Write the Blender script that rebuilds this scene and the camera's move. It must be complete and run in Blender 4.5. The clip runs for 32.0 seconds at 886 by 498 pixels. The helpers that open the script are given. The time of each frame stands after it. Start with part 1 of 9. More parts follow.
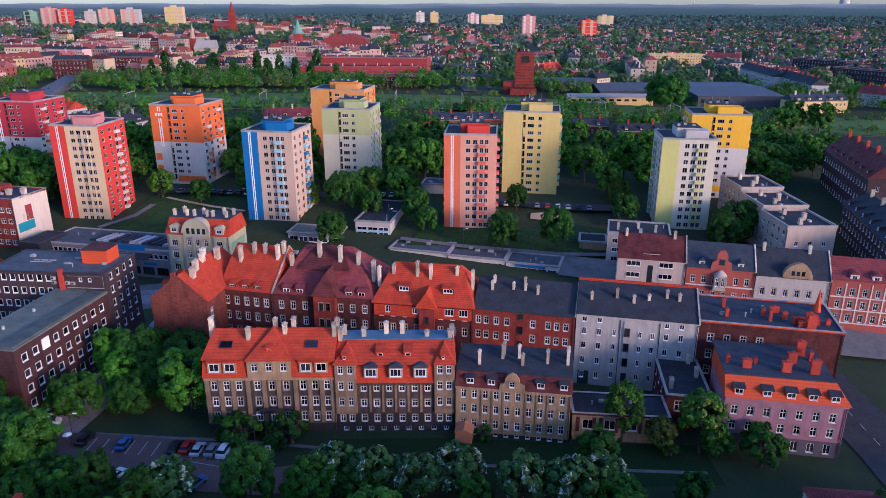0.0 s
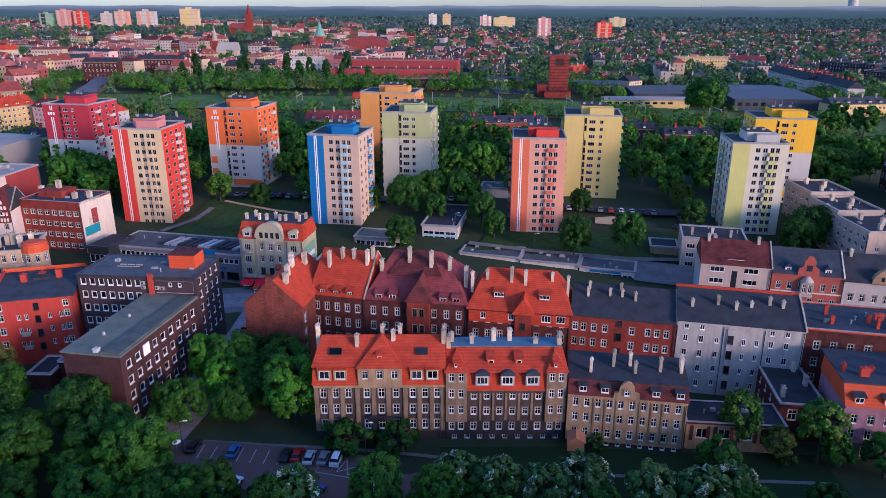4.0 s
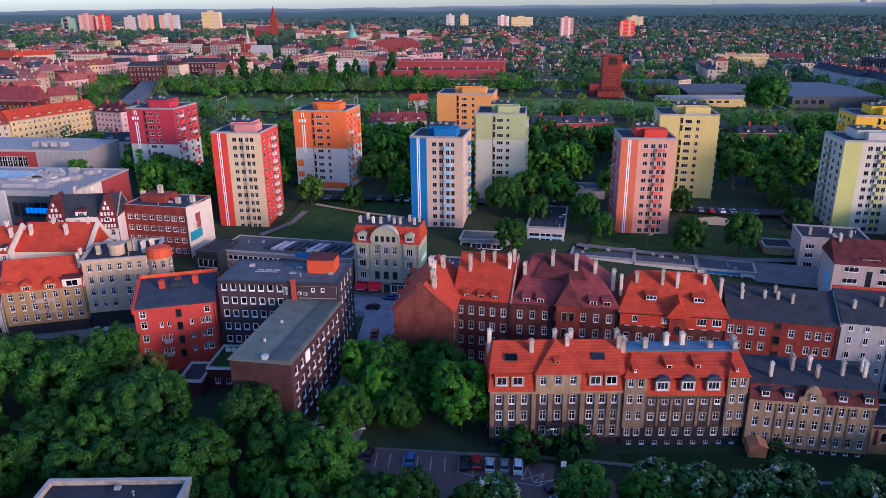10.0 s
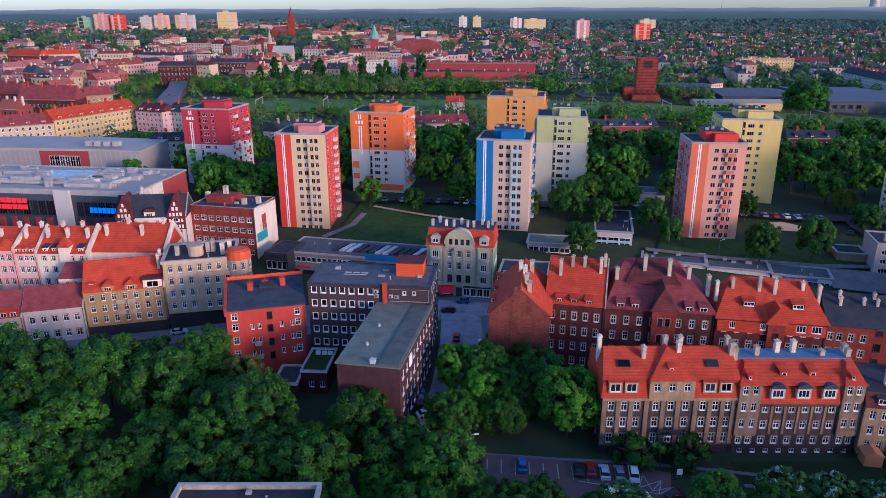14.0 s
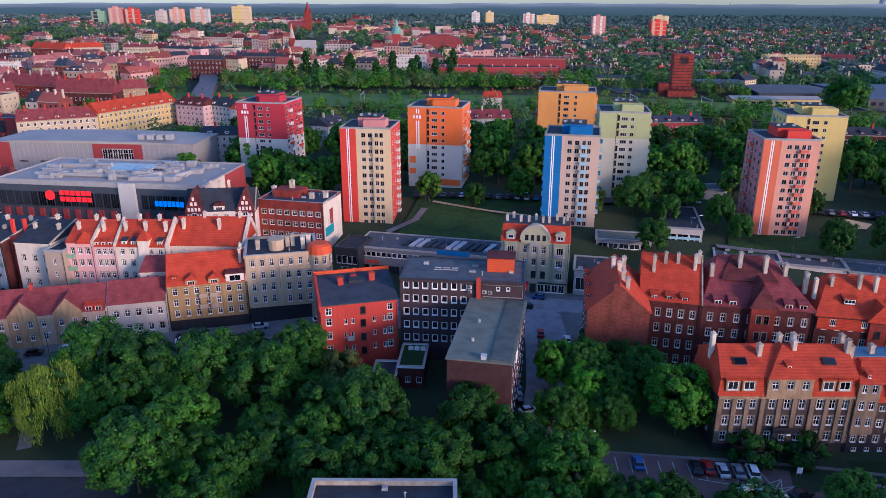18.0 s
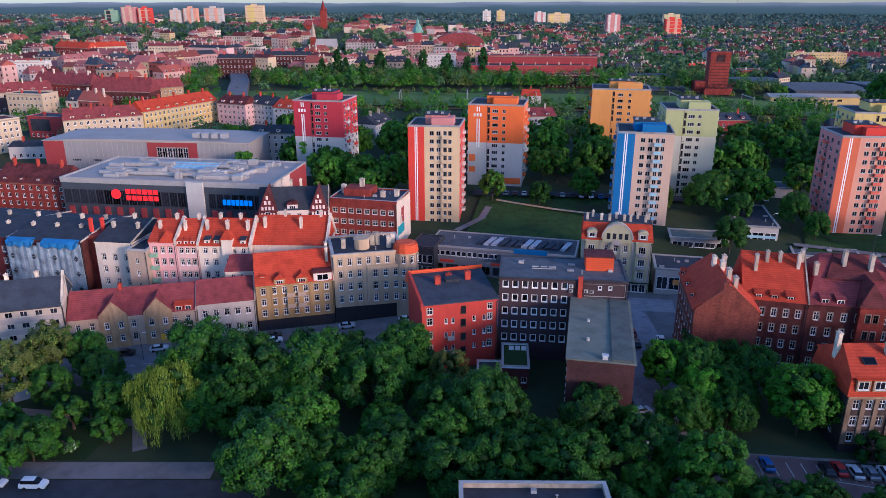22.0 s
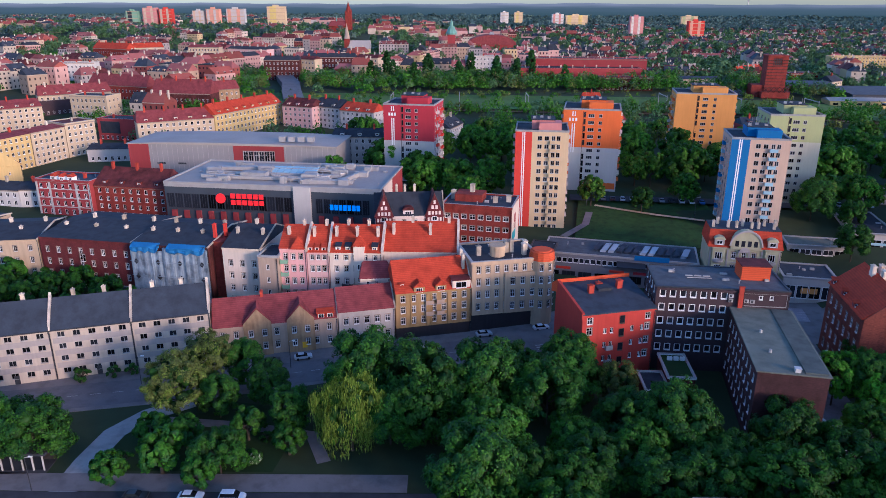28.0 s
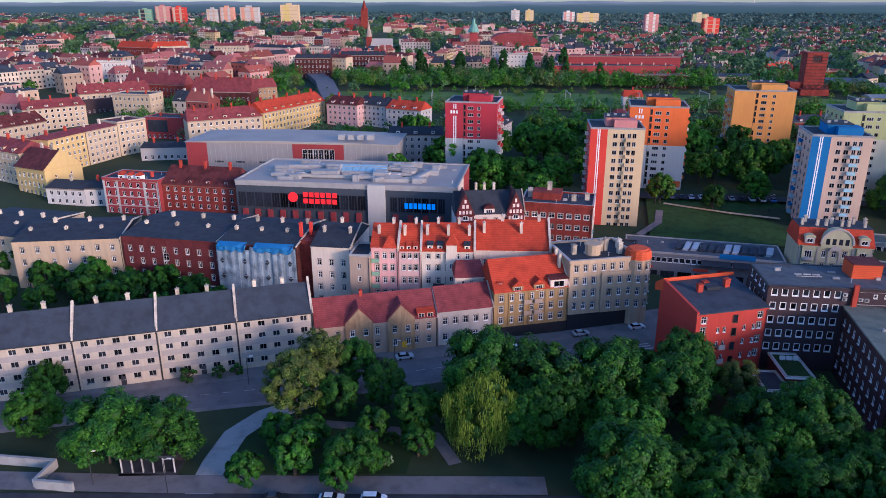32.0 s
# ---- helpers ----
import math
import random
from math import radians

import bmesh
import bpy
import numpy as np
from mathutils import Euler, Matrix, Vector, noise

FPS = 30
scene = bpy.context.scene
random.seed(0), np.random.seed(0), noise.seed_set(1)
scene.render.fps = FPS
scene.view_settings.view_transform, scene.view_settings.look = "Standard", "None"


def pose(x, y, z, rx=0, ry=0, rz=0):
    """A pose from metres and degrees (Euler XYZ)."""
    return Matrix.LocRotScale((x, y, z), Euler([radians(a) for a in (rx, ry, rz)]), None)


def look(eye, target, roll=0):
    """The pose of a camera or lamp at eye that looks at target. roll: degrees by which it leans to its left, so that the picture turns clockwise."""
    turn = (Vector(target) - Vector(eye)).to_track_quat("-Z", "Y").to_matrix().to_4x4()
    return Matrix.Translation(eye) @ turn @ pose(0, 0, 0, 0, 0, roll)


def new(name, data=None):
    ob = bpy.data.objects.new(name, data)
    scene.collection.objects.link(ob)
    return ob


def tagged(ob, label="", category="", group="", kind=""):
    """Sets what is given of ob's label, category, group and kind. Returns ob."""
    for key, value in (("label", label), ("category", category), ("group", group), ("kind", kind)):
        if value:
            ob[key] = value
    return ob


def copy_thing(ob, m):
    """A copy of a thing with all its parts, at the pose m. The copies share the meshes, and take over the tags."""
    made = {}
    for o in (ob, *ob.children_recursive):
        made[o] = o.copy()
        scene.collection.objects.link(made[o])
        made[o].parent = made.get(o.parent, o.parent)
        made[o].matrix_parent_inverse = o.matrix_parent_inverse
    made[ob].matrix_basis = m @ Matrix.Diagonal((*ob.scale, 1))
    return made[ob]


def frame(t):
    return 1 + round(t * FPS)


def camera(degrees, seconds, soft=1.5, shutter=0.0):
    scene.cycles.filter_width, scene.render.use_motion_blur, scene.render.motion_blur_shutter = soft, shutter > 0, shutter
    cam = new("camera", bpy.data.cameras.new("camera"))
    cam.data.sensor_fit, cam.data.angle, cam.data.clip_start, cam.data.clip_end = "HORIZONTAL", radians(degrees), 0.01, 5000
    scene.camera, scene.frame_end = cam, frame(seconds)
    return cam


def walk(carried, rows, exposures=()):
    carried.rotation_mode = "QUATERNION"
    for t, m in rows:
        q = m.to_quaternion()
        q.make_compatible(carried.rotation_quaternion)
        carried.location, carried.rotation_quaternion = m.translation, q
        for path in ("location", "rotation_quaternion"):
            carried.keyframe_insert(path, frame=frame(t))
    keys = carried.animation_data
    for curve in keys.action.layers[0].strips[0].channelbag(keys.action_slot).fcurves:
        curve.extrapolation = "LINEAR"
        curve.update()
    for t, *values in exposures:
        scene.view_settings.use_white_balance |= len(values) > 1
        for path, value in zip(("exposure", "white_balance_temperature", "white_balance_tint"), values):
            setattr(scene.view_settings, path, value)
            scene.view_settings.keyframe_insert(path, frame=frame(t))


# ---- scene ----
cam = camera(64.00, 32.0, 0.8)
ROWS = [
    (0.0, 0.04, -0.03, 82.05, -0.993, -19.148, 0.001),
    (0.5, -2.49, 0.23, 82.00, -0.963, -19.133, -0.002),
    (1.0, -5.05, 0.51, 81.99, -0.921, -19.105, 0.025),
    (1.5, -7.63, 0.79, 82.02, -0.881, -19.041, 0.045),
    (2.0, -10.22, 1.07, 82.06, -0.847, -18.964, 0.044),
    (2.5, -12.85, 1.34, 82.10, -0.809, -18.922, 0.043),
    (3.0, -15.50, 1.58, 82.14, -0.772, -18.938, 0.033),
    (3.5, -18.15, 1.75, 82.23, -0.735, -18.995, 0.017),
    (5.5, -28.81, 2.52, 82.95, -0.595, -19.009, 0.104),
    (6.0, -31.47, 2.71, 83.04, -0.560, -19.037, 0.074),
    (6.5, -34.13, 2.86, 83.07, -0.516, -19.052, 0.046),
    (7.0, -36.77, 3.02, 83.06, -0.462, -19.051, 0.005),
    (7.5, -39.43, 3.22, 83.00, -0.409, -19.031, -0.054),
    (8.0, -42.13, 3.44, 82.90, -0.360, -18.997, -0.122),
    (8.5, -44.87, 3.64, 82.79, -0.310, -18.968, -0.211),
    (9.0, -47.60, 3.86, 82.70, -0.257, -18.957, -0.333),
    (9.5, -50.31, 4.11, 82.61, -0.197, -18.955, -0.477),
    (10.0, -53.02, 4.36, 82.50, -0.134, -18.954, -0.602),
    (10.5, -55.71, 4.61, 82.43, -0.076, -18.960, -0.686),
    (11.0, -58.36, 4.84, 82.45, -0.034, -18.970, -0.717),
    (11.5, -61.04, 5.02, 82.57, -0.013, -18.984, -0.666),
    (12.0, -63.73, 5.20, 82.74, -0.007, -18.987, -0.555),
    (12.5, -66.34, 5.36, 82.89, -0.001, -18.960, -0.417),
    (13.0, -68.87, 5.43, 82.97, 0.018, -18.914, -0.289),
    (13.5, -71.33, 5.45, 82.91, 0.053, -18.865, -0.224),
    (14.0, -73.82, 5.53, 82.80, 0.082, -18.834, -0.206),
    (14.5, -76.43, 5.68, 82.68, 0.082, -18.828, -0.192),
    (16.5, -86.72, 5.97, 82.69, 0.252, -19.001, -0.087),
    (17.0, -89.38, 6.12, 82.63, 0.289, -19.044, -0.023),
    (17.5, -92.11, 6.28, 82.52, 0.306, -19.105, 0.023),
    (18.0, -94.89, 6.44, 82.38, 0.317, -19.172, 0.061),
    (18.5, -97.67, 6.62, 82.24, 0.328, -19.226, 0.053),
    (19.0, -100.43, 6.85, 82.10, 0.336, -19.259, 0.020),
    (19.5, -103.19, 7.05, 82.01, 0.362, -19.271, 0.011),
    (20.0, -105.99, 7.20, 81.96, 0.408, -19.271, 0.005),
    (20.5, -108.77, 7.37, 81.90, 0.453, -19.269, -0.007),
    (21.0, -111.56, 7.56, 81.84, 0.483, -19.265, -0.022),
    (21.5, -114.45, 7.78, 81.77, 0.496, -19.257, -0.041),
    (22.0, -117.40, 8.00, 81.68, 0.506, -19.241, -0.057),
    (22.5, -120.35, 8.23, 81.62, 0.524, -19.223, -0.071),
    (23.0, -123.27, 8.48, 81.62, 0.543, -19.210, -0.066),
    (23.5, -126.15, 8.71, 81.71, 0.562, -19.197, -0.032),
    (24.0, -129.04, 8.91, 81.88, 0.582, -19.192, 0.009),
    (24.5, -131.91, 9.12, 82.05, 0.599, -19.177, 0.050),
    (25.0, -134.79, 9.30, 82.20, 0.613, -19.144, 0.062),
    (25.5, -137.71, 9.49, 82.33, 0.627, -19.113, 0.042),
    (27.5, -149.37, 10.03, 82.53, 0.721, -19.153, 0.085),
    (28.0, -152.36, 10.16, 82.58, 0.743, -19.172, 0.085),
    (28.5, -155.35, 10.29, 82.63, 0.753, -19.204, 0.045),
    (29.0, -158.36, 10.43, 82.66, 0.754, -19.229, 0.010),
    (29.5, -161.40, 10.57, 82.64, 0.757, -19.248, -0.015),
    (30.0, -164.47, 10.73, 82.60, 0.768, -19.277, -0.042),
    (30.5, -167.54, 10.90, 82.51, 0.784, -19.296, -0.047),
    (31.0, -170.58, 11.08, 82.38, 0.804, -19.293, -0.034),
    (31.5, -173.60, 11.27, 82.22, 0.829, -19.292, -0.024),
    (32.0, -176.61, 11.45, 82.08, 0.864, -19.297, -0.037),
]
walk(cam, [(t, pose(x, y, z, 90 + pitch, 0, yaw) @ pose(0, 0, 0, 0, 0, roll)) for t, x, y, z, yaw, pitch, roll in ROWS],
     [(0.0, 0.48, 4960, 26), (14.0, 0.48, 4960, 24), (20.0, 0.50, 4960, 22), (32.0, 0.50, 4960, 21)])

# ---- world and light ----
world = bpy.data.worlds.new("sky")
scene.world = world
world.use_nodes = True
_wn = world.node_tree.nodes
_bg = _wn["Background"]
_sky = _wn.new("ShaderNodeTexSky")
_sky.sky_type = "NISHITA"
_sky.sun_disc = False
SUN_EL, SUN_AZ = 12.0, 132.0
_sky.sun_elevation, _sky.sun_rotation = radians(SUN_EL), radians(SUN_AZ)
_sky.air_density, _sky.dust_density, _sky.ozone_density = 1.0, 0.9, 2.7
_bg.inputs[1].default_value = 0.205
world.node_tree.links.new(_sky.outputs[0], _bg.inputs[0])
sun = new("sun", bpy.data.lights.new("sun", "SUN"))
sun.data.energy, sun.data.angle, sun.data.color = 2.45, radians(11.0), (1.0, 0.635, 0.37)
_az, _el = radians(SUN_AZ), radians(SUN_EL)
_to = Vector((math.sin(_az) * math.cos(_el), math.cos(_az) * math.cos(_el), math.sin(_el)))
sun.matrix_world = look(Vector((0, 0, 300)) + _to * 200, Vector((0, 0, 300)))


# ---- materials ----
def mat(name, col, rough=0.85, var=0.18, scale=0.25, fine=3.0, bump=0.25, metal=0.0, rnd=0.0, spec=0.3,
        streak=0.0, rows=0.0, island=0.0, brick=0.0, patch=0.0):
    m = bpy.data.materials.new(name)
    m.use_nodes = True
    nt = m.node_tree
    n, l = nt.nodes, nt.links
    b = n["Principled BSDF"]
    b.inputs["Roughness"].default_value = rough
    b.inputs["Metallic"].default_value = metal
    b.inputs["Specular IOR Level"].default_value = spec
    geo = n.new("ShaderNodeNewGeometry")

    def noise_at(s, stretch=None, detail=3.0):
        t = n.new("ShaderNodeTexNoise")
        t.inputs["Scale"].default_value = s
        t.inputs["Detail"].default_value = detail
        if stretch:
            mp = n.new("ShaderNodeMapping")
            mp.inputs["Scale"].default_value = stretch
            l.new(geo.outputs["Position"], mp.inputs["Vector"])
            l.new(mp.outputs[0], t.inputs["Vector"])
        else:
            l.new(geo.outputs["Position"], t.inputs["Vector"])
        return t.outputs["Fac"]

    def op(kind, a, c):
        t = n.new("ShaderNodeMath")
        t.operation = kind
        for i, v in enumerate((a, c)):
            if isinstance(v, (int, float)):
                t.inputs[i].default_value = v
            else:
                l.new(v, t.inputs[i])
        return t.outputs[0]

    big, small = noise_at(scale), noise_at(fine)
    val = op("ADD", 1.0 - 1.0 * var - 0.5 * var, op("ADD", op("MULTIPLY", big, 2.0 * var), op("MULTIPLY", small, var)))
    if streak:
        val = op("MULTIPLY", val, op("ADD", 1.0 - streak, op("MULTIPLY", noise_at(1.6, (1, 1, 0.09)), 2.0 * streak)))
    if patch:
        rng_ = n.new("ShaderNodeMapRange")
        rng_.inputs["From Min"].default_value, rng_.inputs["From Max"].default_value = 0.45, 0.70
        rng_.inputs["To Min"].default_value, rng_.inputs["To Max"].default_value = 1.0, 1.0 - patch
        l.new(noise_at(0.45, (1, 1, 0.8), 8.0), rng_.inputs["Value"])
        val = op("MULTIPLY", val, rng_.outputs[0])
    height = small
    if rows:
        w = n.new("ShaderNodeTexWave")
        w.bands_direction = "Z"
        w.inputs["Scale"].default_value = rows
        w.inputs["Distortion"].default_value = 1.0
        w.inputs["Detail"].default_value = 1.0
        l.new(geo.outputs["Position"], w.inputs["Vector"])
        height = op("ADD", small, w.outputs["Fac"])
        val = op("MULTIPLY", val, op("ADD", 0.9, op("MULTIPLY", w.outputs["Fac"], 0.2)))
    if brick:
        spread = noise_at(1.0, (1.6, 1.6, 7.0), 2.0)
        val = op("MULTIPLY", val, op("ADD", 1.0 - brick, op("MULTIPLY", spread, 2.0 * brick)))
    if rnd:
        oi = n.new("ShaderNodeObjectInfo")
        val = op("MULTIPLY", val, op("ADD", 1.0 - rnd, op("MULTIPLY", oi.outputs["Random"], 2.0 * rnd)))
    if island:
        val = op("MULTIPLY", val, op("ADD", 1.0 - island, op("MULTIPLY", geo.outputs["Random Per Island"], 2.0 * island)))
    hs = n.new("ShaderNodeHueSaturation")
    hs.inputs["Color"].default_value = (*col, 1)
    l.new(val, hs.inputs["Value"])
    l.new(hs.outputs[0], b.inputs["Base Color"])
    if bump:
        bp = n.new("ShaderNodeBump")
        bp.inputs["Strength"].default_value = bump
        bp.inputs["Distance"].default_value = 0.05
        l.new(height, bp.inputs["Height"])
        l.new(bp.outputs[0], b.inputs["Normal"])
    return m


def leaf(name, col, rnd=0.25):
    m = mat(name, col, 0.6, 0.25, 0.12, 0.8, 0.0, rnd=rnd, island=0.42, spec=0.25)
    nt = m.node_tree
    b = nt.nodes["Principled BSDF"]
    tr = nt.nodes.new("ShaderNodeBsdfTranslucent")
    mix = nt.nodes.new("ShaderNodeMixShader")
    mix.inputs[0].default_value = 0.225
    hs = [x for x in nt.nodes if x.type == "HUE_SAT"][0]
    nt.links.new(hs.outputs[0], tr.inputs[0])
    nt.links.new(b.outputs[0], mix.inputs[1])
    nt.links.new(tr.outputs[0], mix.inputs[2])
    nt.links.new(mix.outputs[0], nt.nodes["Material Output"].inputs[0])
    return m


# STREET at twice the paleness: the brighter junction is put into the colour
BRIGHTSTREET = mat("brightened_worn_street", (0.29, 0.26, 0.275), 0.85, 0.25, 0.12, 4.0, 0.2, patch=0.3)
STREET = mat("worn_street_asphalt", (0.145, 0.135, 0.14), 0.85, 0.25, 0.12, 4.0, 0.2, patch=0.25)
TRIM = mat("weathered_stone_trim", (0.30, 0.235, 0.18), 0.9, 0.3, 0.8, 4.0, 0.2, rnd=0.3)
GRASS = mat("grass", (0.018, 0.045, 0.008), 0.9, 0.4, 0.08, 1.2, 0.4)
LAWN = mat("lawn", (0.030, 0.072, 0.012), 0.9, 0.5, 0.12, 1.1, 0.6, patch=0.45)
MEADOW = mat("meadow", (0.085, 0.15, 0.028), 0.9, 0.5, 0.06, 1.2, 0.4)
# Darker copy of LAWN: tree shade on these lawns is part of the colour
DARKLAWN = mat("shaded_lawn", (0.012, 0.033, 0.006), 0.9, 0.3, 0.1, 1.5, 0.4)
TOWNGROUND = mat("town_ground", (0.034, 0.050, 0.020), 0.95, 0.45, 0.02, 0.3, 0.2)
ASPHALT = mat("asphalt", (0.052, 0.050, 0.055), 0.85, 0.25, 0.12, 4.0, 0.2, patch=0.25)
PAVING = mat("paving", (0.19, 0.17, 0.165), 0.9, 0.25, 0.2, 5.0, 0.2, patch=0.25)
COBBLE = mat("red_paving", (0.15, 0.092, 0.085), 0.9, 0.25, 0.3, 5.0, 0.3)
SAND = mat("sand", (0.5, 0.37, 0.22), 0.95, 0.2, 0.2, 3.0, 0.3)
FELTM = mat("mid_grey_roofing_felt", (0.10, 0.107, 0.118), 0.85, 0.3, 0.25, 2.5, 0.3, patch=0.3)
LINE = mat("road_paint", (0.40, 0.38, 0.36), 0.8, 0.3, 0.5, 6.0, 0.0)
GLASS = mat("window_glass", (0.016, 0.018, 0.024), 0.18, 0.5, 0.2, 1.0, 0.0, rnd=0.9, spec=0.28)
WHITE = mat("white_frame", (0.80, 0.78, 0.76), 0.6, 0.1, 0.5, 5.0, 0.0, rnd=0.15)
BROWNF = mat("brown_frame", (0.06, 0.04, 0.03), 0.6, 0.2, 0.5, 5.0, 0.0)
TILE = mat("red_roof_tile", (0.46, 0.055, 0.022), 0.8, 0.3, 0.5, 3.0, 0.7, rows=0.9, spec=0.2, patch=0.2, streak=0.15)
TILE2 = mat("dull_red_roof_tile", (0.235, 0.050, 0.050), 0.8, 0.35, 0.6, 3.0, 0.7, rows=0.9, spec=0.2, patch=0.25, streak=0.15)
TILE3 = mat("dark_red_roof_tile", (0.12, 0.03, 0.028), 0.8, 0.45, 0.35, 3.0, 0.6, rows=0.9, spec=0.2, patch=0.5)
ORANGEROOF = mat("orange_roof_sheet", (0.55, 0.075, 0.018), 0.7, 0.15, 0.3, 3.0, 0.3, rows=0.7)
SLATE = mat("roofing_felt", (0.036, 0.040, 0.050), 0.85, 0.3, 0.25, 2.5, 0.3, patch=0.35)
SLATE2 = mat("blue_grey_felt", (0.044, 0.053, 0.070), 0.8, 0.3, 0.25, 2.5, 0.3, patch=0.3)
GREENFELT = mat("grey_green_felt", (0.16, 0.17, 0.135), 0.8, 0.2, 0.25, 2.5, 0.2, patch=0.25)
BLUEROOF = mat("blue_roof_sheet", (0.09, 0.17, 0.25), 0.7, 0.2, 0.25, 2.5, 0.2, patch=0.2)
BRICK = mat("red_brick", (0.235, 0.037, 0.025), 0.9, 0.28, 0.3, 4.0, 0.5, brick=0.5, streak=0.2, patch=0.3)
BRICKD = mat("sooty_brick", (0.098, 0.027, 0.024), 0.9, 0.35, 0.3, 4.0, 0.5, brick=0.5, streak=0.25, patch=0.5)
BRICKB = mat("black_brown_brick", (0.055, 0.034, 0.038), 0.9, 0.25, 0.3, 4.0, 0.4, brick=0.25)
CHIM = mat("chimney_render", (0.561, 0.464, 0.354), 0.9, 0.3, 0.8, 4.0, 0.3, streak=0.25, rnd=0.3, patch=0.4)
CHIMR = mat("chimney_brick", (0.42, 0.055, 0.03), 0.9, 0.3, 0.8, 4.0, 0.3, rnd=0.2)
CONC = mat("concrete", (0.33, 0.32, 0.31), 0.85, 0.2, 0.3, 4.0, 0.3, patch=0.25)
METAL = mat("galvanised_metal", (0.42, 0.385, 0.355), 0.6, 0.2, 0.5, 5.0, 0.1, metal=0.25)
TARMETAL = mat("dark_metal", (0.05, 0.052, 0.06), 0.5, 0.2, 0.5, 5.0, 0.1, metal=0.3)
BARK = mat("bark", (0.07, 0.055, 0.04), 0.95, 0.3, 1.0, 6.0, 0.5)
PVC = mat("grey_white_window_frame", (0.42, 0.40, 0.38), 0.6, 0.15, 0.5, 5.0, 0.0, rnd=0.3)
TYRE = mat("tyre", (0.02, 0.02, 0.02), 0.9, 0.1)


def paint(name, col, **k):
    k = {**dict(rough=0.85, var=0.1, scale=0.2, fine=2.5, bump=0.12, streak=0.08), **k}
    return mat(name, col, **k)


# ---- builders ----
class Mesh:
    """Collects faces with their material numbers, then makes one mesh."""

    def __init__(self):
        self.v, self.f, self.m = [], [], []

    def face(self, pts, m=0):
        k = len(self.v)
        self.v += [tuple(p) for p in pts]
        self.f.append(tuple(range(k, k + len(pts))))
        self.m.append(m)

    def box(self, x0, x1, y0, y1, z0, z1, m=0, taper=0.0):
        a = [(x0, y0, z0), (x1, y0, z0), (x1, y1, z0), (x0, y1, z0)]
        t = taper
        c = [(x0 + t, y0 + t, z1), (x1 - t, y0 + t, z1), (x1 - t, y1 - t, z1), (x0 + t, y1 - t, z1)]
        self.loft(a, c, m)

    def loft(self, a, c, m=0, top=True, bottom=True):
        k, n = len(self.v), len(a)
        self.v += [tuple(p) for p in a] + [tuple(p) for p in c]
        for i in range(n):
            j = (i + 1) % n
            self.f.append((k + i, k + j, k + n + j, k + n + i))
            self.m.append(m)
        if top:
            self.f.append(tuple(range(k + n, k + 2 * n)))
            self.m.append(m)
        if bottom:
            self.f.append(tuple(range(k + n - 1, k - 1, -1)))
            self.m.append(m)

    def prism(self, poly, z0, z1, m=0, top=True):
        self.loft([(x, y, z0) for x, y in poly], [(x, y, z1) for x, y in poly], m, top)

    def tube(self, x, y, z0, z1, r0, r1, m=0, n=8):
        ring = [(math.cos(i * 6.2832 / n), math.sin(i * 6.2832 / n)) for i in range(n)]
        self.loft([(x + r0 * c, y + r0 * s, z0) for c, s in ring], [(x + r1 * c, y + r1 * s, z1) for c, s in ring], m)

    def bar(self, a, b, r, m=0):
        a, b = Vector(a), Vector(b)
        d = (b - a).normalized()
        s = d.cross(Vector((0, 0, 1)))
        s = (s if s.length > 0.01 else Vector((1, 0, 0))).normalized() * r
        u = s.cross(d).normalized() * r
        o = [s + u, s - u, -s - u, -s + u]
        self.loft([a + q for q in o], [b + q for q in o], m)

    def wall(self, p0, p1, z0, z1, holes=(), m=0, depth=0.18):
        """An upright wall from p0 to p1 (outside on the right), with openings (u0, u1, w0, w1) that have reveals."""
        (ax, ay), (bx, by) = p0, p1
        ln = math.hypot(bx - ax, by - ay)
        ux, uy = (bx - ax) / ln, (by - ay) / ln
        ix, iy = -uy, ux
        holes = [h for h in holes if h[0] > 0.05 and h[1] < ln - 0.05 and h[2] > 0.02 and h[3] < z1 - z0 - 0.02]

        def at(u, w, d=0.0):
            return (ax + ux * u + ix * d, ay + uy * u + iy * d, z0 + w)

        us = sorted({0.0, ln, *[round(h[i], 3) for h in holes for i in (0, 1)]})
        rows = sorted({0.0, z1 - z0, *[round(h[i], 3) for h in holes for i in (2, 3)]})
        for r0, r1 in zip(rows, rows[1:]):
            mid = (r0 + r1) / 2
            cut = sorted([(h[0], h[1]) for h in holes if h[2] < mid < h[3]])
            u = 0.0
            for c0, c1 in cut + [(ln, ln)]:
                if c0 - u > 0.001:
                    self.face([at(u, r0), at(c0, r0), at(c0, r1), at(u, r1)], m)
                u = max(u, c1)
        for u0, u1, w0, w1 in holes:
            q = [(u0, w0), (u1, w0), (u1, w1), (u0, w1)]
            for (a, b), (c, d) in zip(q, q[1:] + q[:1]):
                self.face([at(a, b), at(a, b, depth), at(c, d, depth), at(c, d)], m)

    def make(self, name, mats, smooth=False, weld=False):
        me = bpy.data.meshes.new(name)
        if weld:
            at, same = {}, []
            for p in self.v:
                same.append(at.setdefault(tuple(round(c, 4) for c in p), len(at)))
            self.v, self.f = list(at), [tuple(same[i] for i in f) for f in self.f]
        me.from_pydata(self.v, [], self.f)
        for x in mats:
            me.materials.append(x)
        if len(mats) > 1:
            me.polygons.foreach_set("material_index", self.m)
        if smooth:
            me.polygons.foreach_set("use_smooth", [True] * len(self.f))
        me.update()
        return me


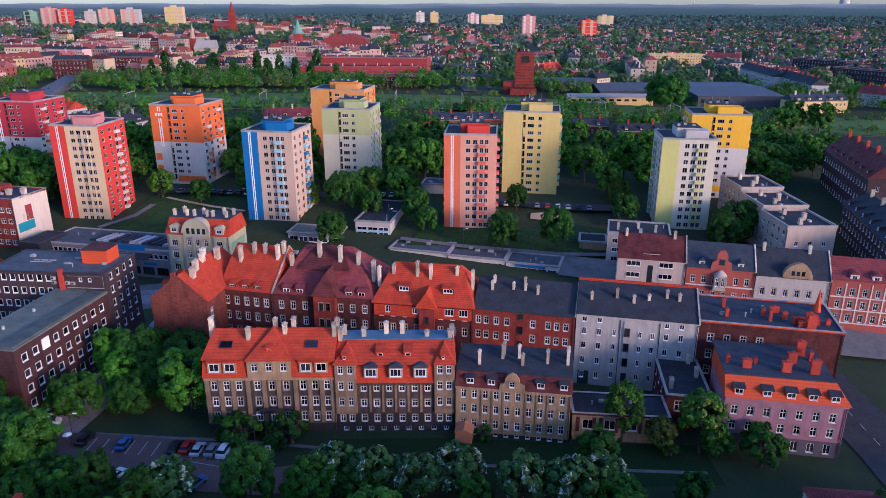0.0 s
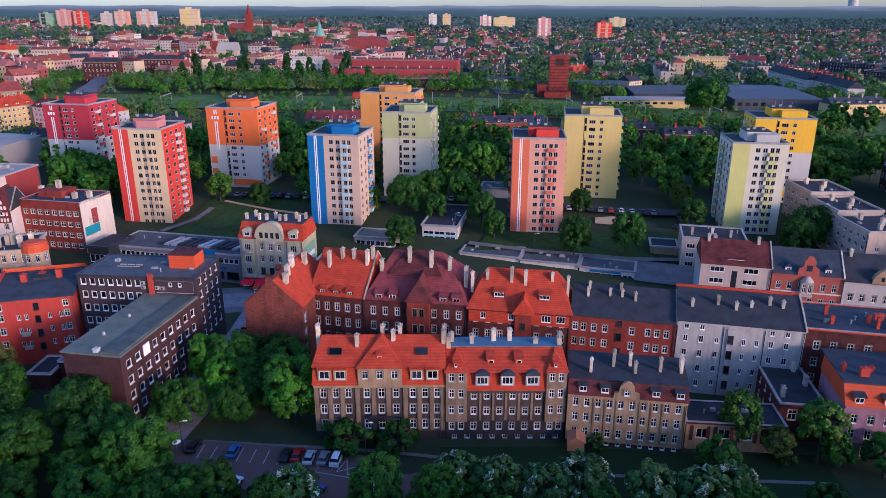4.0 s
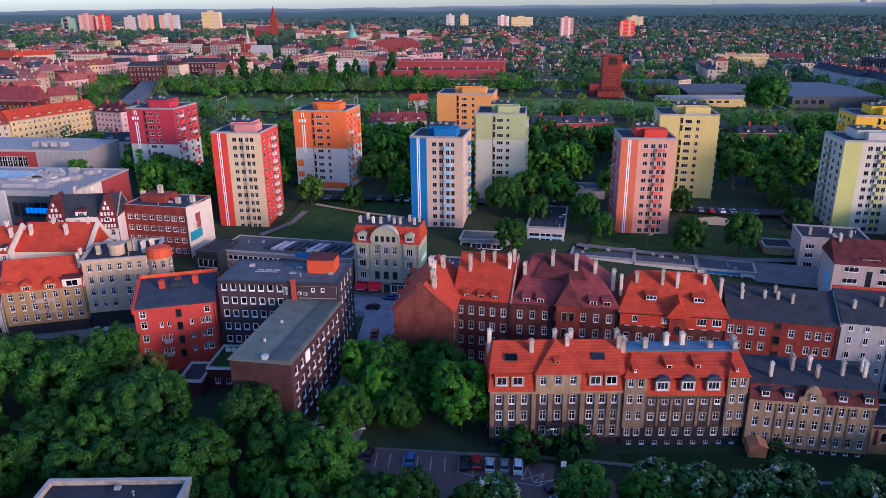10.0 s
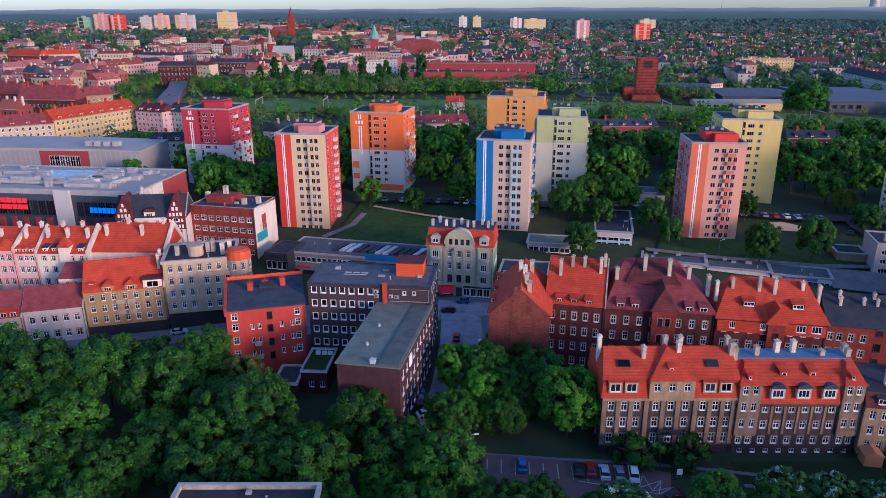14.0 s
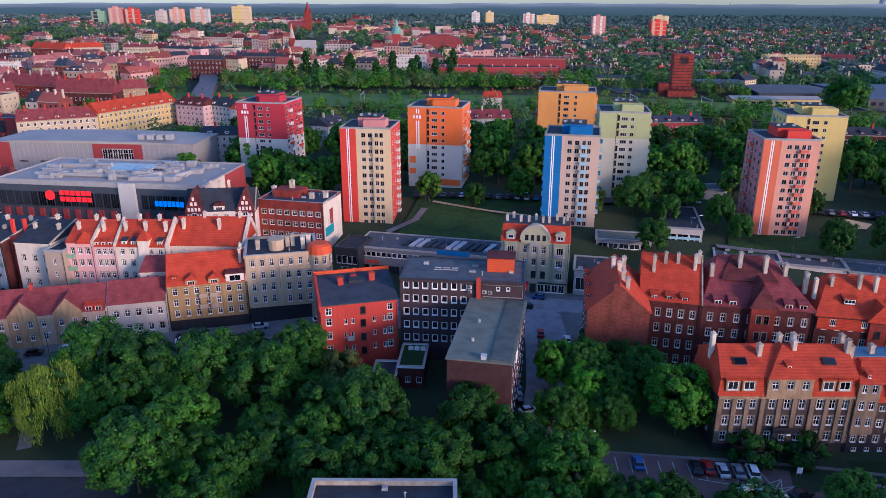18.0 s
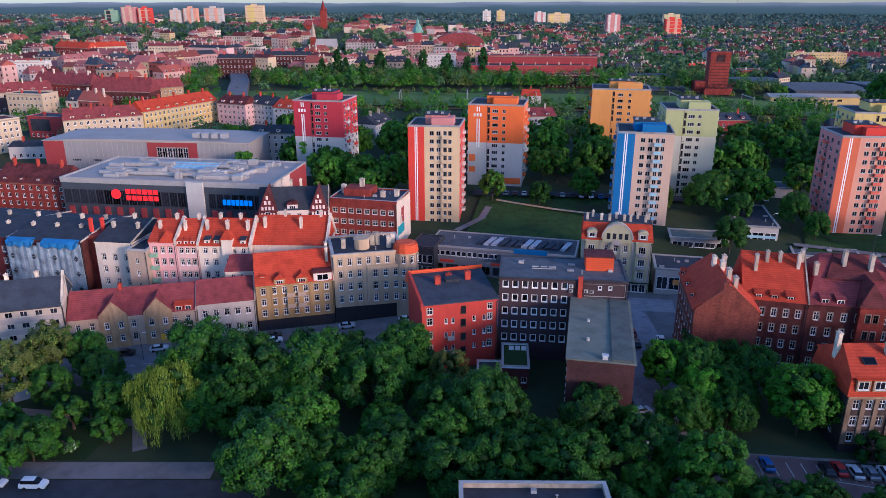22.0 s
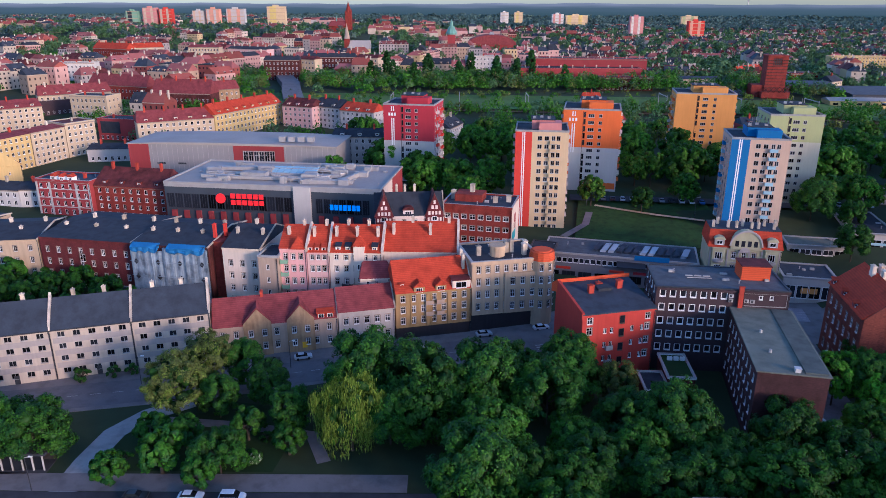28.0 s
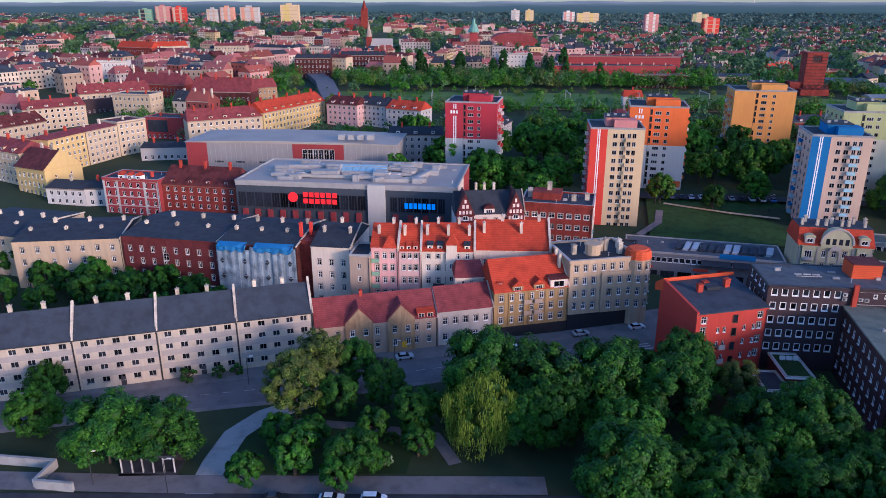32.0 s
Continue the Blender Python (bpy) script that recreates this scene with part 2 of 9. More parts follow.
def part(name, mesh, mats, parent, label="", at=(0, 0, 0), turn=0.0):
    if isinstance(mesh, Mesh):
        mesh = mesh.make(name, mats if isinstance(mats, (list, tuple)) else [mats])
    ob = new(name, mesh)
    ob.parent = parent
    ob.location = at
    ob.rotation_euler = (0, 0, turn)
    if label:
        ob["label"] = label
    return ob


def thing(name, label, category, at, turn=0.0, group="", kind=""):
    ob = new(name)
    ob.empty_display_size = 0.5
    ob.location = at
    ob.rotation_euler = (0, 0, radians(turn))
    return tagged(ob, label, category, group, kind)


_windows = {}


def window_mesh(w, h, style, glass, fr):
    """A frame with its bars and sill in one piece, and the pane or panes behind it."""
    key = (round(w, 2), round(h, 2), style, glass.name, fr.name)
    if key not in _windows:
        t, d, x = 0.2 if style == "bold" else min(0.10, w * 0.10), 0.07, w / 2
        n = {"cross": 2, "pair": 2, "triple": 3, "plain": 1, "bold": 1}[style]
        cut = h * 0.62
        rows = [(t, cut - 0.03), (cut + 0.03, h - t)] if style == "cross" else [(t, h - t)]
        cols = [(t if i == 0 else w * i / n + 0.035, w - t if i == n - 1 else w * (i + 1) / n - 0.035) for i in range(n)]
        us = sorted({0.0, w, *[c for p in cols for c in p]})
        ws = sorted({0.0, h, *[c for p in rows for c in p]})
        g, q = Mesh(), Mesh()
        for u0, u1 in zip(us, us[1:]):
            for w0, w1 in zip(ws, ws[1:]):
                ring = lambda y: [(u0 - x, y, w0), (u1 - x, y, w0), (u1 - x, y, w1), (u0 - x, y, w1)]
                if (u0, u1) in cols and (w0, w1) in rows:
                    a, b = ring(-d), ring(0.0)
                    for i in range(4):
                        g.face([a[i], b[i], b[(i + 1) % 4], a[(i + 1) % 4]])
                    q.face(b)
                else:
                    g.face(ring(-d))
        g.face([(-x, -0.28, 0.0), (x, -0.28, 0.0), (x, -d, 0.0), (-x, -d, 0.0)])
        g.face([(-x, -0.28, -0.08), (x, -0.28, -0.08), (x, -0.28, 0.0), (-x, -0.28, 0.0)])
        if style == "cross":
            k = len(g.f)
            g.box(-x - 0.12, x + 0.12, -0.27, -0.15, h + 0.06, h + 0.26)
            g.box(-x - 0.16, -x - 0.02, -0.2, -0.15, 0.0, h + 0.06)
            g.box(x + 0.02, x + 0.16, -0.2, -0.15, 0.0, h + 0.06)
            g.m[k:] = [2] * (len(g.f) - k)
        whole = Mesh()
        whole.v, whole.f, whole.m = list(g.v), list(g.f), list(g.m)
        for i in range(0, len(q.v), 4):
            whole.face(q.v[i:i + 4], 1)
        p = Mesh()
        p.face([(t - x, -0.002, t), (x - t, -0.002, t), (x - t, -0.002, h - t), (t - x, -0.002, h - t)])
        _windows[key] = (g.make("window", [fr, glass, TRIM], weld=True), p.make("pane", [glass]), whole.make("window", [fr, glass, TRIM], weld=True))
    return _windows[key]


def put_windows(parent, p0, p1, z0, holes, style="cross", panes=False, depth=0.18, glass=None, fr=None, name="window"):
    glass, fr = glass or GLASS, fr or WHITE
    (ax, ay), (bx, by) = p0, p1
    ln = math.hypot(bx - ax, by - ay)
    ux, uy = (bx - ax) / ln, (by - ay) / ln
    for u0, u1, w0, w1 in holes:
        if not (u0 > 0.05 and u1 < ln - 0.05):
            continue
        a, b, c = window_mesh(u1 - u0, w1 - w0, style, glass, fr)
        u = (u0 + u1) / 2
        loc = (ax + ux * u - uy * (depth - 0.02), ay + uy * u + ux * (depth - 0.02), z0 + w0)
        ob = part(name, a if panes else c, None, parent, "", loc, math.atan2(uy, ux))
        if panes:
            part("pane", b, None, ob)


def grid(cols, rows, w, h):
    """Openings of one size: middles of the columns, bottoms of the rows."""
    return [(c - w / 2, c + w / 2, r, r + h) for r in rows for c in cols]


def spread(a, b, n):
    return [a + (b - a) * (i + 0.5) / n for i in range(n)]


def rise_behind(x, y):
    """How much the land climbs from the tower blocks to the town beyond the railway; less in the east."""
    a = min(max((y - 310.0) / 250.0, 0.0), 1.0)
    b = min(max((x - 60.0) / 100.0, 0.0), 1.0)
    return 9.5 * a * a * (3 - 2 * a) * (1.0 - 0.55 * b * b * (3 - 2 * b))


def ground_z(x, y):
    """The height of the ground: level by the street in front, rising behind to the terrace of the tower blocks and to far hills."""
    k = min(max((x + 115.0) / 75.0, 0.0), 1.0)
    y0 = 182.0 - 30.0 * k * k * (3 - 2 * k)
    s = min(max((y - y0) / 115.0, 0.0), 1.0)
    z = 1.2 + 12.6 * (s * 1.15 if s < 0.8 else 0.92 + (s - 0.8) * 0.4)
    if -130 < x < -30 and y < 224:
        u = min((x + 130) / 20.0, (-30 - x) / 22.0, (224 - y) / 14.0, 1.0)
        z += (1.2 - z) * u * u * (3 - 2 * u)
    z += rise_behind(x, y)
    if y > 1000 and x < -150:
        u, v = min((y - 1000) / 250.0, 1.0), min((-150 - x) / 200.0, 1.0)
        u = u * u * (3 - 2 * u) * min(max((2600 - y) / 800.0, 0.0), 1.0)
        z += 12.0 * u * v * v * (3 - 2 * v)
    if y > 1500:
        z += 17.0 * min((y - 1500) / 3200.0, 1.0) ** 1.5
    return z


# ---- ground, roads ----
def sheet(name, xs, ys, m, lift=0.0, parent=None, label="", inside=None):
    g = Mesh()
    g.v = [(x, y, ground_z(x, y) + lift) for y in ys for x in xs]
    n = len(xs)
    for j in range(len(ys) - 1):
        for i in range(n - 1):
            g.f.append((j * n + i, j * n + i + 1, (j + 1) * n + i + 1, (j + 1) * n + i))
            g.m.append(0)
    return g.make(name, [m], smooth=True)


def steps(*stops):
    out = []
    for (a, d), (b, _) in zip(stops, stops[1:]):
        k = max(1, round((b - a) / d))
        out += [a + (b - a) * i / k for i in range(k)]
    return out + [stops[-1][0]]


ground = new("ground", sheet("ground", steps((-4200, 400), (-800, 60), (-330, 10), (160, 60), (800, 400), (4200, 1)),
                             steps((-700, 100), (0, 20), (80, 6), (330, 15), (600, 60), (900, 200), (4950, 1)), TOWNGROUND))
tagged(ground, "uneven green and earthy ground between the houses", "ground", kind="structure")


def ribbon(name, pts, width, m, lift, label, category="road", kerb=0.0):
    """A strip of paving that follows a line on the ground."""
    g = Mesh()
    line = []
    for (x0, y0), (x1, y1) in zip(pts, pts[1:]):
        k = max(1, int(math.hypot(x1 - x0, y1 - y0) / 6))
        line += [(x0 + (x1 - x0) * i / k, y0 + (y1 - y0) * i / k) for i in range(k)]
    line.append(pts[-1])
    edge = []
    for i, (x, y) in enumerate(line):
        a, b = line[max(i - 1, 0)], line[min(i + 1, len(line) - 1)]
        d = math.hypot(b[0] - a[0], b[1] - a[1])
        nx, ny = -(b[1] - a[1]) / d * width / 2, (b[0] - a[0]) / d * width / 2
        edge.append([(x + s * nx, y + s * ny, max(ground_z(x + s * nx, y + s * ny), ground_z(x, y)) + lift) for s in (-1, 1)])
    for (a, b), (c, d) in zip(edge, edge[1:]):
        g.face([a, c, d, b])
        if kerb:
            for p, q in ((a, c), (d, b)):
                g.face([(p[0], p[1], p[2] - kerb), (q[0], q[1], q[2] - kerb), q, p])
    return tagged(new(name, g.make(name, [m])), label, category, kind="structure")


def patch(name, poly, m, lift, label, category="pavement"):
    g = Mesh()
    g.face([(x, y, ground_z(x, y) + lift) for x, y in poly])
    return tagged(new(name, g.make(name, [m])), label, category, kind="structure")


ribbon("pavement", [(-300, 133), (-240, 146.5), (-205, 154), (-160, 167.5), (-130, 177.5), (-100, 189), (-76, 193.6), (-56, 190.2), (-30, 184.5), (40, 172), (100, 160), (150, 150)],
       19, PAVING, 0.08, "grey paved footway along the tram street", "pavement", 0.12)
ribbon("road", [(-300, 130), (-240, 143.5), (-205, 151), (-160, 164), (-130, 174.5), (-100, 188)],
       10.5, STREET, 0.14, "worn grey asphalt street between the house rows", "road")
ribbon("road", [(-100, 188), (-76, 192.8), (-56, 189.4), (-30, 183.5), (40, 171), (100, 159), (150, 149)], 10.5, BRIGHTSTREET, 0.14, "worn street with tram rails, brightened in its colour", "road")
for _y in (-2.3, -0.85, 1.0, 2.45):
    ribbon("tram_rail", [(-130, 174.5 + _y), (-100, 188 + _y), (-76, 192.8 + _y), (-56, 189.4 + _y), (-36, 184.9 + _y)], 0.16, METAL, 0.165, "worn steel tram rail set in the asphalt", "tram rail")
ribbon("road", [(-69, 190), (-69.5, 167), (-71.5, 146), (-76, 122), (-79, 104)], 11, BRIGHTSTREET, 0.17, "worn side street with parked cars, brightened in its colour", "road")
ribbon("road", [(-84, 120.2), (-62, 118.2), (-46, 115.9), (-38, 114.4), (-33, 112.9)], 6.4, COBBLE, 0.20, "reddish paved parking strip before the old tenements", "road")
ribbon("pavement", [(-82, 121.8), (-66, 121.8), (-52, 120.2), (-38, 119.0), (-24, 116.8), (-12, 114.4)], 1.0, PAVING, 0.19, "thin trodden path along the parking strip", "pavement")
ribbon("pavement", [(-74, 114.6), (-62, 112.4), (-50, 110.0), (-40, 107.6), (-30, 106.4), (-22, 108)], 7.6, COBBLE, 0.17, "reddish block paving beside the parked cars", "pavement")
ribbon("road", [(89, 190), (88, 150), (87, 110), (84, 70)], 13, ASPHALT, 0.17, "wide dark street beside the corner house", "road")
ribbon("pavement", [(-220.5, 110), (-220.5, 122), (-219.5, 131), (-215.5, 137.5), (-208, 143)], 5.0, CONC, 0.11, "pale concrete path through the park", "pavement", 0.1)
ribbon("pavement", [(-300, 117), (-227, 115.5), (-160, 116)], 5, PAVING, 0.12, "pale paved lane along the park", "pavement")
ribbon("road", [(-300, 109), (-200, 109.5), (-150, 109.8)], 7.0, ASPHALT, 0.13, "smooth asphalt lane with parked white cars", "road")
ribbon("pavement", [(-214, 136), (-195, 134), (-180, 131), (-176, 122)], 2.6, PAVING, 0.10, "narrow earthy park path between lawns", "pavement")
patch("pavement", [(-65.0, 147), (-63.9, 150), (-60.4, 172.5), (-50, 172.5), (-46, 183), (-66, 187)], PAVING, 0.12, "grey paved corner beside the brick gable house")
patch("lawn", [(-217.5, 119), (-185, 119), (-182, 140), (-205, 144), (-218, 139)], DARKLAWN, 0.06, "lawn of the small park with shade in its dark green", "lawn")
patch("lawn", [(-20, 104), (52, 104), (52, 116), (28, 117), (4, 119.5), (-20, 119.5)], DARKLAWN, 0.06, "lawn before the tenements with shade in its dark green", "lawn")
patch("lawn", [(-8, 213), (60, 203), (62, 224), (24, 226), (-2, 230)], LAWN, 0.35, "mown lawn at the foot of the tower block", "lawn")
patch("lawn", [(-112, 232), (-64, 222), (-62, 232), (-60, 262), (-105, 268)], LAWN, 0.55, "open lawn with worn earth tracks", "lawn")
ribbon("pavement", [(-20, 112.3), (10, 110.4), (50, 107.5)], 0.9, PAVING, 0.09, "thin trodden path across the lawn", "pavement")
ribbon("pavement", [(-100, 262), (-80, 250), (-66, 243)], 1.6, SAND, 0.75, "bare earth track over the lawn", "pavement")
ribbon("pavement", [(-115, 236), (-106, 246), (-103, 256)], 2.5, PAVING, 0.7, "concrete path beside the tower block", "pavement")
ribbon("pavement", [(-10, 218), (10, 212), (40, 206), (66, 205)], 2.6, PAVING, 0.6, "pale path behind the flat shops", "pavement")
ribbon("road", [(-108, 270), (-60, 262), (-22, 255)], 7, ASPHALT, 0.7, "parking lane between tower blocks", "road")
ribbon("road", [(20, 250), (45, 243), (66, 241), (70, 215)], 8, ASPHALT, 0.75, "parking lane before the yellow tower block", "road")
patch("pavement", [(37, 193), (62, 186), (66, 199), (40, 206)], PAVING, 0.45, "grey paved apron behind the shops", "pavement")
patch("sandpit", [(34, 233), (44, 231), (48, 235), (42, 239), (35, 238)], SAND, 0.5, "pale sandy play area", "sandpit")


def lines(road, x0, y0, x1, y1, n, wide, long_, lift, name="zebra_stripe"):
    """Painted stripes in a row from one point to another, across the way."""
    a = math.atan2(y1 - y0, x1 - x0)
    g = Mesh()
    g.box(-wide / 2, wide / 2, -long_ / 2, long_ / 2, 0, 0.012)
    me = g.make(name, [LINE])
    for i in range(n):
        x, y = x0 + (x1 - x0) * i / max(1, n - 1), y0 + (y1 - y0) * i / max(1, n - 1)
        part(name, me, None, road, "", (x, y, ground_z(x, y) + lift), a)


_street, _wide = bpy.data.objects["road"], bpy.data.objects["road.004"] if "road.004" in bpy.data.objects else bpy.data.objects["road.003"]
lines(_street, -131.5, 178.5, -129.0, 168.5, 9, 0.55, 3.6, 0.165)
lines(_street, -200, 152.4, -140, 169.9, 16, 2.2, 0.14, 0.165, "lane_line")
lines(_street, -290, 132.5, -212, 149.6, 18, 2.2, 0.14, 0.165, "lane_line")
lines(_street, -55, 187.4, 60, 168.0, 22, 2.2, 0.14, 0.165, "lane_line")
lines(_wide, 83.0, 147.0, 92.5, 147.0, 9, 0.55, 3.4, 0.195)
lines(_wide, 87.6, 142.0, 85.5, 96.0, 10, 2.4, 0.14, 0.195, "lane_line")


# ---- roofs and house fronts ----
def hip_roof(g, x0, x1, y0, y1, z0, zr, hl=0.0, hr=0.0, m=0, ry=None):
    """A roof with its ridge along x; hl and hr: how far the ridge ends lie in from the ends (0: a gable)."""
    ry = (y0 + y1) / 2 if ry is None else ry
    a, b, c, d = (x0, y0, z0), (x1, y0, z0), (x1, y1, z0), (x0, y1, z0)
    e, f = (x0 + hl, ry, zr), (x1 - hr, ry, zr)
    g.face([a, b, f, e], m)
    g.face([c, d, e, f], m)
    g.face([b, c, f], m)
    g.face([d, a, e], m)
    g.face([d, c, b, a], m)


def gable_along_y(g, x0, x1, y0, y1, z0, zr, m=0, hb=0.0, hf=0.0):
    rx = (x0 + x1) / 2
    a, b, c, d = (x0, y0, z0), (x1, y0, z0), (x1, y1, z0), (x0, y1, z0)
    e, f = (rx, y0 + hf, zr), (rx, y1 - hb, zr)
    g.face([b, c, f, e], m)
    g.face([d, a, e, f], m)
    g.face([a, b, e], m)
    g.face([c, d, f], m)
    g.face([d, c, b, a], m)


def house(name, label, fl, fr, depth, z0, ze, wall, front=(), left=(), right=(), back=(), panes=False, base=None, base_h=0.0,
          category="building", group="", fr_mat=None, reveal=0.18):
    """Walls with real openings: fl and fr are the ends of the front in the plan. Openings: (columns, rows, width, height, style), from the foot."""
    w = math.hypot(fr[0] - fl[0], fr[1] - fl[1])
    ob = thing(name, label, category, (fl[0], fl[1], z0), math.degrees(math.atan2(fr[1] - fl[1], fr[0] - fl[0])), group)
    h = ze - z0
    sides = [((0, 0), (w, 0), front), ((w, 0), (w, depth), right), ((w, depth), (0, depth), back), ((0, depth), (0, 0), left)]
    g = Mesh()
    for p0, p1, sets in sides:
        holes = [q for s in sets for q in grid(*s[:4])]
        if base:
            lo = [q for q in holes if q[3] <= base_h + 0.01]
            hi = [(a, b, c - base_h, d - base_h) for a, b, c, d in holes if q_above(c, base_h)]
            g.wall(p0, p1, -1.5, base_h, [(a, b, c + 1.5, d + 1.5) for a, b, c, d in lo], 1, reveal)
            g.wall(p0, p1, base_h, h, hi, 0, reveal)
        else:
            g.wall(p0, p1, -1.5, h, [(a, b, c + 1.5, d + 1.5) for a, b, c, d in holes], 0, reveal)
        for s in sets:
            if fl[1] > 395:
                window_rows(ob, p0, p1, grid(*s[:4]), reveal)
            else:
                put_windows(ob, p0, p1, 0, grid(*s[:4]), s[4], panes, reveal, fr=fr_mat)
    g.face([(0, 0, h - 0.02), (w, 0, h - 0.02), (w, depth, h - 0.02), (0, depth, h - 0.02)], 0)
    part("wall", g, [wall, base] if base else [wall], ob)
    if fl[1] < 300 and h > 7 and front:
        g = Mesh()
        g.box(0.02, w - 0.02, -0.22, -0.004, h - 0.62, h - 0.34)
        g.box(0.02, w - 0.02, -0.36, -0.004, h - 0.34, h - 0.04)
        part("eaves_moulding", g, wall, ob)
        if base:
            g = Mesh()
            g.box(0.02, w - 0.02, -0.14, -0.004, base_h - 0.12, base_h + 0.12)
            part("string_course", g, wall, ob)
        g = Mesh()
        g.tube(w - 0.25, -0.16, -0.2, h - 0.3, 0.08, 0.08, 0, 6)
        g.box(w - 0.4, w - 0.1, -0.3, -0.02, h - 0.7, h - 0.3)
        part("drainpipe", g, TARMETAL, ob)
    return ob, w, h


def window_rows(ob, p0, p1, holes, depth):
    """Distant windows: one row of a storey in a piece."""
    ln = math.hypot(p1[0] - p0[0], p1[1] - p0[1])
    ux, uy = (p1[0] - p0[0]) / ln, (p1[1] - p0[1]) / ln
    for z in sorted({h[2] for h in holes}):
        g = Mesh()
        for u0, u1, w0, w1 in holes:
            if w0 == z and u0 > 0.05 and u1 < ln - 0.05:
                um = (u0 + u1) / 2
                for a, b, m, k in ((u0, u1, 0, 0.0), (u0 + 0.12, um - 0.06, 1, 0.03), (um + 0.06, u1 - 0.12, 1, 0.03)):
                    d = depth - 0.02 - k
                    lo, hi = (w0, w1) if m == 0 else (w0 + 0.12, w1 - 0.12)
                    q = [(p0[0] + ux * u - uy * d, p0[1] + uy * u + ux * d) for u in (a, b)]
                    g.face([(*q[0], lo), (*q[1], lo), (*q[1], hi), (*q[0], hi)], m)
        tagged(part("glazing", g, [WHITE, GLASS], ob), kind="stuff")


def q_above(c, b):
    return c >= b - 0.01


def flat_roof(ob, w, d, h, felt, edge, rim=0.45, over=0.15, flash=None):
    g = Mesh()
    g.box(0.25, w - 0.25, 0.25, d - 0.25, h - 0.3, h + 0.06, 0)
    part("roof", g, felt, ob)
    g = Mesh()
    for x0, x1, y0, y1 in ((-over, w + over, -over, 0.3), (-over, w + over, d - 0.3, d + over), (-over, 0.3, 0.3, d - 0.3), (w - 0.3, w + over, 0.3, d - 0.3)):
        g.box(x0, x1, y0, y1, h - 0.15, h + rim, 0)
    part("parapet", g, edge, ob)
    g = Mesh()
    o, i, z = over + 0.04, 0.34, h + rim
    for p, q, r, e in (((-o, -o), (w + o, -o), (w - i, i), (i, i)), ((w + o, -o), (w + o, d + o), (w - i, d - i), (w - i, i)), ((w + o, d + o), (-o, d + o), (i, d - i), (w - i, d - i)), ((-o, d + o), (-o, -o), (i, i), (i, d - i))):
        g.loft([(*k, z + 0.004) for k in (p, q, r, e)], [(*k, z + 0.06) for k in (p, q, r, e)])
    part("flashing", g, flash or METAL, ob)
    rr = random.Random(int(w * 31 + d * 17 + h * 7))
    if ob.location.y < 300 and w > 9 and d > 7:
        for k in range(3 + int(w * d / 130)):
            x, y = rr.uniform(1.2, w - 1.2), rr.uniform(1.2, d - 1.2)
            g = Mesh()
            if rr.random() < 0.5:
                g.tube(x, y, h + 0.02, h + rr.uniform(0.5, 0.9), 0.14, 0.14, 0, 7)
                g.tube(x, y, h + 0.9, h + 1.05, 0.26, 0.1, 0, 7)
                g.tube(x, y, h + 0.4, h + 0.95, 0.05, 0.05, 0, 5)
            else:
                a = rr.uniform(0.4, 0.9)
                g.box(x - a, x + a, y - 0.4, y + 0.4, h + 0.02, h + rr.uniform(0.35, 0.8), 0, 0.06)
            part("roof_vent", g, METAL if rr.random() < 0.5 else CONC, ob)


def chimneys(ob, rows, m=None, sx=0.7, sy=1.1):
    """Chimneys as (x, y, foot, top)."""
    for x, y, a, b in rows:
        g = Mesh()
        g.box(x - sx / 2, x + sx / 2, y - sy / 2, y + sy / 2, a, b - 0.2)
        g.box(x - sx / 2 - 0.1, x + sx / 2 + 0.1, y - sy / 2 - 0.1, y + sy / 2 + 0.1, b - 0.2, b)
        for i in (-0.25, 0.25):
            g.tube(x, y + i * sy, b, b + 0.3, 0.13, 0.11, 0, 6)
        part("chimney", g, m or CHIM, ob)


def dormer(ob, x, y, z, w, h, d, wall, roof, style="pair", kind="gable", win=None, panes=False):
    g = Mesh()
    ww, wh = win or (w * 0.62, h * 0.68)
    hole = [(w / 2 - ww / 2, w / 2 + ww / 2, h * 0.16, h * 0.16 + wh)]
    g.wall((x, y), (x + w, y), z, z + h, hole, 0, 0.1)
    g.wall((x + w, y), (x + w, y + d), z, z + h, (), 0)
    g.wall((x, y + d), (x, y), z, z + h, (), 0)
    o = 0.2
    if kind == "gable":
        gable_along_y(g, x - o, x + w + o, y - o, y + d, z + h, z + h + w * 0.5, 1)
    elif kind == "arch":
        n = 6
        arc = [(x + w / 2 - (w / 2 + o) * math.cos(math.pi * i / n), z + h + w * 0.33 * math.sin(math.pi * i / n)) for i in range(n + 1)]
        g.loft([(a, y - o, b) for a, b in arc], [(a, y + d, b) for a, b in arc], 1)
    else:
        g.loft([(x - o, y - o, z + h), (x + w + o, y - o, z + h), (x + w + o, y + d, z + h + 0.5), (x - o, y + d, z + h + 0.5)],
               [(x - o, y - o, z + h + 0.15), (x + w + o, y - o, z + h + 0.15), (x + w + o, y + d, z + h + 0.65), (x - o, y + d, z + h + 0.65)], 1)
    p = part("dormer", g, [wall, roof], ob)
    put_windows(p, (x, y), (x + w, y), z, hole, style, panes, 0.1)
    return p


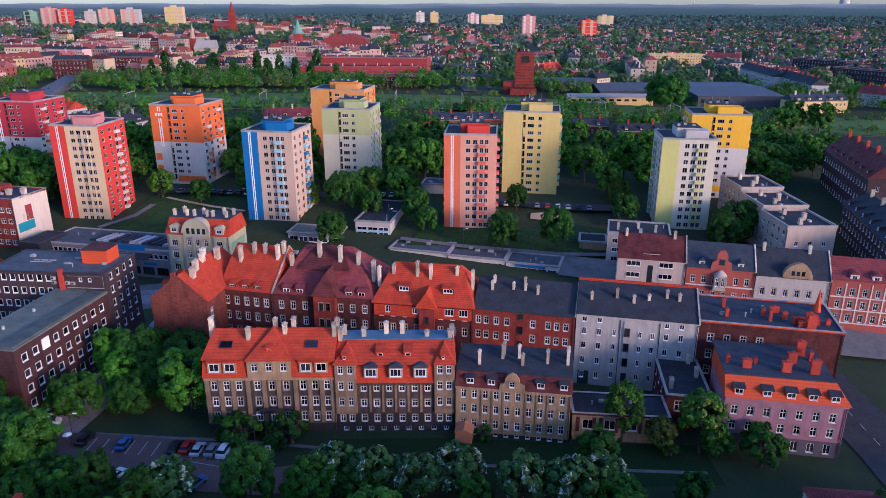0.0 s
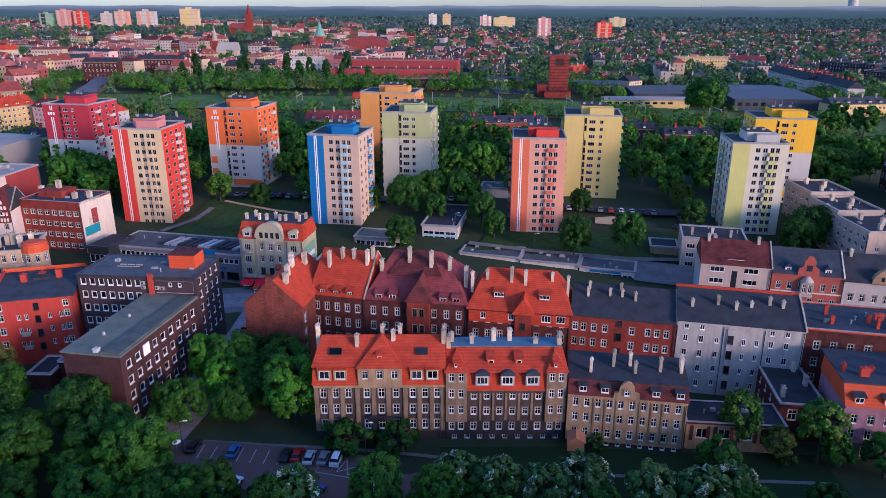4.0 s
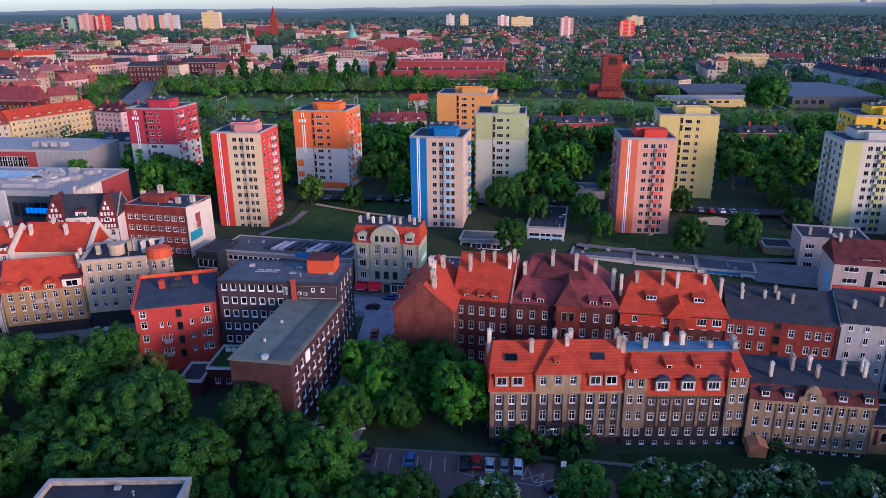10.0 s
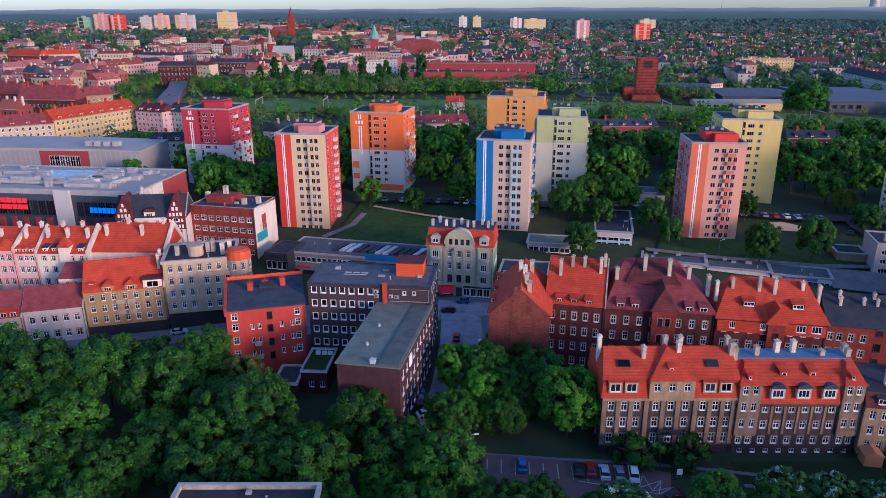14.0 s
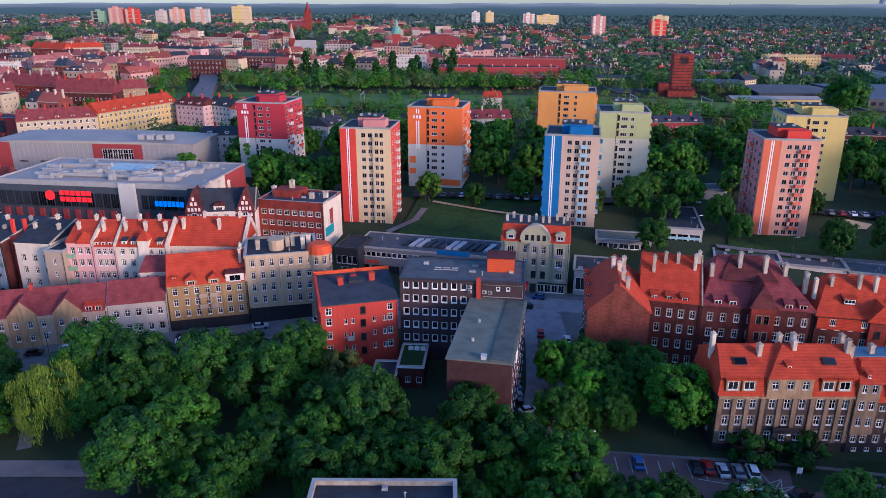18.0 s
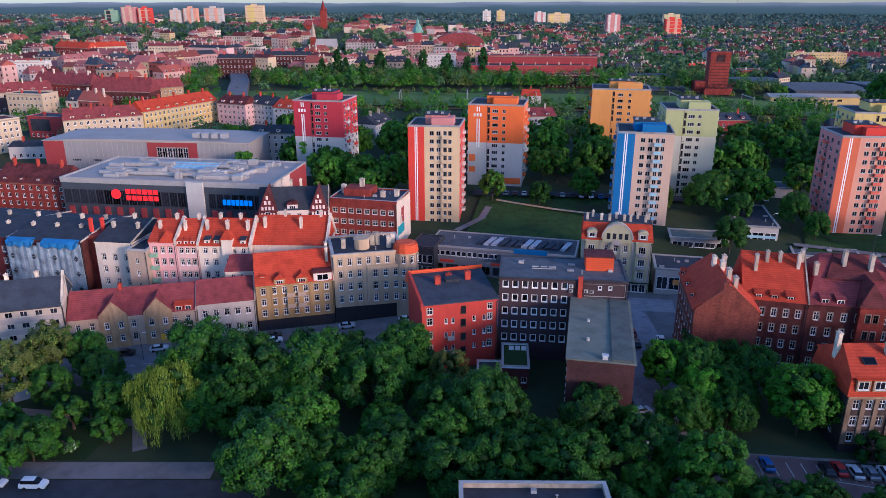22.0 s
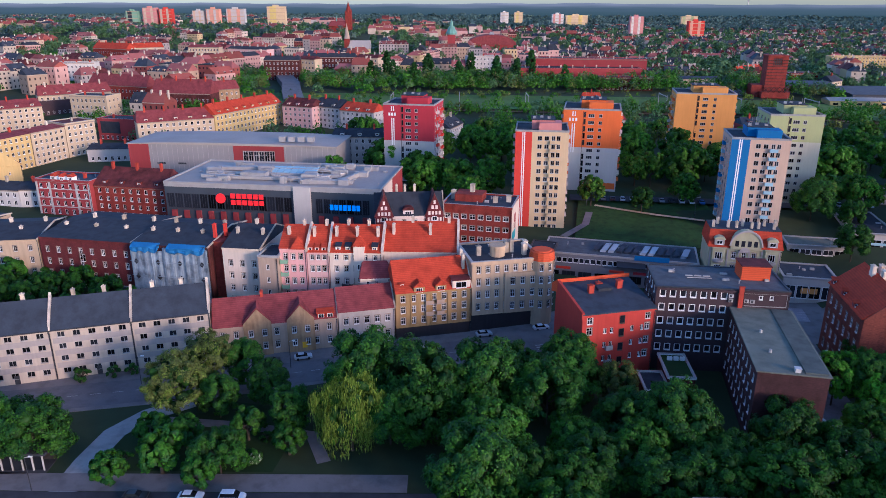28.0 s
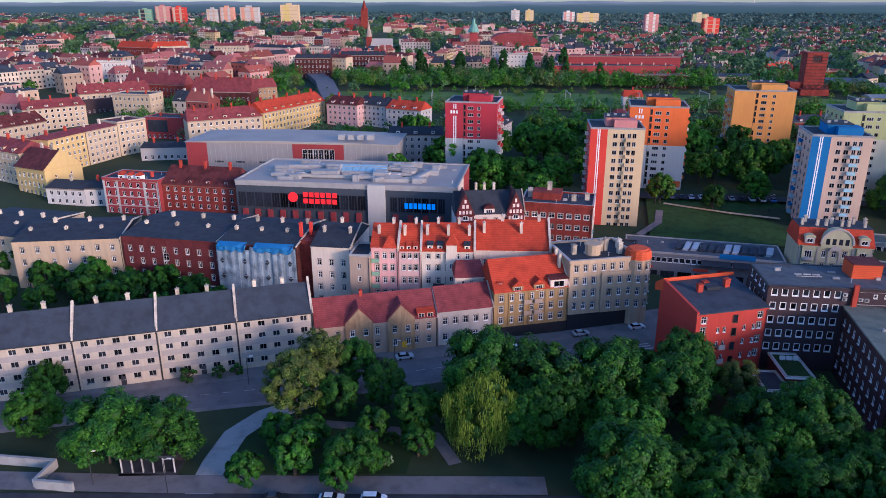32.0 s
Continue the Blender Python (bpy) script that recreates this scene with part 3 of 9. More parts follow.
def skylight(ob, x, y, z, w, h, slope):
    g = Mesh()
    s, c = math.sin(slope), math.cos(slope)
    ring = lambda a, b, k: [(x + i, y + j * c - k * s, z + j * s + k * c) for i, j in ((-a, -b), (a, -b), (a, b), (-a, b))]
    g.loft(ring(w / 2 + 0.1, h / 2 + 0.1, -0.05), ring(w / 2 + 0.1, h / 2 + 0.1, 0.12), 0)
    g.face(ring(w / 2, h / 2, 0.125), 1)
    part("roof_window", g, [TARMETAL, GLASS], ob)


# ---- tower blocks ----
_shared = {}


def shared(key, build, mats):
    if key not in _shared:
        _shared[key] = build().make(key[0], mats)
    return _shared[key]


def balcony_mesh(w, col, d=1.0):
    def build():
        g = Mesh()
        g.box(-w / 2, w / 2, -d, 0, -0.12, 0.0, 1)
        g.box(-w / 2, w / 2, -d, -d + 0.07, 0, 1.0, 0)
        g.box(-w / 2, -w / 2 + 0.06, -d + 0.07, 0, 0, 1.0, 0)
        g.box(w / 2 - 0.06, w / 2, -d + 0.07, 0, 0, 1.0, 0)
        return g
    return shared(("balcony", round(w, 2), col.name, d), build, [col, CONC])


def balconies(ob, p0, p1, us, zs, w, cols, d=1.0):
    ln = math.hypot(p1[0] - p0[0], p1[1] - p0[1])
    ux, uy = (p1[0] - p0[0]) / ln, (p1[1] - p0[1]) / ln
    for k, u in enumerate(us):
        for i, z in enumerate(zs):
            c = cols[(i + k) % len(cols)] if isinstance(cols, (list, tuple)) else cols
            part("balcony", balcony_mesh(w, c, d), None, ob, "", (p0[0] + ux * u, p0[1] + uy * u, z), math.atan2(uy, ux))


def panel(ob, name, p0, p1, u0, u1, z0, z1, m, out=0.04, label=""):
    ln = math.hypot(p1[0] - p0[0], p1[1] - p0[1])
    ux, uy = (p1[0] - p0[0]) / ln, (p1[1] - p0[1]) / ln
    nx, ny = uy, -ux
    q = [(p0[0] + ux * u, p0[1] + uy * u) for u in (u0, u1)]
    ring = [q[0], q[1], (q[1][0] + nx * out, q[1][1] + ny * out), (q[0][0] + nx * out, q[0][1] + ny * out)]
    g = Mesh()
    g.prism(ring[::-1], z0, z1)
    return part(name, g, m, ob, label)


def tower_roof(ob, w, d, h, pm, n_ant=3):
    g = Mesh()
    g.box(0.2, w - 0.2, 0.2, d - 0.2, h - 0.4, h + 0.05)
    part("roof", g, SLATE, ob)
    g = Mesh()
    for x0, x1, y0, y1 in ((-0.1, w + 0.1, -0.1, 0.35), (-0.1, w + 0.1, d - 0.35, d + 0.1), (-0.1, 0.35, 0.35, d - 0.35), (w - 0.35, w + 0.1, 0.35, d - 0.35)):
        g.box(x0, x1, y0, y1, h - 0.1, h + 0.5)
    part("parapet", g, CONC, ob)
    g = Mesh()
    g.box(w * 0.30, w * 0.72, d * 0.28, d * 0.78, h, h + 3.1)
    g.box(w * 0.44, w * 0.86, d * 0.12, d * 0.50, h, h + 2.6)
    part("lift_house", g, pm, ob)
    g = Mesh()
    g.box(w * 0.28, w * 0.74, d * 0.26, d * 0.80, h + 3.1, h + 3.3)
    part("lift_house_roof", g, SLATE, ob)
    for i in range(n_ant):
        x, y = w * (0.34 + 0.14 * i), d * (0.4 + 0.1 * (i % 2))
        g = Mesh()
        g.box(x - 0.45, x + 0.45, y - 0.3, y + 0.3, h + 3.3, h + 4.0)
        g.tube(x + 0.6, y, h + 3.3, h + 6.0, 0.04, 0.03, 0, 5)
        part("vent", g, CONC, ob)


def point_block(label, fl, fr, depth, z0, z1, n, body, strip, balc, side, house_m, side_balc):
    """An eleven-storey point block: a coloured strip with two white stripes, windows and a column of balconies."""
    w = math.hypot(fr[0] - fl[0], fr[1] - fl[1])
    ob = thing("tower_block", label, "tower block", (fl[0], fl[1], z0), math.degrees(math.atan2(fr[1] - fl[1], fr[0] - fl[0])), "tower blocks")
    h = z1 - z0
    st = (h - 1.6) / n
    rows = [0.5 + st * i + 0.9 for i in range(n)]
    sd = 1.35
    front = grid([w * 0.46, w * 0.59], rows, 1.5, 1.5) + grid([w * 0.715, w * 0.81], rows, 1.25, 1.6)
    right = grid([depth * 0.14, depth * 0.40, depth * 0.86], rows, 1.6, 1.5) + grid([depth * 0.62], rows, 1.8, 1.6)
    left = grid([depth * 0.14, depth * 0.60, depth * 0.86], rows, 1.6, 1.5) + grid([depth * 0.38], rows, 1.8, 1.6)
    g = Mesh()
    f0, f1, r1, l1 = (0, 0), (w, 0), (w, depth), (0, depth)
    g.wall(f0, f1, 0, h, front, 0, 0.12)
    g.wall(f1, r1, 0, h, right, 1, 0.12)
    g.wall(r1, l1, 0, h, (), 0)
    g.wall(l1, f0, 0, h, left, 1, 0.12)
    g.box(0.02, w - 0.02, 0.02, depth - 0.02, -3.0, 0.02, 2)
    part("wall", g, [body, side, CONC], ob)
    put_windows(ob, f0, f1, 0, front, "pair", False, 0.12, fr=PVC)
    put_windows(ob, f1, r1, 0, right, "pair", False, 0.12, fr=PVC)
    put_windows(ob, l1, f0, 0, left, "pair", False, 0.12, fr=PVC)
    panel(ob, "facade_strip", f0, f1, 0.0, w * 0.315, 0.25, h - 0.15, strip, 0.05)
    for u in (0.13, 0.165) if strip is not LIME else ():
        panel(ob, "stripe", f0, f1, w * u, w * u + 0.32, 0.6, h - 0.2, WHITE, 0.07)
    balconies(ob, f0, f1, [w * 0.725], [0.5 + st * i for i in range(1, n)], 2.4, balc)
    balconies(ob, f1, r1, [depth * 0.62], [0.5 + st * i for i in range(1, n)], 2.4, side_balc)
    balconies(ob, l1, f0, [depth * 0.38], [0.5 + st * i for i in range(1, n)], 2.4, side_balc)
    tower_roof(ob, w, depth, h, house_m)
    return ob


def slab_block(label, fl, fr, depth, z0, z1, upper, lower, split, pm, side_balc, bands=(), sign=True, name="tower_block"):
    """A tower block with a dark stair slot, paired windows and rows of balconies on its sides."""
    w = math.hypot(fr[0] - fl[0], fr[1] - fl[1])
    ob = thing(name, label, "tower block", (fl[0], fl[1], z0), math.degrees(math.atan2(fr[1] - fl[1], fr[0] - fl[0])), "tower blocks")
    h, n = z1 - z0, 11
    st = (h - 1.4) / n
    rows = [0.4 + st * i + 0.9 for i in range(n)]
    f0, f1, r1, l1 = (0, 0), (w, 0), (w, depth), (0, depth)
    front = grid([w * 0.49], rows, 2.3, 1.3) + grid([w * 0.65], rows, 1.25, 1.3) + grid([w * 0.375], rows, 0.8, 2.0)
    side = grid([depth * 0.12, depth * 0.37, depth * 0.62, depth * 0.87], rows, 1.7, 1.4)
    cut = 0.4 + st * split
    for k, (a, b, m, nm) in enumerate(((0, cut, lower, "lower_wall"), (cut, h, upper, "upper_wall"))):
        g = Mesh()
        for p0, p1, hs in ((f0, f1, front), (f1, r1, side), (r1, l1, ()), (l1, f0, side)):
            g.wall(p0, p1, a, b, [(c, d, e - a, f - a) for c, d, e, f in hs if e >= a and f <= b], 0, 0.14)
        if k == 0:
            g.box(0.02, w - 0.02, 0.02, depth - 0.02, -3.0, 0.02, 0)
        part(nm, g, m, ob)
    put_windows(ob, f0, f1, 0, grid([w * 0.49], rows, 2.3, 1.3), "triple", False, 0.14, fr=PVC)
    put_windows(ob, f0, f1, 0, grid([w * 0.65], rows, 1.25, 1.3), "pair", False, 0.14, fr=PVC)
    put_windows(ob, f0, f1, 0, grid([w * 0.375], rows, 0.8, 2.0), "plain", False, 0.14, fr=BROWNF)
    for p0, p1 in ((f1, r1), (l1, f0)):
        put_windows(ob, p0, p1, 0, side, "pair", False, 0.14, fr=PVC)
        balconies(ob, p0, p1, [depth * 0.25, depth * 0.75], [0.4 + st * i for i in range(1, n)], 2.6, side_balc)
    panel(ob, "stair_strip", f0, f1, w * 0.375 - 0.62, w * 0.375 - 0.45, 0.4, h - 0.4, BROWNF, 0.04)
    for u0, u1, a, b, m in bands:
        panel(ob, "colour_band", f0, f1, w * u0, w * u1, 0.4 + st * a, 0.4 + st * b, m, 0.05)
    if sign:
        for i in range(3):
            panel(ob, "sign_bar", f0, f1, w * (0.10 + 0.055 * i), w * (0.10 + 0.055 * i) + 0.75, h - 4.3, h - 3.1, WHITE, 0.06)
        for u in (0.155, 0.195):
            panel(ob, "sign_bar", f0, f1, w * u, w * u + 0.4, h - 2.4, h - 0.6, WHITE, 0.06)
            panel(ob, "sign_bar", f0, f1, w * u, w * u + 0.4, max(cut - 2, 2), h - 5.2, WHITE, 0.06)
    tower_roof(ob, w, depth, h, pm)
    return ob


CREAM = paint("cream_render", (0.60, 0.44, 0.255))
REDP = paint("red_render", (0.58, 0.05, 0.03))
PINKP = paint("pink_render", (0.62, 0.29, 0.195))
PINKR = paint("pink_red_render", (0.55, 0.22, 0.20))
CORAL = paint("coral_render", (0.58, 0.135, 0.06))
CORALB = paint("coral_balcony", (0.62, 0.13, 0.08))
BLUEP = paint("blue_render", (0.018, 0.145, 0.36))
BLUEL = paint("light_blue_panel", (0.32, 0.50, 0.58))
PALEB = paint("pale_pink_render", (0.55, 0.385, 0.28))
LIME = paint("lime_render", (0.52, 0.50, 0.16))
CREAMW = paint("cream_white_render", (0.58, 0.52, 0.39))
LIMEP = paint("pale_grey_render", (0.53, 0.49, 0.44))
GREENP = paint("green_render", (0.22, 0.38, 0.25))
SAGE = paint("sage_render", (0.40, 0.42, 0.19))
SAGEP = paint("pale_sage_render", (0.50, 0.47, 0.36))
YELLOW = paint("straw_render", (0.62, 0.47, 0.15))
YELLOW2 = paint("bright_yellow_render", (0.75, 0.42, 0.02))
ORANGE = paint("orange_render", (0.72, 0.15, 0.03))
ORANGE2 = paint("light_orange_render", (0.66, 0.29, 0.07))
CRIMSON = paint("crimson_render", (0.42, 0.035, 0.05))
PALE = paint("pale_render", (0.48, 0.44, 0.405))
WHITEP = paint("white_render", (0.62, 0.57, 0.51))

point_block("cream tower block with a red striped side", (-131.3, 246.2), (-113.8, 244.2), 17.5, 7.3, 42.2, 12, CREAM, REDP, CREAM, REDP, PINKR, [WHITEP])
point_block("pale pink tower block with a blue striped strip", (-63.0, 236.7), (-45.7, 233.2), 17.5, 10.2, 41.7, 11, PALEB, BLUEP, BLUEL, PALEB, BLUEP, [BLUEL, BLUEP])
point_block("coral and pink tower block with coral balconies", (4.3, 227.3), (21.2, 225.6), 17.3, 9.9, 42.0, 11, PINKP, CORAL, CORALB, PINKR, REDP, [PINKR, CORALB])
point_block("lime and white tower block with yellow balconies", (75.0, 226.6), (92.0, 224.2), 17.3, 9.8, 40.5, 11, CREAMW, LIME, LIME, CREAMW, PALE, [GREENP, SAGE])
slab_block("crimson and grey tower block", (-179.9, 294.6), (-159.6, 290.9), 19.0, 14.0, 44.3, CRIMSON, PALE, 6, CRIMSON, [REDP, WHITEP])
slab_block("orange and white tower block", (-110.1, 282.2), (-89.2, 278.1), 19.0, 13.8, 44.4, ORANGE, LIMEP, 6, ORANGE, [ORANGE, WHITEP, ORANGE],
           bands=((0.02, 0.14, 3.2, 4.2, ORANGE), (0.02, 0.14, 1.6, 2.4, ORANGE), (0.42, 0.98, 0.0, 0.9, ORANGE)))
slab_block("sage green and cream tower block", (-40.0, 263.3), (-22.2, 260.7), 18.0, 13.6, 45.2, SAGE, SAGEP, 8, SAGE, [SAGE, SAGEP], sign=False)
slab_block("straw yellow tower block", (27.0, 263.0), (47.4, 259.7), 18.5, 13.0, 44.1, YELLOW, YELLOW, 9, YELLOW, [YELLOW, GREENP], sign=False)
slab_block("bright yellow and white tower block", (94.8, 256.5), (115.1, 252.8), 18.0, 12.6, 43.9, YELLOW2, LIMEP, 7, YELLOW2, [YELLOW2, WHITEP],
           bands=((0.42, 0.98, 1.0, 1.8, YELLOW2),), sign=False)
slab_block("light orange tower block", (-54.2, 327.0), (-29.5, 322.5), 19.0, 14.0, 45.1, ORANGE2, ORANGE2, 6, ORANGE2, [ORANGE2, ORANGE, PALE], sign=False)


# ---- the old tenements in front ----
SOOT = paint("sooty_beige_render", (0.25, 0.168, 0.105), streak=0.45, var=0.3, patch=0.35)
SOOTD = paint("sooty_brown_render", (0.072, 0.050, 0.042), streak=0.6, var=0.35, patch=0.4)
DARKB = paint("sooty_grey_plinth", (0.030, 0.026, 0.029), streak=0.3, var=0.25)
SAND1 = paint("warm_beige_render", (0.36, 0.235, 0.13), streak=0.4, var=0.2, patch=0.3)
MAUVE = paint("mauve_render", (0.34, 0.17, 0.215), streak=0.2, patch=0.2)
OFFSTONE = paint("pale_stone_trim", (0.42, 0.36, 0.32))
MAUVED = paint("dark_mauve_plinth", (0.10, 0.085, 0.11), streak=0.2)

BRICKG = mat("weathered_brick", (0.185, 0.048, 0.031), 0.9, 0.3, 0.3, 4.0, 0.5, brick=0.75, streak=0.3, patch=0.35)
Z0 = 1.2
# red-roofed tenement with a broad gable
ob, w, h = house("tenement", "sooty beige tenement with a bright red tiled mansard roof", (-44.2, 122.4), (-18.9, 122.4), 13, Z0, 13.4, SOOTD,
                 front=[(spread(0.6, 7.8, 3) + spread(8.8, 17.2, 3) + spread(17.9, 24.9, 3), (2.5, 5.9, 9.4), 1.15, 1.9, "cross")],
                 left=[(spread(2, 11, 3), (2.5, 5.9, 9.4), 1.1, 1.8, "cross")], panes=True, base=DARKB, base_h=2.2)
g = Mesh()
g.loft([(-0.3, -0.3, h), (w + 0.1, -0.3, h), (w + 0.1, 13.3, h), (-0.3, 13.3, h)], [(0.1, 0.2, h + 3.9), (w, 0.2, h + 3.9), (w, 12.5, h + 3.9), (0.1, 12.5, h + 3.9)], 0)
part("mansard_skirt", g, TILE, ob)
g = Mesh()
hip_roof(g, -0.2, w + 0.1, -0.3, 12.9, h + 3.9, h + 7.6, 1.2, 0.0, 0)
gable_along_y(g, 8.2, 17.4, -1.1, 6.5, h + 3.95, h + 8.0, 0, hf=6.2)
part("roof", g, TILE, ob)
g = Mesh()
g.wall((8.6, -0.5), (17.0, -0.5), h - 0.2, h + 4.0, grid(spread(0, 8.4, 3), (1.75,), 1.2, 1.6), 0, 0.15)
g.wall((17.0, -0.5), (17.0, 1.2), h - 0.2, h + 4.0, (), 0)
g.wall((8.6, 1.2), (8.6, -0.5), h - 0.2, h + 4.0, (), 0)
bay = part("attic_bay", g, SAND1, ob)
put_windows(bay, (8.6, -0.5), (17.0, -0.5), h - 0.2, grid(spread(0, 8.4, 3), (1.75,), 1.2, 1.6), "cross", True, 0.15)
for x in (1.0, 4.0, 18.6, 21.6):
    dormer(ob, x, -0.4, h + 1.1, 2.5, 2.3, 1.2, SAND1, TILE, "pair", "shed", (1.9, 1.65), True)
for x in (0.05, 2.66, 5.06, 7.95, 11.1, 13.9, 17.2, 19.9, 22.3, 24.4):
    panel(ob, "pilaster", (0, 0), (w, 0), x, x + 0.85, 2.2, h - 0.3, SOOT, 0.22)
panel(ob, "cornice", (0, 0), (w, 0), 0.0, w, h - 0.45, h, SAND1, 0.45)
panel(ob, "band", (0, 0), (w, 0), 0.0, w, 2.0, 2.3, SOOT, 0.12)
g = Mesh()
g.box(10.6, 15.2, -1.3, 0, 4.9, 5.1)
g.box(10.6, 15.2, -1.3, -1.2, 5.1, 6.0)
part("stone_balcony", g, DARKB, ob)
dormer(ob, 12.2, 0.9, h + 4.6, 1.1, 1.2, 2.5, TILE, TILE, "plain", "shed")
skylight(ob, 4.2, 2.6, h + 5.75, 2.2, 1.4, 0.53)
skylight(ob, 20.8, 2.6, h + 5.75, 2.2, 1.4, 0.53)
chimneys(ob, [(0.3, 6.8, h + 4, h + 9.6), (8.2, 4.2, h + 4, h + 8.6), (13.0, 7.0, h + 6, h + 9.3), (15.2, 5.4, h + 5, h + 8.9), (16.4, 8.2, h + 6, h + 8.8),
              (25.0, 4.8, h + 3, h + 9.2), (25.2, 7.5, h + 5, h + 9.0)], None, 0.75, 1.1)

# red-roofed tenement with a blue sheet roof behind
ob, w, h = house("tenement", "dark sooty tenement with red tiled mansard and blue sheet roof", (-18.8, 122.3), (4.4, 122.1), 13, Z0, 12.2, SOOTD,
                 front=[(spread(4.2, 19.2, 6), (2.2, 5.6, 9.0), 1.1, 1.5, "cross"), (spread(0.3, 3.9, 2) + spread(19.5, 23.0, 2), (2.2,), 1.0, 1.5, "cross"),
                        (spread(0.5, 22.9, 9), (0.25,), 1.0, 0.8, "pair")], panes=True, base=DARKB, base_h=4.2)
for x in (6.7, 9.2, 11.7, 14.2, 16.7):
    panel(ob, "pilaster", (0, 0), (w, 0), x - 0.22, x + 0.22, 4.4, h - 0.4, SOOT, 0.14)
for x0, x1 in ((0.0, 4.1), (19.3, w)):
    g = Mesh()
    g.wall((x0, -0.5), (x1, -0.5), 4.2, h + 4.2, grid(spread(0.2, x1 - x0 - 0.2, 2), (1.9, 5.4, 8.9), 1.0, 1.7), 0, 0.16)
    g.wall((x1, -0.5), (x1, 1.0), 4.2, h + 4.2, (), 0)
    g.wall((x0, 1.0), (x0, -0.5), 4.2, h + 4.2, (), 0)
    g.face([(x0, -0.5, 4.2), (x0, 0, 4.2), (x1, 0, 4.2), (x1, -0.5, 4.2)], 0)
    e = part("corner_bay", g, SOOT, ob)
    put_windows(e, (x0, -0.5), (x1, -0.5), 4.2, grid(spread(0.2, x1 - x0 - 0.2, 2), (1.9, 5.4, 8.9), 1.0, 1.7), "cross", True, 0.16)
g = Mesh()
g.loft([(-0.1, -0.3, h), (w + 0.1, -0.3, h), (w + 0.1, 5, h), (-0.1, 5, h)], [(-0.1, 0.2, h + 4.0), (w + 0.1, 0.2, h + 4.0), (w + 0.1, 5, h + 4.0), (-0.1, 5, h + 4.0)], 0)
part("mansard_skirt", g, TILE, ob)
g = Mesh()
g.loft([(-0.3, -0.4, h + 3.95), (w + 0.3, -0.4, h + 3.95), (w + 0.3, 13, h + 3.0), (-0.3, 13, h + 3.0)], [(0.2, 5.2, h + 6.6), (w - 0.2, 5.2, h + 6.6), (w - 0.2, 8.6, h + 6.5), (0.2, 8.6, h + 6.5)], 0)
gable_along_y(g, -0.4, 4.5, -1.0, 5.0, h + 4.15, h + 6.6, 0, hf=4.8)
gable_along_y(g, 19.0, w + 0.3, -1.0, 5.0, h + 4.15, h + 6.6, 0, hf=4.8)
part("roof", g, TILE, ob)
g = Mesh()
g.box(0.3, w - 0.3, 5.2, 9.2, h + 6.4, h + 6.8)
part("top_roof", g, BLUEROOF, ob, "blue-grey sheet roof")
panel(ob, "cornice", (0, 0), (w, 0), 0.0, w, h - 0.35, h, SOOT, 0.35)
for x in spread(4.6, 19.0, 3):
    dormer(ob, x - 1.3, -0.75, h + 1.3, 2.6, 2.2, 2.0, OFFSTONE, SLATE2, "triple", "arch", (2.1, 1.55), True)
for x in (8.0, 13.4):
    dormer(ob, x, 1.6, h + 4.6, 1.5, 1.1, 2.5, TILE, TILE, "plain", "shed")
for x in (1.9, 21.0):
    dormer(ob, x - 0.4, 0.2, h + 4.8, 0.8, 0.8, 1.4, TILE, TILE, "plain", "shed")
chimneys(ob, [(0.6, 5.4, h + 4, h + 9.0), (1.2, 7.5, h + 4, h + 8.6), (5.2, 6.6, h + 6, h + 8.6), (9.6, 7.8, h + 6, h + 9.2), (12.8, 7.9, h + 6, h + 9.2), (17.8, 6.6, h + 6, h + 7.8), (22.4, 6, h + 4, h + 8.4), (22.8, 8, h + 6, h + 8.4)], None, 0.85, 1.1)

# beige tenement with a scrolled gable
ob, w, h = house("tenement", "beige tenement with a dark red mansard and scrolled gable", (4.6, 121.0), (26.4, 117.2), 10.2, Z0, 12.1, SAND1,
                 front=[(spread(0.5, 21.6, 10), (1.9, 5.2, 8.4), 1.05, 1.75, "cross"), (spread(0.5, 21.6, 10), (0.2,), 0.9, 0.6, "plain")],
                 right=[(spread(1.2, 9.2, 3), (2.0, 5.2, 8.4), 1.0, 1.7, "cross")], panes=True, base=DARKB, base_h=1.0)
g = Mesh()
g.loft([(-0.1, -0.3, h), (w + 0.3, -0.3, h), (w + 0.3, 10.3, h), (-0.1, 10.3, h)], [(0, 1.3, h + 2.6), (w, 1.3, h + 2.6), (w, 10.1, h + 3.7), (0, 10.1, h + 3.7)], 0)
part("mansard_skirt", g, TILE3, ob, "weathered dark red tiles")
g = Mesh()
g.loft([(-0.1, 1.2, h + 2.6), (w + 0.2, 1.2, h + 2.6), (w + 0.2, 10.4, h + 3.7), (-0.1, 10.4, h + 3.7)], [(-0.1, 1.2, h + 2.85), (w + 0.2, 1.2, h + 2.85), (w + 0.2, 10.4, h + 4.0), (-0.1, 10.4, h + 4.0)], 0)
part("top_roof", g, SLATE, ob)
arc = [(-2.5, 0), (2.5, 0), (2.3, 1.3), (1.5, 1.5), (1.3, 2.6), (0.7, 3.5), (0, 3.8), (-0.7, 3.5), (-1.3, 2.6), (-1.5, 1.5), (-2.3, 1.3)]
g = Mesh()
g.loft([(10.9 + a, -0.4, h - 0.2 + b) for a, b in arc], [(10.9 + a, 0.2, h - 0.2 + b) for a, b in arc], 0)
e = part("scrolled_gable", g, SAND1, ob)
put_windows(e, (10.3, -0.62), (11.5, -0.62), h + 0.8, [(0.1, 1.1, 0, 1.1)], "cross", True, 0.1)
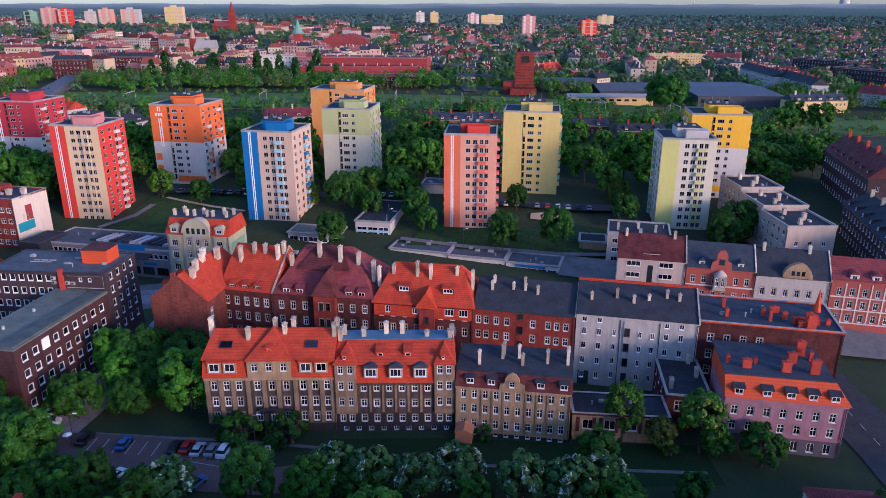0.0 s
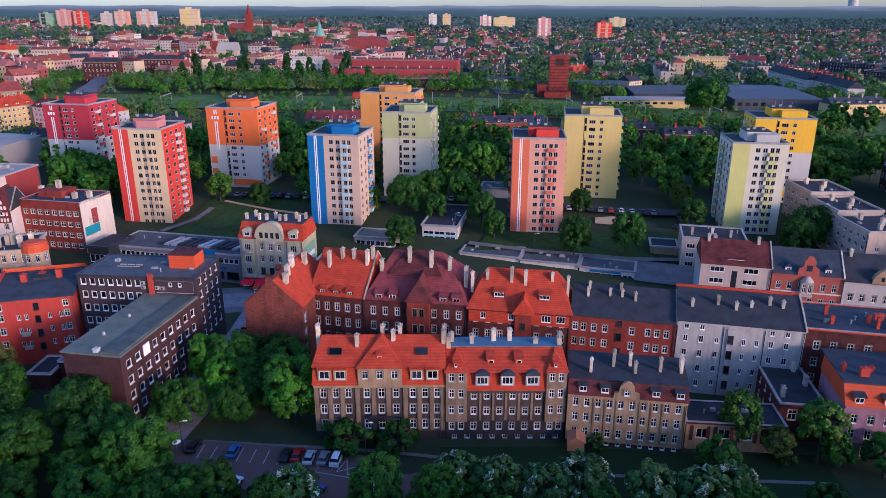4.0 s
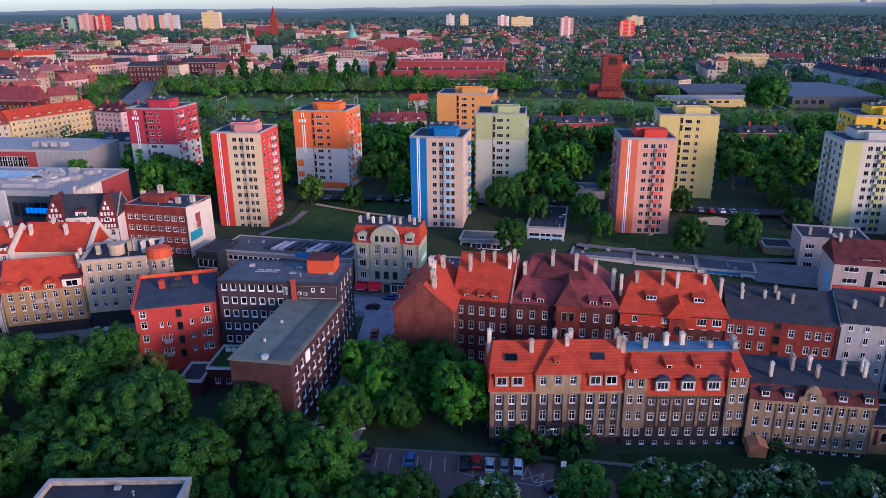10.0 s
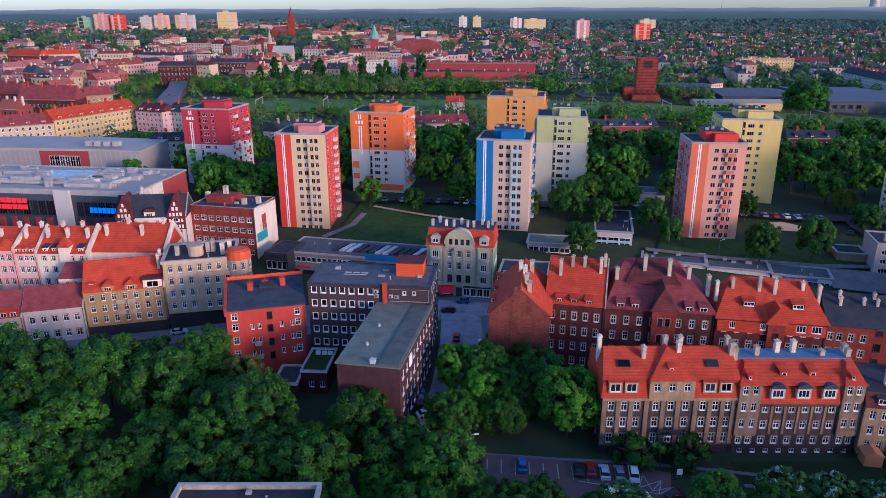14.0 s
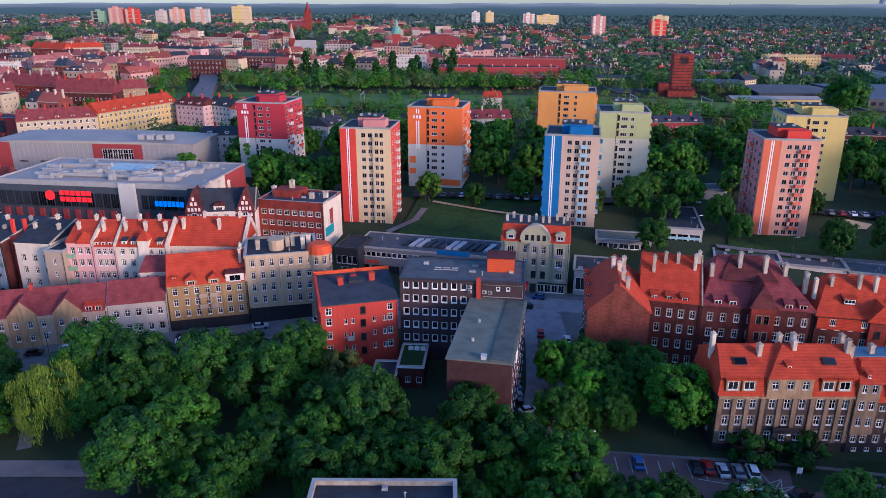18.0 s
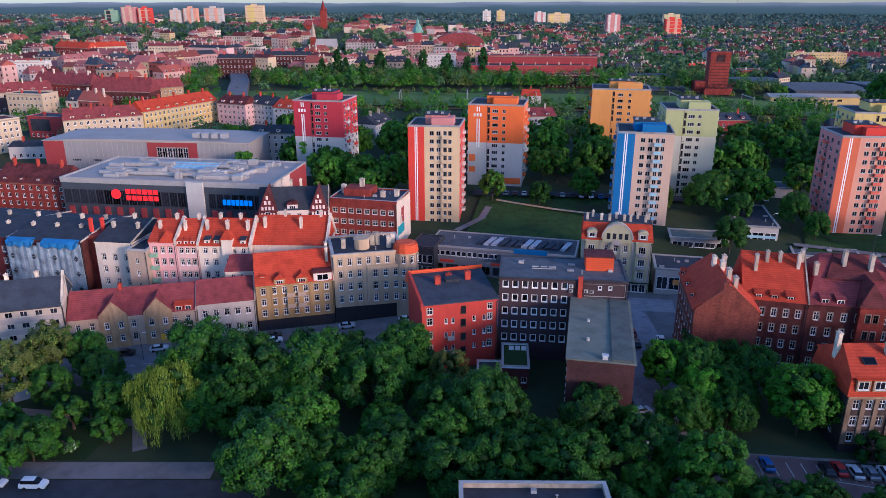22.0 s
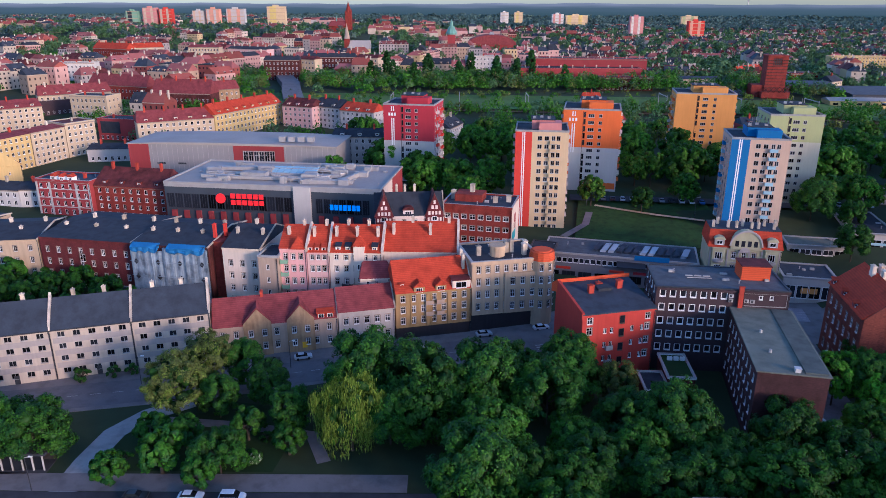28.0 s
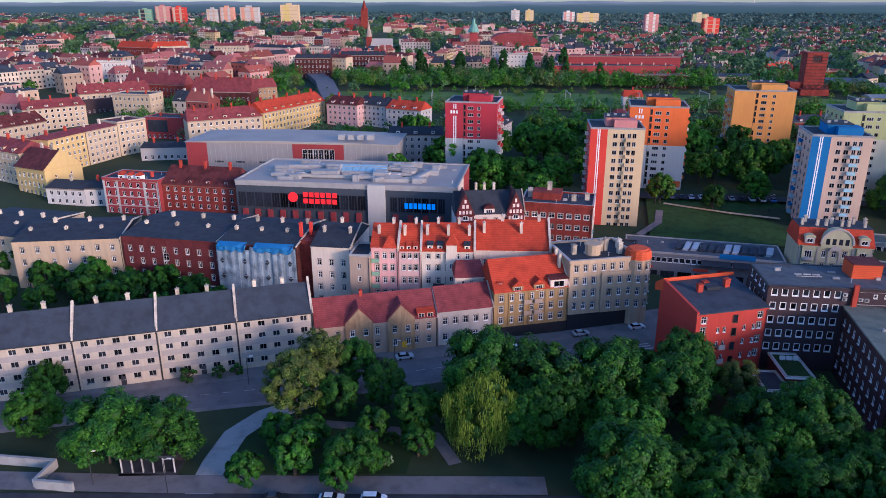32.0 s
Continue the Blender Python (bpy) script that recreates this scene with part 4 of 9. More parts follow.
for x in (1.9, 6.0, 15.4, 19.8):
    dormer(ob, x, 0.1, h + 0.5, 1.8, 1.3, 1.6, TILE3, SLATE, "pair", "shed", (1.4, 1.0), True)
panel(ob, "cornice", (0, 0), (w, 0), 0.0, w, h - 0.4, h, SAND1, 0.4)
for x in (5.1, 7.2, 9.3, 13.6, 15.7, 17.8):
    panel(ob, "pilaster", (0, 0), (w, 0), x - 0.2, x + 0.2, 1.2, h - 0.4, SOOT, 0.16)
g = Mesh()
g.box(0.4, 3.6, -3.0, 0, 0.0, 2.4)
gable_along_y(g, 0.2, 3.8, -3.3, 0, 2.4, 3.2)
part("porch", g, paint("terracotta_render", (0.48, 0.2, 0.1)), ob, "small terracotta entrance porch")
chimneys(ob, [(4.2, 3.6, h + 3, h + 6.0), (8.6, 6.0, h + 3, h + 6.4), (8.8, 7.4, h + 3, h + 6.2), (11.8, 6.6, h + 3, h + 6.2), (12.6, 4.2, h + 3, h + 5.6), (17.4, 5.4, h + 3, h + 6.2), (21.3, 5.4, h + 2, h + 6.4), (21.4, 7.2, h + 2, h + 6.2)], None, 0.55, 0.8)

# low brick annexe with a flat roof
ob, w, h = house("annexe", "low brick and render annexe with a flat felt roof", (27.2, 118.6), (45.5, 116.6), 8, Z0, 7.0, SAND1,
                 front=[(spread(1, 17.5, 4), (2.6,), 2.2, 2.0, "pair")], category="annexe")
for x in spread(0.4, w - 0.4, 4):
    panel(ob, "brick_panel", (0, 0), (w, 0), x - 1.9, x - 1.2, 2.0, 5.2, BRICKD, 0.05)
    panel(ob, "brick_panel", (0, 0), (w, 0), x + 1.2, x + 1.9, 2.0, 5.2, BRICKD, 0.05)
flat_roof(ob, w, 8, h, SLATE, BRICKD, 0.25)
ob, w, h = house("annexe", "narrow side wing with a dark flat roof", (46.2, 121.5), (54.6, 120.2), 24, Z0, 9.2, BRICKD,
                 front=[(spread(0.6, 8, 2), (4.6,), 1.6, 2.2, "cross")], left=[(spread(2, 20, 5), (2.2, 5.4), 1.1, 1.6, "pair")], category="annexe")
flat_roof(ob, w, 24, h, SLATE, CONC, 0.2)
chimneys(ob, [(1.2, 3, h, h + 2.2), (7.0, 8, h, h + 2.2), (6.5, 14, h, h + 2.0)])

# mauve corner house
ob, w, h = house("corner_house", "mauve corner house with an orange mansard and flat roof", (55.0, 115.6), (76.0, 111.4), 14, Z0, 12.5, MAUVE,
                 front=[(spread(0.5, 20.6, 7), (4.4, 7.6), 1.2, 1.8, "cross"), (spread(0.5, 20.6, 7), (0.8,), 1.3, 2.0, "pair")],
                 right=[(spread(1, 13, 4), (4.4, 7.6), 1.2, 1.8, "cross"), (spread(1, 13, 4), (0.5,), 1.8, 2.2, "pair")], base=MAUVED, base_h=3.6, panes=True)
g = Mesh()
g.loft([(-0.2, -0.5, h), (w + 0.5, -0.5, h), (w + 0.5, 14, h), (-0.2, 14, h)], [(0, 2.6, h + 3.3), (w - 1.8, 2.6, h + 3.3), (w - 1.8, 14, h + 3.3), (0, 14, h + 3.3)], 0)
part("mansard_skirt", g, ORANGEROOF, ob)
g = Mesh()
g.box(0, w - 1.9, 2.5, 16.5, h + 3.1, h + 3.5)
part("top_roof", g, SLATE2, ob)
for x in (1.4, 6.4, 10.6, 14.4, 18.2):
    dormer(ob, x, 0.1, h + 0.4, 1.9, 1.3, 2.0, ORANGEROOF, SLATE, "pair", "shed", (1.5, 1.0))
panel(ob, "cornice", (0, 0), (w, 0), 0.0, w, h - 0.4, h, MAUVE, 0.45)
chimneys(ob, [(4.4, 5.5, h + 3, h + 5.2), (11.4, 5, h + 3, h + 5.6), (13.4, 9, h + 3, h + 5.6), (16.4, 5, h + 3, h + 6.4), (15.8, 12.5, h + 3, h + 6.6)], CHIMR, 1.6, 1.0)
chimneys(ob, [(1.2, 7, h + 3, h + 5), (6.4, 7.5, h + 3, h + 4.6), (17.2, 10.5, h + 3, h + 5.4)], CHIMR, 0.6, 0.8)

# ---- the brick row behind ----
def row_house(label, fl, fr, depth, ze, zr, wall, roof, ncol, rows=(1.6, 5.4, 9.2, 13.0), hl=0.0, hr=0.0, ww=1.1, wh=1.9, name="tenement", ry=None, **k):
    foot, style = k.pop("z0", Z0), k.pop("style", "cross")
    cols = k.pop("cols", None) or spread(0.5, math.hypot(fr[0] - fl[0], fr[1] - fl[1]) - 0.5, ncol)
    ob, w, h = house(name, label, fl, fr, depth, foot, ze, wall, front=[(cols, rows, ww, wh, style)], **k)
    if zr:
        g = Mesh()
        hip_roof(g, -0.15 if not hl else -0.4, w + (0.15 if not hr else 0.4), -0.5, depth + 0.5, h, zr - ob.location.z, hl, hr, 0, ry)
        part("roof", g, roof, ob)
        if not hr and depth < 30:
            g = Mesh()
            top, yr = zr - ob.location.z, (depth / 2 if ry is None else ry)
            for (ya, za), (yb, zb) in (((-0.5, h), (yr, top)), ((yr, top), (depth + 0.5, h))):
                g.loft([(w - 0.12, ya, za - 0.1), (w + 0.2, ya, za - 0.1), (w + 0.2, yb, zb - 0.1), (w - 0.12, yb, zb - 0.1)],
                       [(w - 0.12, ya, za + 0.3), (w + 0.2, ya, za + 0.3), (w + 0.2, yb, zb + 0.3), (w - 0.12, yb, zb + 0.3)])
            part("verge", g, CHIM, ob)
    return ob, w, h


ob, w, h = house("brick_house", "tall red brick house with a blind gable and red tiled roof", (-63.9, 149.8), (-50.6, 147.6), 22, Z0, 18.4, BRICKG,
                 right=[([2.0], (1.6, 5.4, 9.2, 13.0), 1.2, 2.0, "cross")], left=[(spread(1, 21, 6), (1.6, 5.4, 9.2, 13.0), 1.2, 2.0, "cross")])
g = Mesh()
gable_along_y(g, -0.5, w + 0.5, 0.3, 22.2, h, h + 5.8, 0)
part("roof", g, TILE, ob)
g = Mesh()
g.loft([(0, 0, h), (w, 0, h), (w * 0.53, 0, h + 5.9), (w * 0.47, 0, h + 5.9)], [(0, 0.35, h), (w, 0.35, h), (w * 0.53, 0.35, h + 5.9), (w * 0.47, 0.35, h + 5.9)], 0)
part("gable_wall", g, BRICKG, ob)
for y in (6, 13, 20):
    dormer(ob, -0.2, y, h + 0.4, 1.0, 1.0, 1.0, TILE2, TILE, "plain", "shed")
chimneys(ob, [(8.6, 4.2, h + 3, h + 6.6), (7.8, 7.4, h + 3, h + 7.2), (7.2, 12, h + 4, h + 7.4), (6.0, 15, h + 3, h + 7.4), (8.6, 17, h + 3, h + 7.0)], CHIM, 0.9, 1.6)
g = Mesh()
g.box(5.4, 6.4, 0.1, 0.9, h + 4.4, h + 6.6)
part("chimney", g, BRICKG, ob, "short dark chimney on the gable peak")

ob, w, h = row_house("red brick tenement with a steep red tiled roof", (-50.4, 157.2), (-37.2, 153.9), 18, 18.0, 26.0, BRICKD, TILE, 5, ry=10.5)
for x in spread(1.5, 11.5, 3):
    dormer(ob, x - 0.8, 0.2, h - 0.2, 1.7, 1.5, 2.0, BRICKD, TILE, "pair", "shed", (1.2, 1.1))
chimneys(ob, [(2.8, 6.4, h + 3, h + 8.6), (5.4, 8.6, h + 5, h + 8.9), (8.2, 8.8, h + 5, h + 8.8), (12.0, 7.6, h + 3, h + 9.2), (12.9, 9.2, h + 4, h + 9.6)], CHIM, 0.7, 1.2)

ob, w, h = row_house("dark red brick tenement with a patched dark red roof", (-37.1, 153.9), (-13.5, 150.0), 20, 18.0, 26.2, BRICKD, TILE2, 8, hl=5.0, hr=8.0, ry=12.0)
g = Mesh()
g.wall((10.2, -1.4), (15.4, -1.4), 0, h + 0.6, grid([1.8, 3.4], (2.0, 5.8, 9.6, 13.6), 1.0, 1.9), 0, 0.16)
g.wall((15.4, -1.4), (15.4, 0), 0, h + 0.6, (), 0)
g.wall((10.2, 0), (10.2, -1.4), 0, h + 0.6, (), 0)
e = part("stair_bay", g, BRICK, ob)
put_windows(e, (10.2, -1.4), (15.4, -1.4), 0, grid([1.8, 3.4], (2.0, 5.8, 9.6, 13.6), 1.0, 1.9), "cross", False, 0.16, fr=BROWNF)
g = Mesh()
gable_along_y(g, 9.6, 16.0, -1.9, 9.0, h + 0.5, h + 5.4, 0, hf=2.5)
part("bay_roof", g, TILE3, ob)
g = Mesh()
hip_roof(g, 4.5, 17.0, 5.2, 12.8, h + 4.4, h + 8.35, 3.0, 3.0, 0, 11.9)
part("roof_patch", g, TILE3, ob, "darkened old tiles near the ridge")
for x in (2.4, 5.6, 17.4, 20.4):
    dormer(ob, x, 0.1, h - 0.1, 1.9, 1.5, 2.2, TILE2, TILE2, "pair", "shed", (1.5, 1.1))
chimneys(ob, [(2.6, 7, h + 3, h + 7.4), (9.0, 9, h + 5, h + 10.0), (14.4, 8, h + 5, h + 9.6), (18.8, 8, h + 3, h + 8.2), (22.9, 6, h + 2, h + 7.0)], CHIM, 0.8, 1.3)

ob, w, h = row_house("red brick tenement with a bright red half-hipped roof", (-13.4, 149.6), (9.3, 145.4), 16, 17.4, 24.8, BRICKD, TILE, 8, hl=4.0, hr=4.0, ry=7.6)
g = Mesh()
g.wall((0.3, -0.3), (w - 0.3, -0.3), h - 3.0, h + 0.3, grid([3.2, 9.6], (0.9,), 1.2, 1.5) + grid([17.4, 20.6], (0.9,), 2.0, 1.6), 0, 0.14)
e = part("attic_wall", g, TILE, ob, "tile-hung attic wall")
put_windows(e, (0.3, -0.3), (w - 0.3, -0.3), h - 3.0, grid([3.2, 9.6], (0.9,), 1.2, 1.5) + grid([17.4, 20.6], (0.9,), 2.0, 1.6), "triple", False, 0.14)
g = Mesh()
gable_along_y(g, 10.0, 15.2, -1.2, 6.5, h - 0.4, h + 3.6, 0)
part("bay_roof", g, TILE, ob)
g = Mesh()
g.box(10.8, 14.4, -0.8, 0.2, 0, h + 0.2)
g.loft([(10.8, -0.8, h + 0.2), (14.4, -0.8, h + 0.2), (12.6, -0.8, h + 2.6)], [(10.8, -0.4, h + 0.2), (14.4, -0.4, h + 0.2), (12.6, -0.4, h + 2.6)], 0)
e = part("stair_bay", g, BRICK, ob)
put_windows(e, (10.8, -1.02), (14.4, -1.02), 0, grid([1.8], (4.0, 8.0, 12.0, 15.6), 1.1, 1.8), "plain", False, 0.18, fr=BROWNF)
for x in (5.6, 15.8):
    dormer(ob, x, 1.9, h + 2.3, 2.6, 1.3, 3.0, TILE3, TILE, "triple", "shed", (2.2, 0.9))
chimneys(ob, [(0.4, 5, h + 2, h + 6.8), (3.8, 5.6, h + 4, h + 7.4), (9.4, 5.4, h + 4, h + 8.4), (12.6, 5.0, h + 4, h + 8.0), (18.6, 6, h + 4, h + 7.4), (22.2, 6, h + 2, h + 6.8)], CHIM, 0.65, 1.1)

ob, w, h = row_house("red brick tenement with a dark felt roof", (9.5, 146.4), (31.4, 140.8), 13, 17.4, 21.8, BRICK, SLATE, 11, ry=8.5, rows=(1.6, 5.2, 8.8, 12.4), wh=1.7, cols=[1.1, 2.9, 5.2, 7.6, 13.4, 16.8, 18.7, 20.7])
for z in (3.4, 7.0, 10.6, 14.2):
    _, _, both = window_mesh(1.3, 1.9, "plain", GLASS, BROWNF)
    part("stair_window", both, None, ob, "", (10.6, -0.06, z), 0)
chimneys(ob, [(3.4, 5, h + 1.5, h + 4.6), (3.6, 7, h + 2, h + 5.2), (8.2, 5.6, h + 2, h + 4.4), (10.6, 7.4, h + 2, h + 5.2), (10.9, 5.6, h + 2, h + 4.4), (13.8, 4.8, h + 1.5, h + 4.4)], CHIM, 0.55, 0.8)
panel(ob, "gutter", (0, 0), (w, 0), 0, w, h - 0.3, h, TARMETAL, 0.55)

GREYW = paint("grey_white_render", (0.44, 0.395, 0.36), streak=0.25, patch=0.15)
ROWCREAM = paint("pinkish_cream_render", (0.50, 0.395, 0.335), streak=0.15)
ROWPALE = paint("pale_grey_cream_render", (0.44, 0.385, 0.34), streak=0.2)
ob, w, h = row_house("tall grey-white rendered house with a felt roof", (31.6, 140.6), (56.3, 134.6), 14, 18.3, 22.6, GREYW, SLATE, 1, rows=(), ry=9.0,
                     )
for k, (us, zs, ww, wh) in enumerate((([1.8, 5.0], (1.8, 5.4, 9.0, 12.4, 15.4), 1.0, 1.6), ([8.2, 13.6, 16.2], (2.4, 5.8, 9.2, 12.6), 0.8, 1.4), ([19.0, 22.0], (5.4, 9.0, 12.6, 15.4), 1.0, 1.5))):
    for u in us:
        for z in zs:
            panel_w, _, both = window_mesh(ww, wh, "pair", GLASS, WHITE)
            part("window", both, None, ob, "", (u, -0.06, z), 0)
panel(ob, "stair_strip", (0, 0), (w, 0), 10.2, 11.6, 0.5, h - 1, GREYW, 0.25)
for z in (2.0, 5.6, 9.2, 12.8):
    _, _, both = window_mesh(1.2, 1.9, "plain", GLASS, BROWNF)
    part("stair_window", both, None, ob, "", (10.9, -0.30, z), 0)
panel(ob, "gateway", (0, 0), (w, 0), 1.0, 3.4, 0.0, 3.4, TARMETAL, 0.03)
g = Mesh()
g.box(-0.2, w, 9.4, 9.9, h + 3.6, h + 4.7)
part("parapet", g, TILE, ob, "red tiled fire wall along the ridge")
chimneys(ob, [(3.0, 4, h + 1, h + 3.6), (8.4, 5, h + 1, h + 4.4), (12.0, 4, h + 1, h + 3.6), (15.2, 5, h + 1, h + 3.6), (19.0, 6, h + 2, h + 4.6), (21.6, 5.5, h + 2, h + 4.2)], CHIM, 0.6, 0.8)
for x in (9.4, 17.6):
    g = Mesh()
    g.tube(x, -0.12, 0, h, 0.08, 0.08, 0, 6)
    part("downpipe", g, TARMETAL, ob)

ob, w, h = house("tenement", "dark brick corner block under a wide flat felt roof", (56.6, 135.6), (84.0, 129.0), 15, Z0, 18.4, BRICKD,
                 front=[(spread(1, 14, 4), (5.2, 9.0, 12.8), 1.2, 1.8, "cross")], right=[(spread(1, 14, 4), (5.2, 9.0, 12.8), 1.2, 1.9, "cross")])
flat_roof(ob, w, 15, h, SLATE2, ORANGEROOF, 0.3)
for x, y, sx, sy, t in ((6, 4, .7, .8, 1.8), (6, 9, .7, .8, 2.2), (13.6, 6, .7, .7, 1.8), (14.6, 3.4, .6, .7, 2.6), (16.4, 8.4, 1.8, .8, 1.4), (17.8, 5.2, 1.0, .9, 1.6), (20, 3, 2.2, .9, 1.6), (20.6, 1.6, 1.8, .9, 1.4), (22.8, 6, 1.4, .9, 1.7), (23.4, 3.6, 1.6, .9, 1.4), (26, 4, .8, .8, 1.2), (22, -1.0, 1.7, 1.0, 3.2)):
    chimneys(ob, [(x, max(y, 1), h, h + t)], CHIMR, sx, sy)
g = Mesh()
g.tube(25.6, 11, h, h + 5.2, 0.9, 0.05, 0, 8)
part("spire", g, ORANGEROOF, ob, "small pointed orange roof")

# ---- across the street behind the brick row ----
REDW = paint("brick_red_render", (0.36, 0.085, 0.06), streak=0.12)
ob, w, h = row_house("cream post-war house with a brown-red tiled roof", (50.2, 178.6), (67.2, 174.2), 13, 17.4, 22.6, ROWCREAM, TILE3, 1, rows=(), z0=5.0)
for z in (3.6, 7.2, 10.4):
    for x in (4.2, 12.6):
        _, _, both = window_mesh(3.6, 1.4, "triple", GLASS, WHITE)
        part("window", both, None, ob, "", (x, -0.06, z), 0)
panel(ob, "stair_window", (0, 0), (w, 0), 7.9, 9.3, 4.0, 10.8, GLASS, 0.03)
dormer(ob, 6.6, 1.0, h - 0.2, 4.4, 1.6, 4.0, ROWCREAM, TILE3, "triple", "shed")
chimneys(ob, [(2, 6, h + 3, h + 6.4), (14.6, 6, h + 3, h + 6.4)], CHIM)
g = Mesh()
g.box(-0.03, 0.0, 2.0, 7.0, 3.0, 9.0)
part("poster", g, BLUEL, ob, "pale blue advertising sheet on the side wall")

ob, w, h = row_house("ornate red brick house with white trim and a scrolled gable", (67.4, 174.0), (83.8, 169.6), 13, 16.4, 21.6, REDW, SLATE2, 6, rows=(3.4, 7.6), z0=4.6)
arc = [(-2.6, 0), (2.6, 0), (2.4, 2.0), (1.4, 2.6), (1.3, 4.2), (0.6, 5.4), (-0.6, 5.4), (-1.3, 4.2), (-1.4, 2.6), (-2.4, 2.0)]
g = Mesh()
g.loft([(w / 2 + a, -0.5, h - 0.2 + b) for a, b in arc], [(w / 2 + a, 0.2, h - 0.2 + b) for a, b in arc], 0)
e = part("scrolled_gable", g, REDW, ob)
panel(e, "gable_window", (w / 2 - 0.7, -0.5), (w / 2 + 0.7, -0.5), 0, 1.4, h + 1.2, h + 2.8, GLASS, 0.03)
for x in (3.0, w - 4.4):
    dormer(ob, x, 0.6, h + 0.2, 1.5, 1.5, 2.2, WHITEP, SLATE2, "pair", "gable")
for z in (2.6, 6.8, h - 0.4):
    panel(ob, "trim_band", (0, 0), (w, 0), 0, w, z, z + 0.35, WHITEP, 0.2)
g = Mesh()
g.wall((w / 2 - 1.5, -1.1), (w / 2 + 1.5, -1.1), 6.4, 10.2, grid([0.8, 2.2], (0.9,), 0.9, 2.2), 0, 0.15)
g.wall((w / 2 + 1.5, -1.1), (w / 2 + 1.5, 0.1), 6.4, 10.2, (), 0)
g.wall((w / 2 - 1.5, 0.1), (w / 2 - 1.5, -1.1), 6.4, 10.2, (), 0)
g.box(w / 2 - 1.6, w / 2 + 1.6, -1.2, 0, 6.1, 6.4)
g.tube(w / 2, -0.2, 10.2, 11.6, 1.7, 0.4, 0, 12)
e = part("oriel", g, OFFSTONE, ob)
put_windows(e, (w / 2 - 1.5, -1.1), (w / 2 + 1.5, -1.1), 6.4, grid([0.8, 2.2], (0.9,), 0.9, 2.2), "cross", False, 0.15)

ob, w, h = row_house("pale house with a round gable and dark mansard", (84.0, 169.4), (101.0, 164.8), 13, 15.6, 21.4, ROWPALE, SLATE, 6, rows=(3.4, 7.4), z0=3.0)
arc = [(3.6 * math.cos(math.pi * i / 10), 4.2 * math.sin(math.pi * i / 10)) for i in range(11)]
g = Mesh()
g.loft([(w * 0.55 + a, -0.4, h - 0.2 + b) for a, b in arc], [(w * 0.55 + a, 1.2, h - 0.2 + b) for a, b in arc], 0)
e = part("round_gable", g, SAND1, ob)
for i in (-1.2, 0, 1.2):
    panel(e, "gable_window", (w * 0.55 + i - 0.4, -0.4), (w * 0.55 + i + 0.4, -0.4), 0, 0.8, h + 0.8, h + 2.0, GLASS, 0.03)
chimneys(ob, [(2, 6, h + 3, h + 7), (13, 6, h + 3, h + 7)], CHIM)
ob, w, h = row_house("red and white tenement with tall windows", (101.2, 164.6), (122.0, 158.8), 13, 16.2, 20.4, REDW, TILE2, 7, rows=(3.8, 7.4, 10.8), z0=1.4, hl=0.0)
for z in (3.2, 6.8, 10.2, h - 0.4):
    panel(ob, "trim_band", (0, 0), (w, 0), 0, w, z, z + 0.3, WHITEP, 0.15)
for x in spread(0.5, w - 0.5, 7)[:6]:
    panel(ob, "trim_strip", (0, 0), (w, 0), x + 1.3, x + 1.6, 3.2, h, WHITEP, 0.1)
for x in (4.0, 9.0, 14.0):
    dormer(ob, x, 0.3, h - 0.2, 2.0, 1.8, 2.4, WHITEP, TILE2, "pair", "arch")

# ---- flat-roofed shops and pavilions ----
def pavilion(label, fl, fr, depth, z0, z1, wall=None, glazing=True, felt=None, rim=0.3, name="shop"):
    ob, w, h = house(name, label, fl, fr, depth, z0, z1, wall or WHITEP, category="shop", group="flat-roofed shops")
    if glazing:
        n = max(2, int(w / 3))
        for x in spread(0.4, w - 0.4, n):
            _, _, both = window_mesh(round((w - 0.8) / n * 0.9, 2), round(h * 0.5, 2), "pair", GLASS, WHITE)
            part("window", both, None, ob, "", (x, -0.06, h * 0.2), 0)
    flat_roof(ob, w, depth, h, felt or FELTM, CONC, rim, 0.35)
    return ob, w, h


pavilion("low white shop with a flat grey roof", (-13.0, 210.8), (4.8, 205.4), 10, 5.4, 9.2)
pavilion("low white shop with a flat grey roof", (5.2, 205.0), (22.0, 200.2), 9.5, 4.8, 8.8)
ob, w, h = pavilion("low white shop with a blue sign band", (22.4, 199.8), (37.6, 195.0), 9, 4.6, 8.4)
panel(ob, "sign_bar", (0, 0), (w, 0), 3, 12, h - 0.9, h - 0.2, BLUEP, 0.45)
ob, w, h = pavilion("two-storey glazed pavilion with a flat felt roof", (-25.0, 224.2), (-13.4, 221.8), 26, 8.2, 14.2, PALE, felt=SLATE)
panel(ob, "sign_bar", (0, 0), (w, 0), 0.5, w - 0.5, 2.4, 3.2, BLUEL, 0.2)
pavilion("small glazed kiosk with a planted roof", (-47.0, 222.0), (-30.0, 218.6), 9, 7.6, 11.0, CONC, felt=GREENFELT)
ob, w, h = pavilion("shop with a pale front and bright posters", (-57.8, 199.4), (-44.0, 196.6), 12, 1.4, 9.0, PALE, felt=SLATE2)
panel(ob, "poster", (0, 0), (w, 0), 5.0, 9.4, 3.0, 4.6, ORANGE2, 0.1)
pavilion("small pale utility house", (-3.4, 262.0), (8.0, 260.0), 9, 13.8, 17.2, PALE, False)
pavilion("small cream garage block", (46.6, 210.6), (54.6, 208.8), 8, 8.0, 11.2, SAND1, False, SLATE)
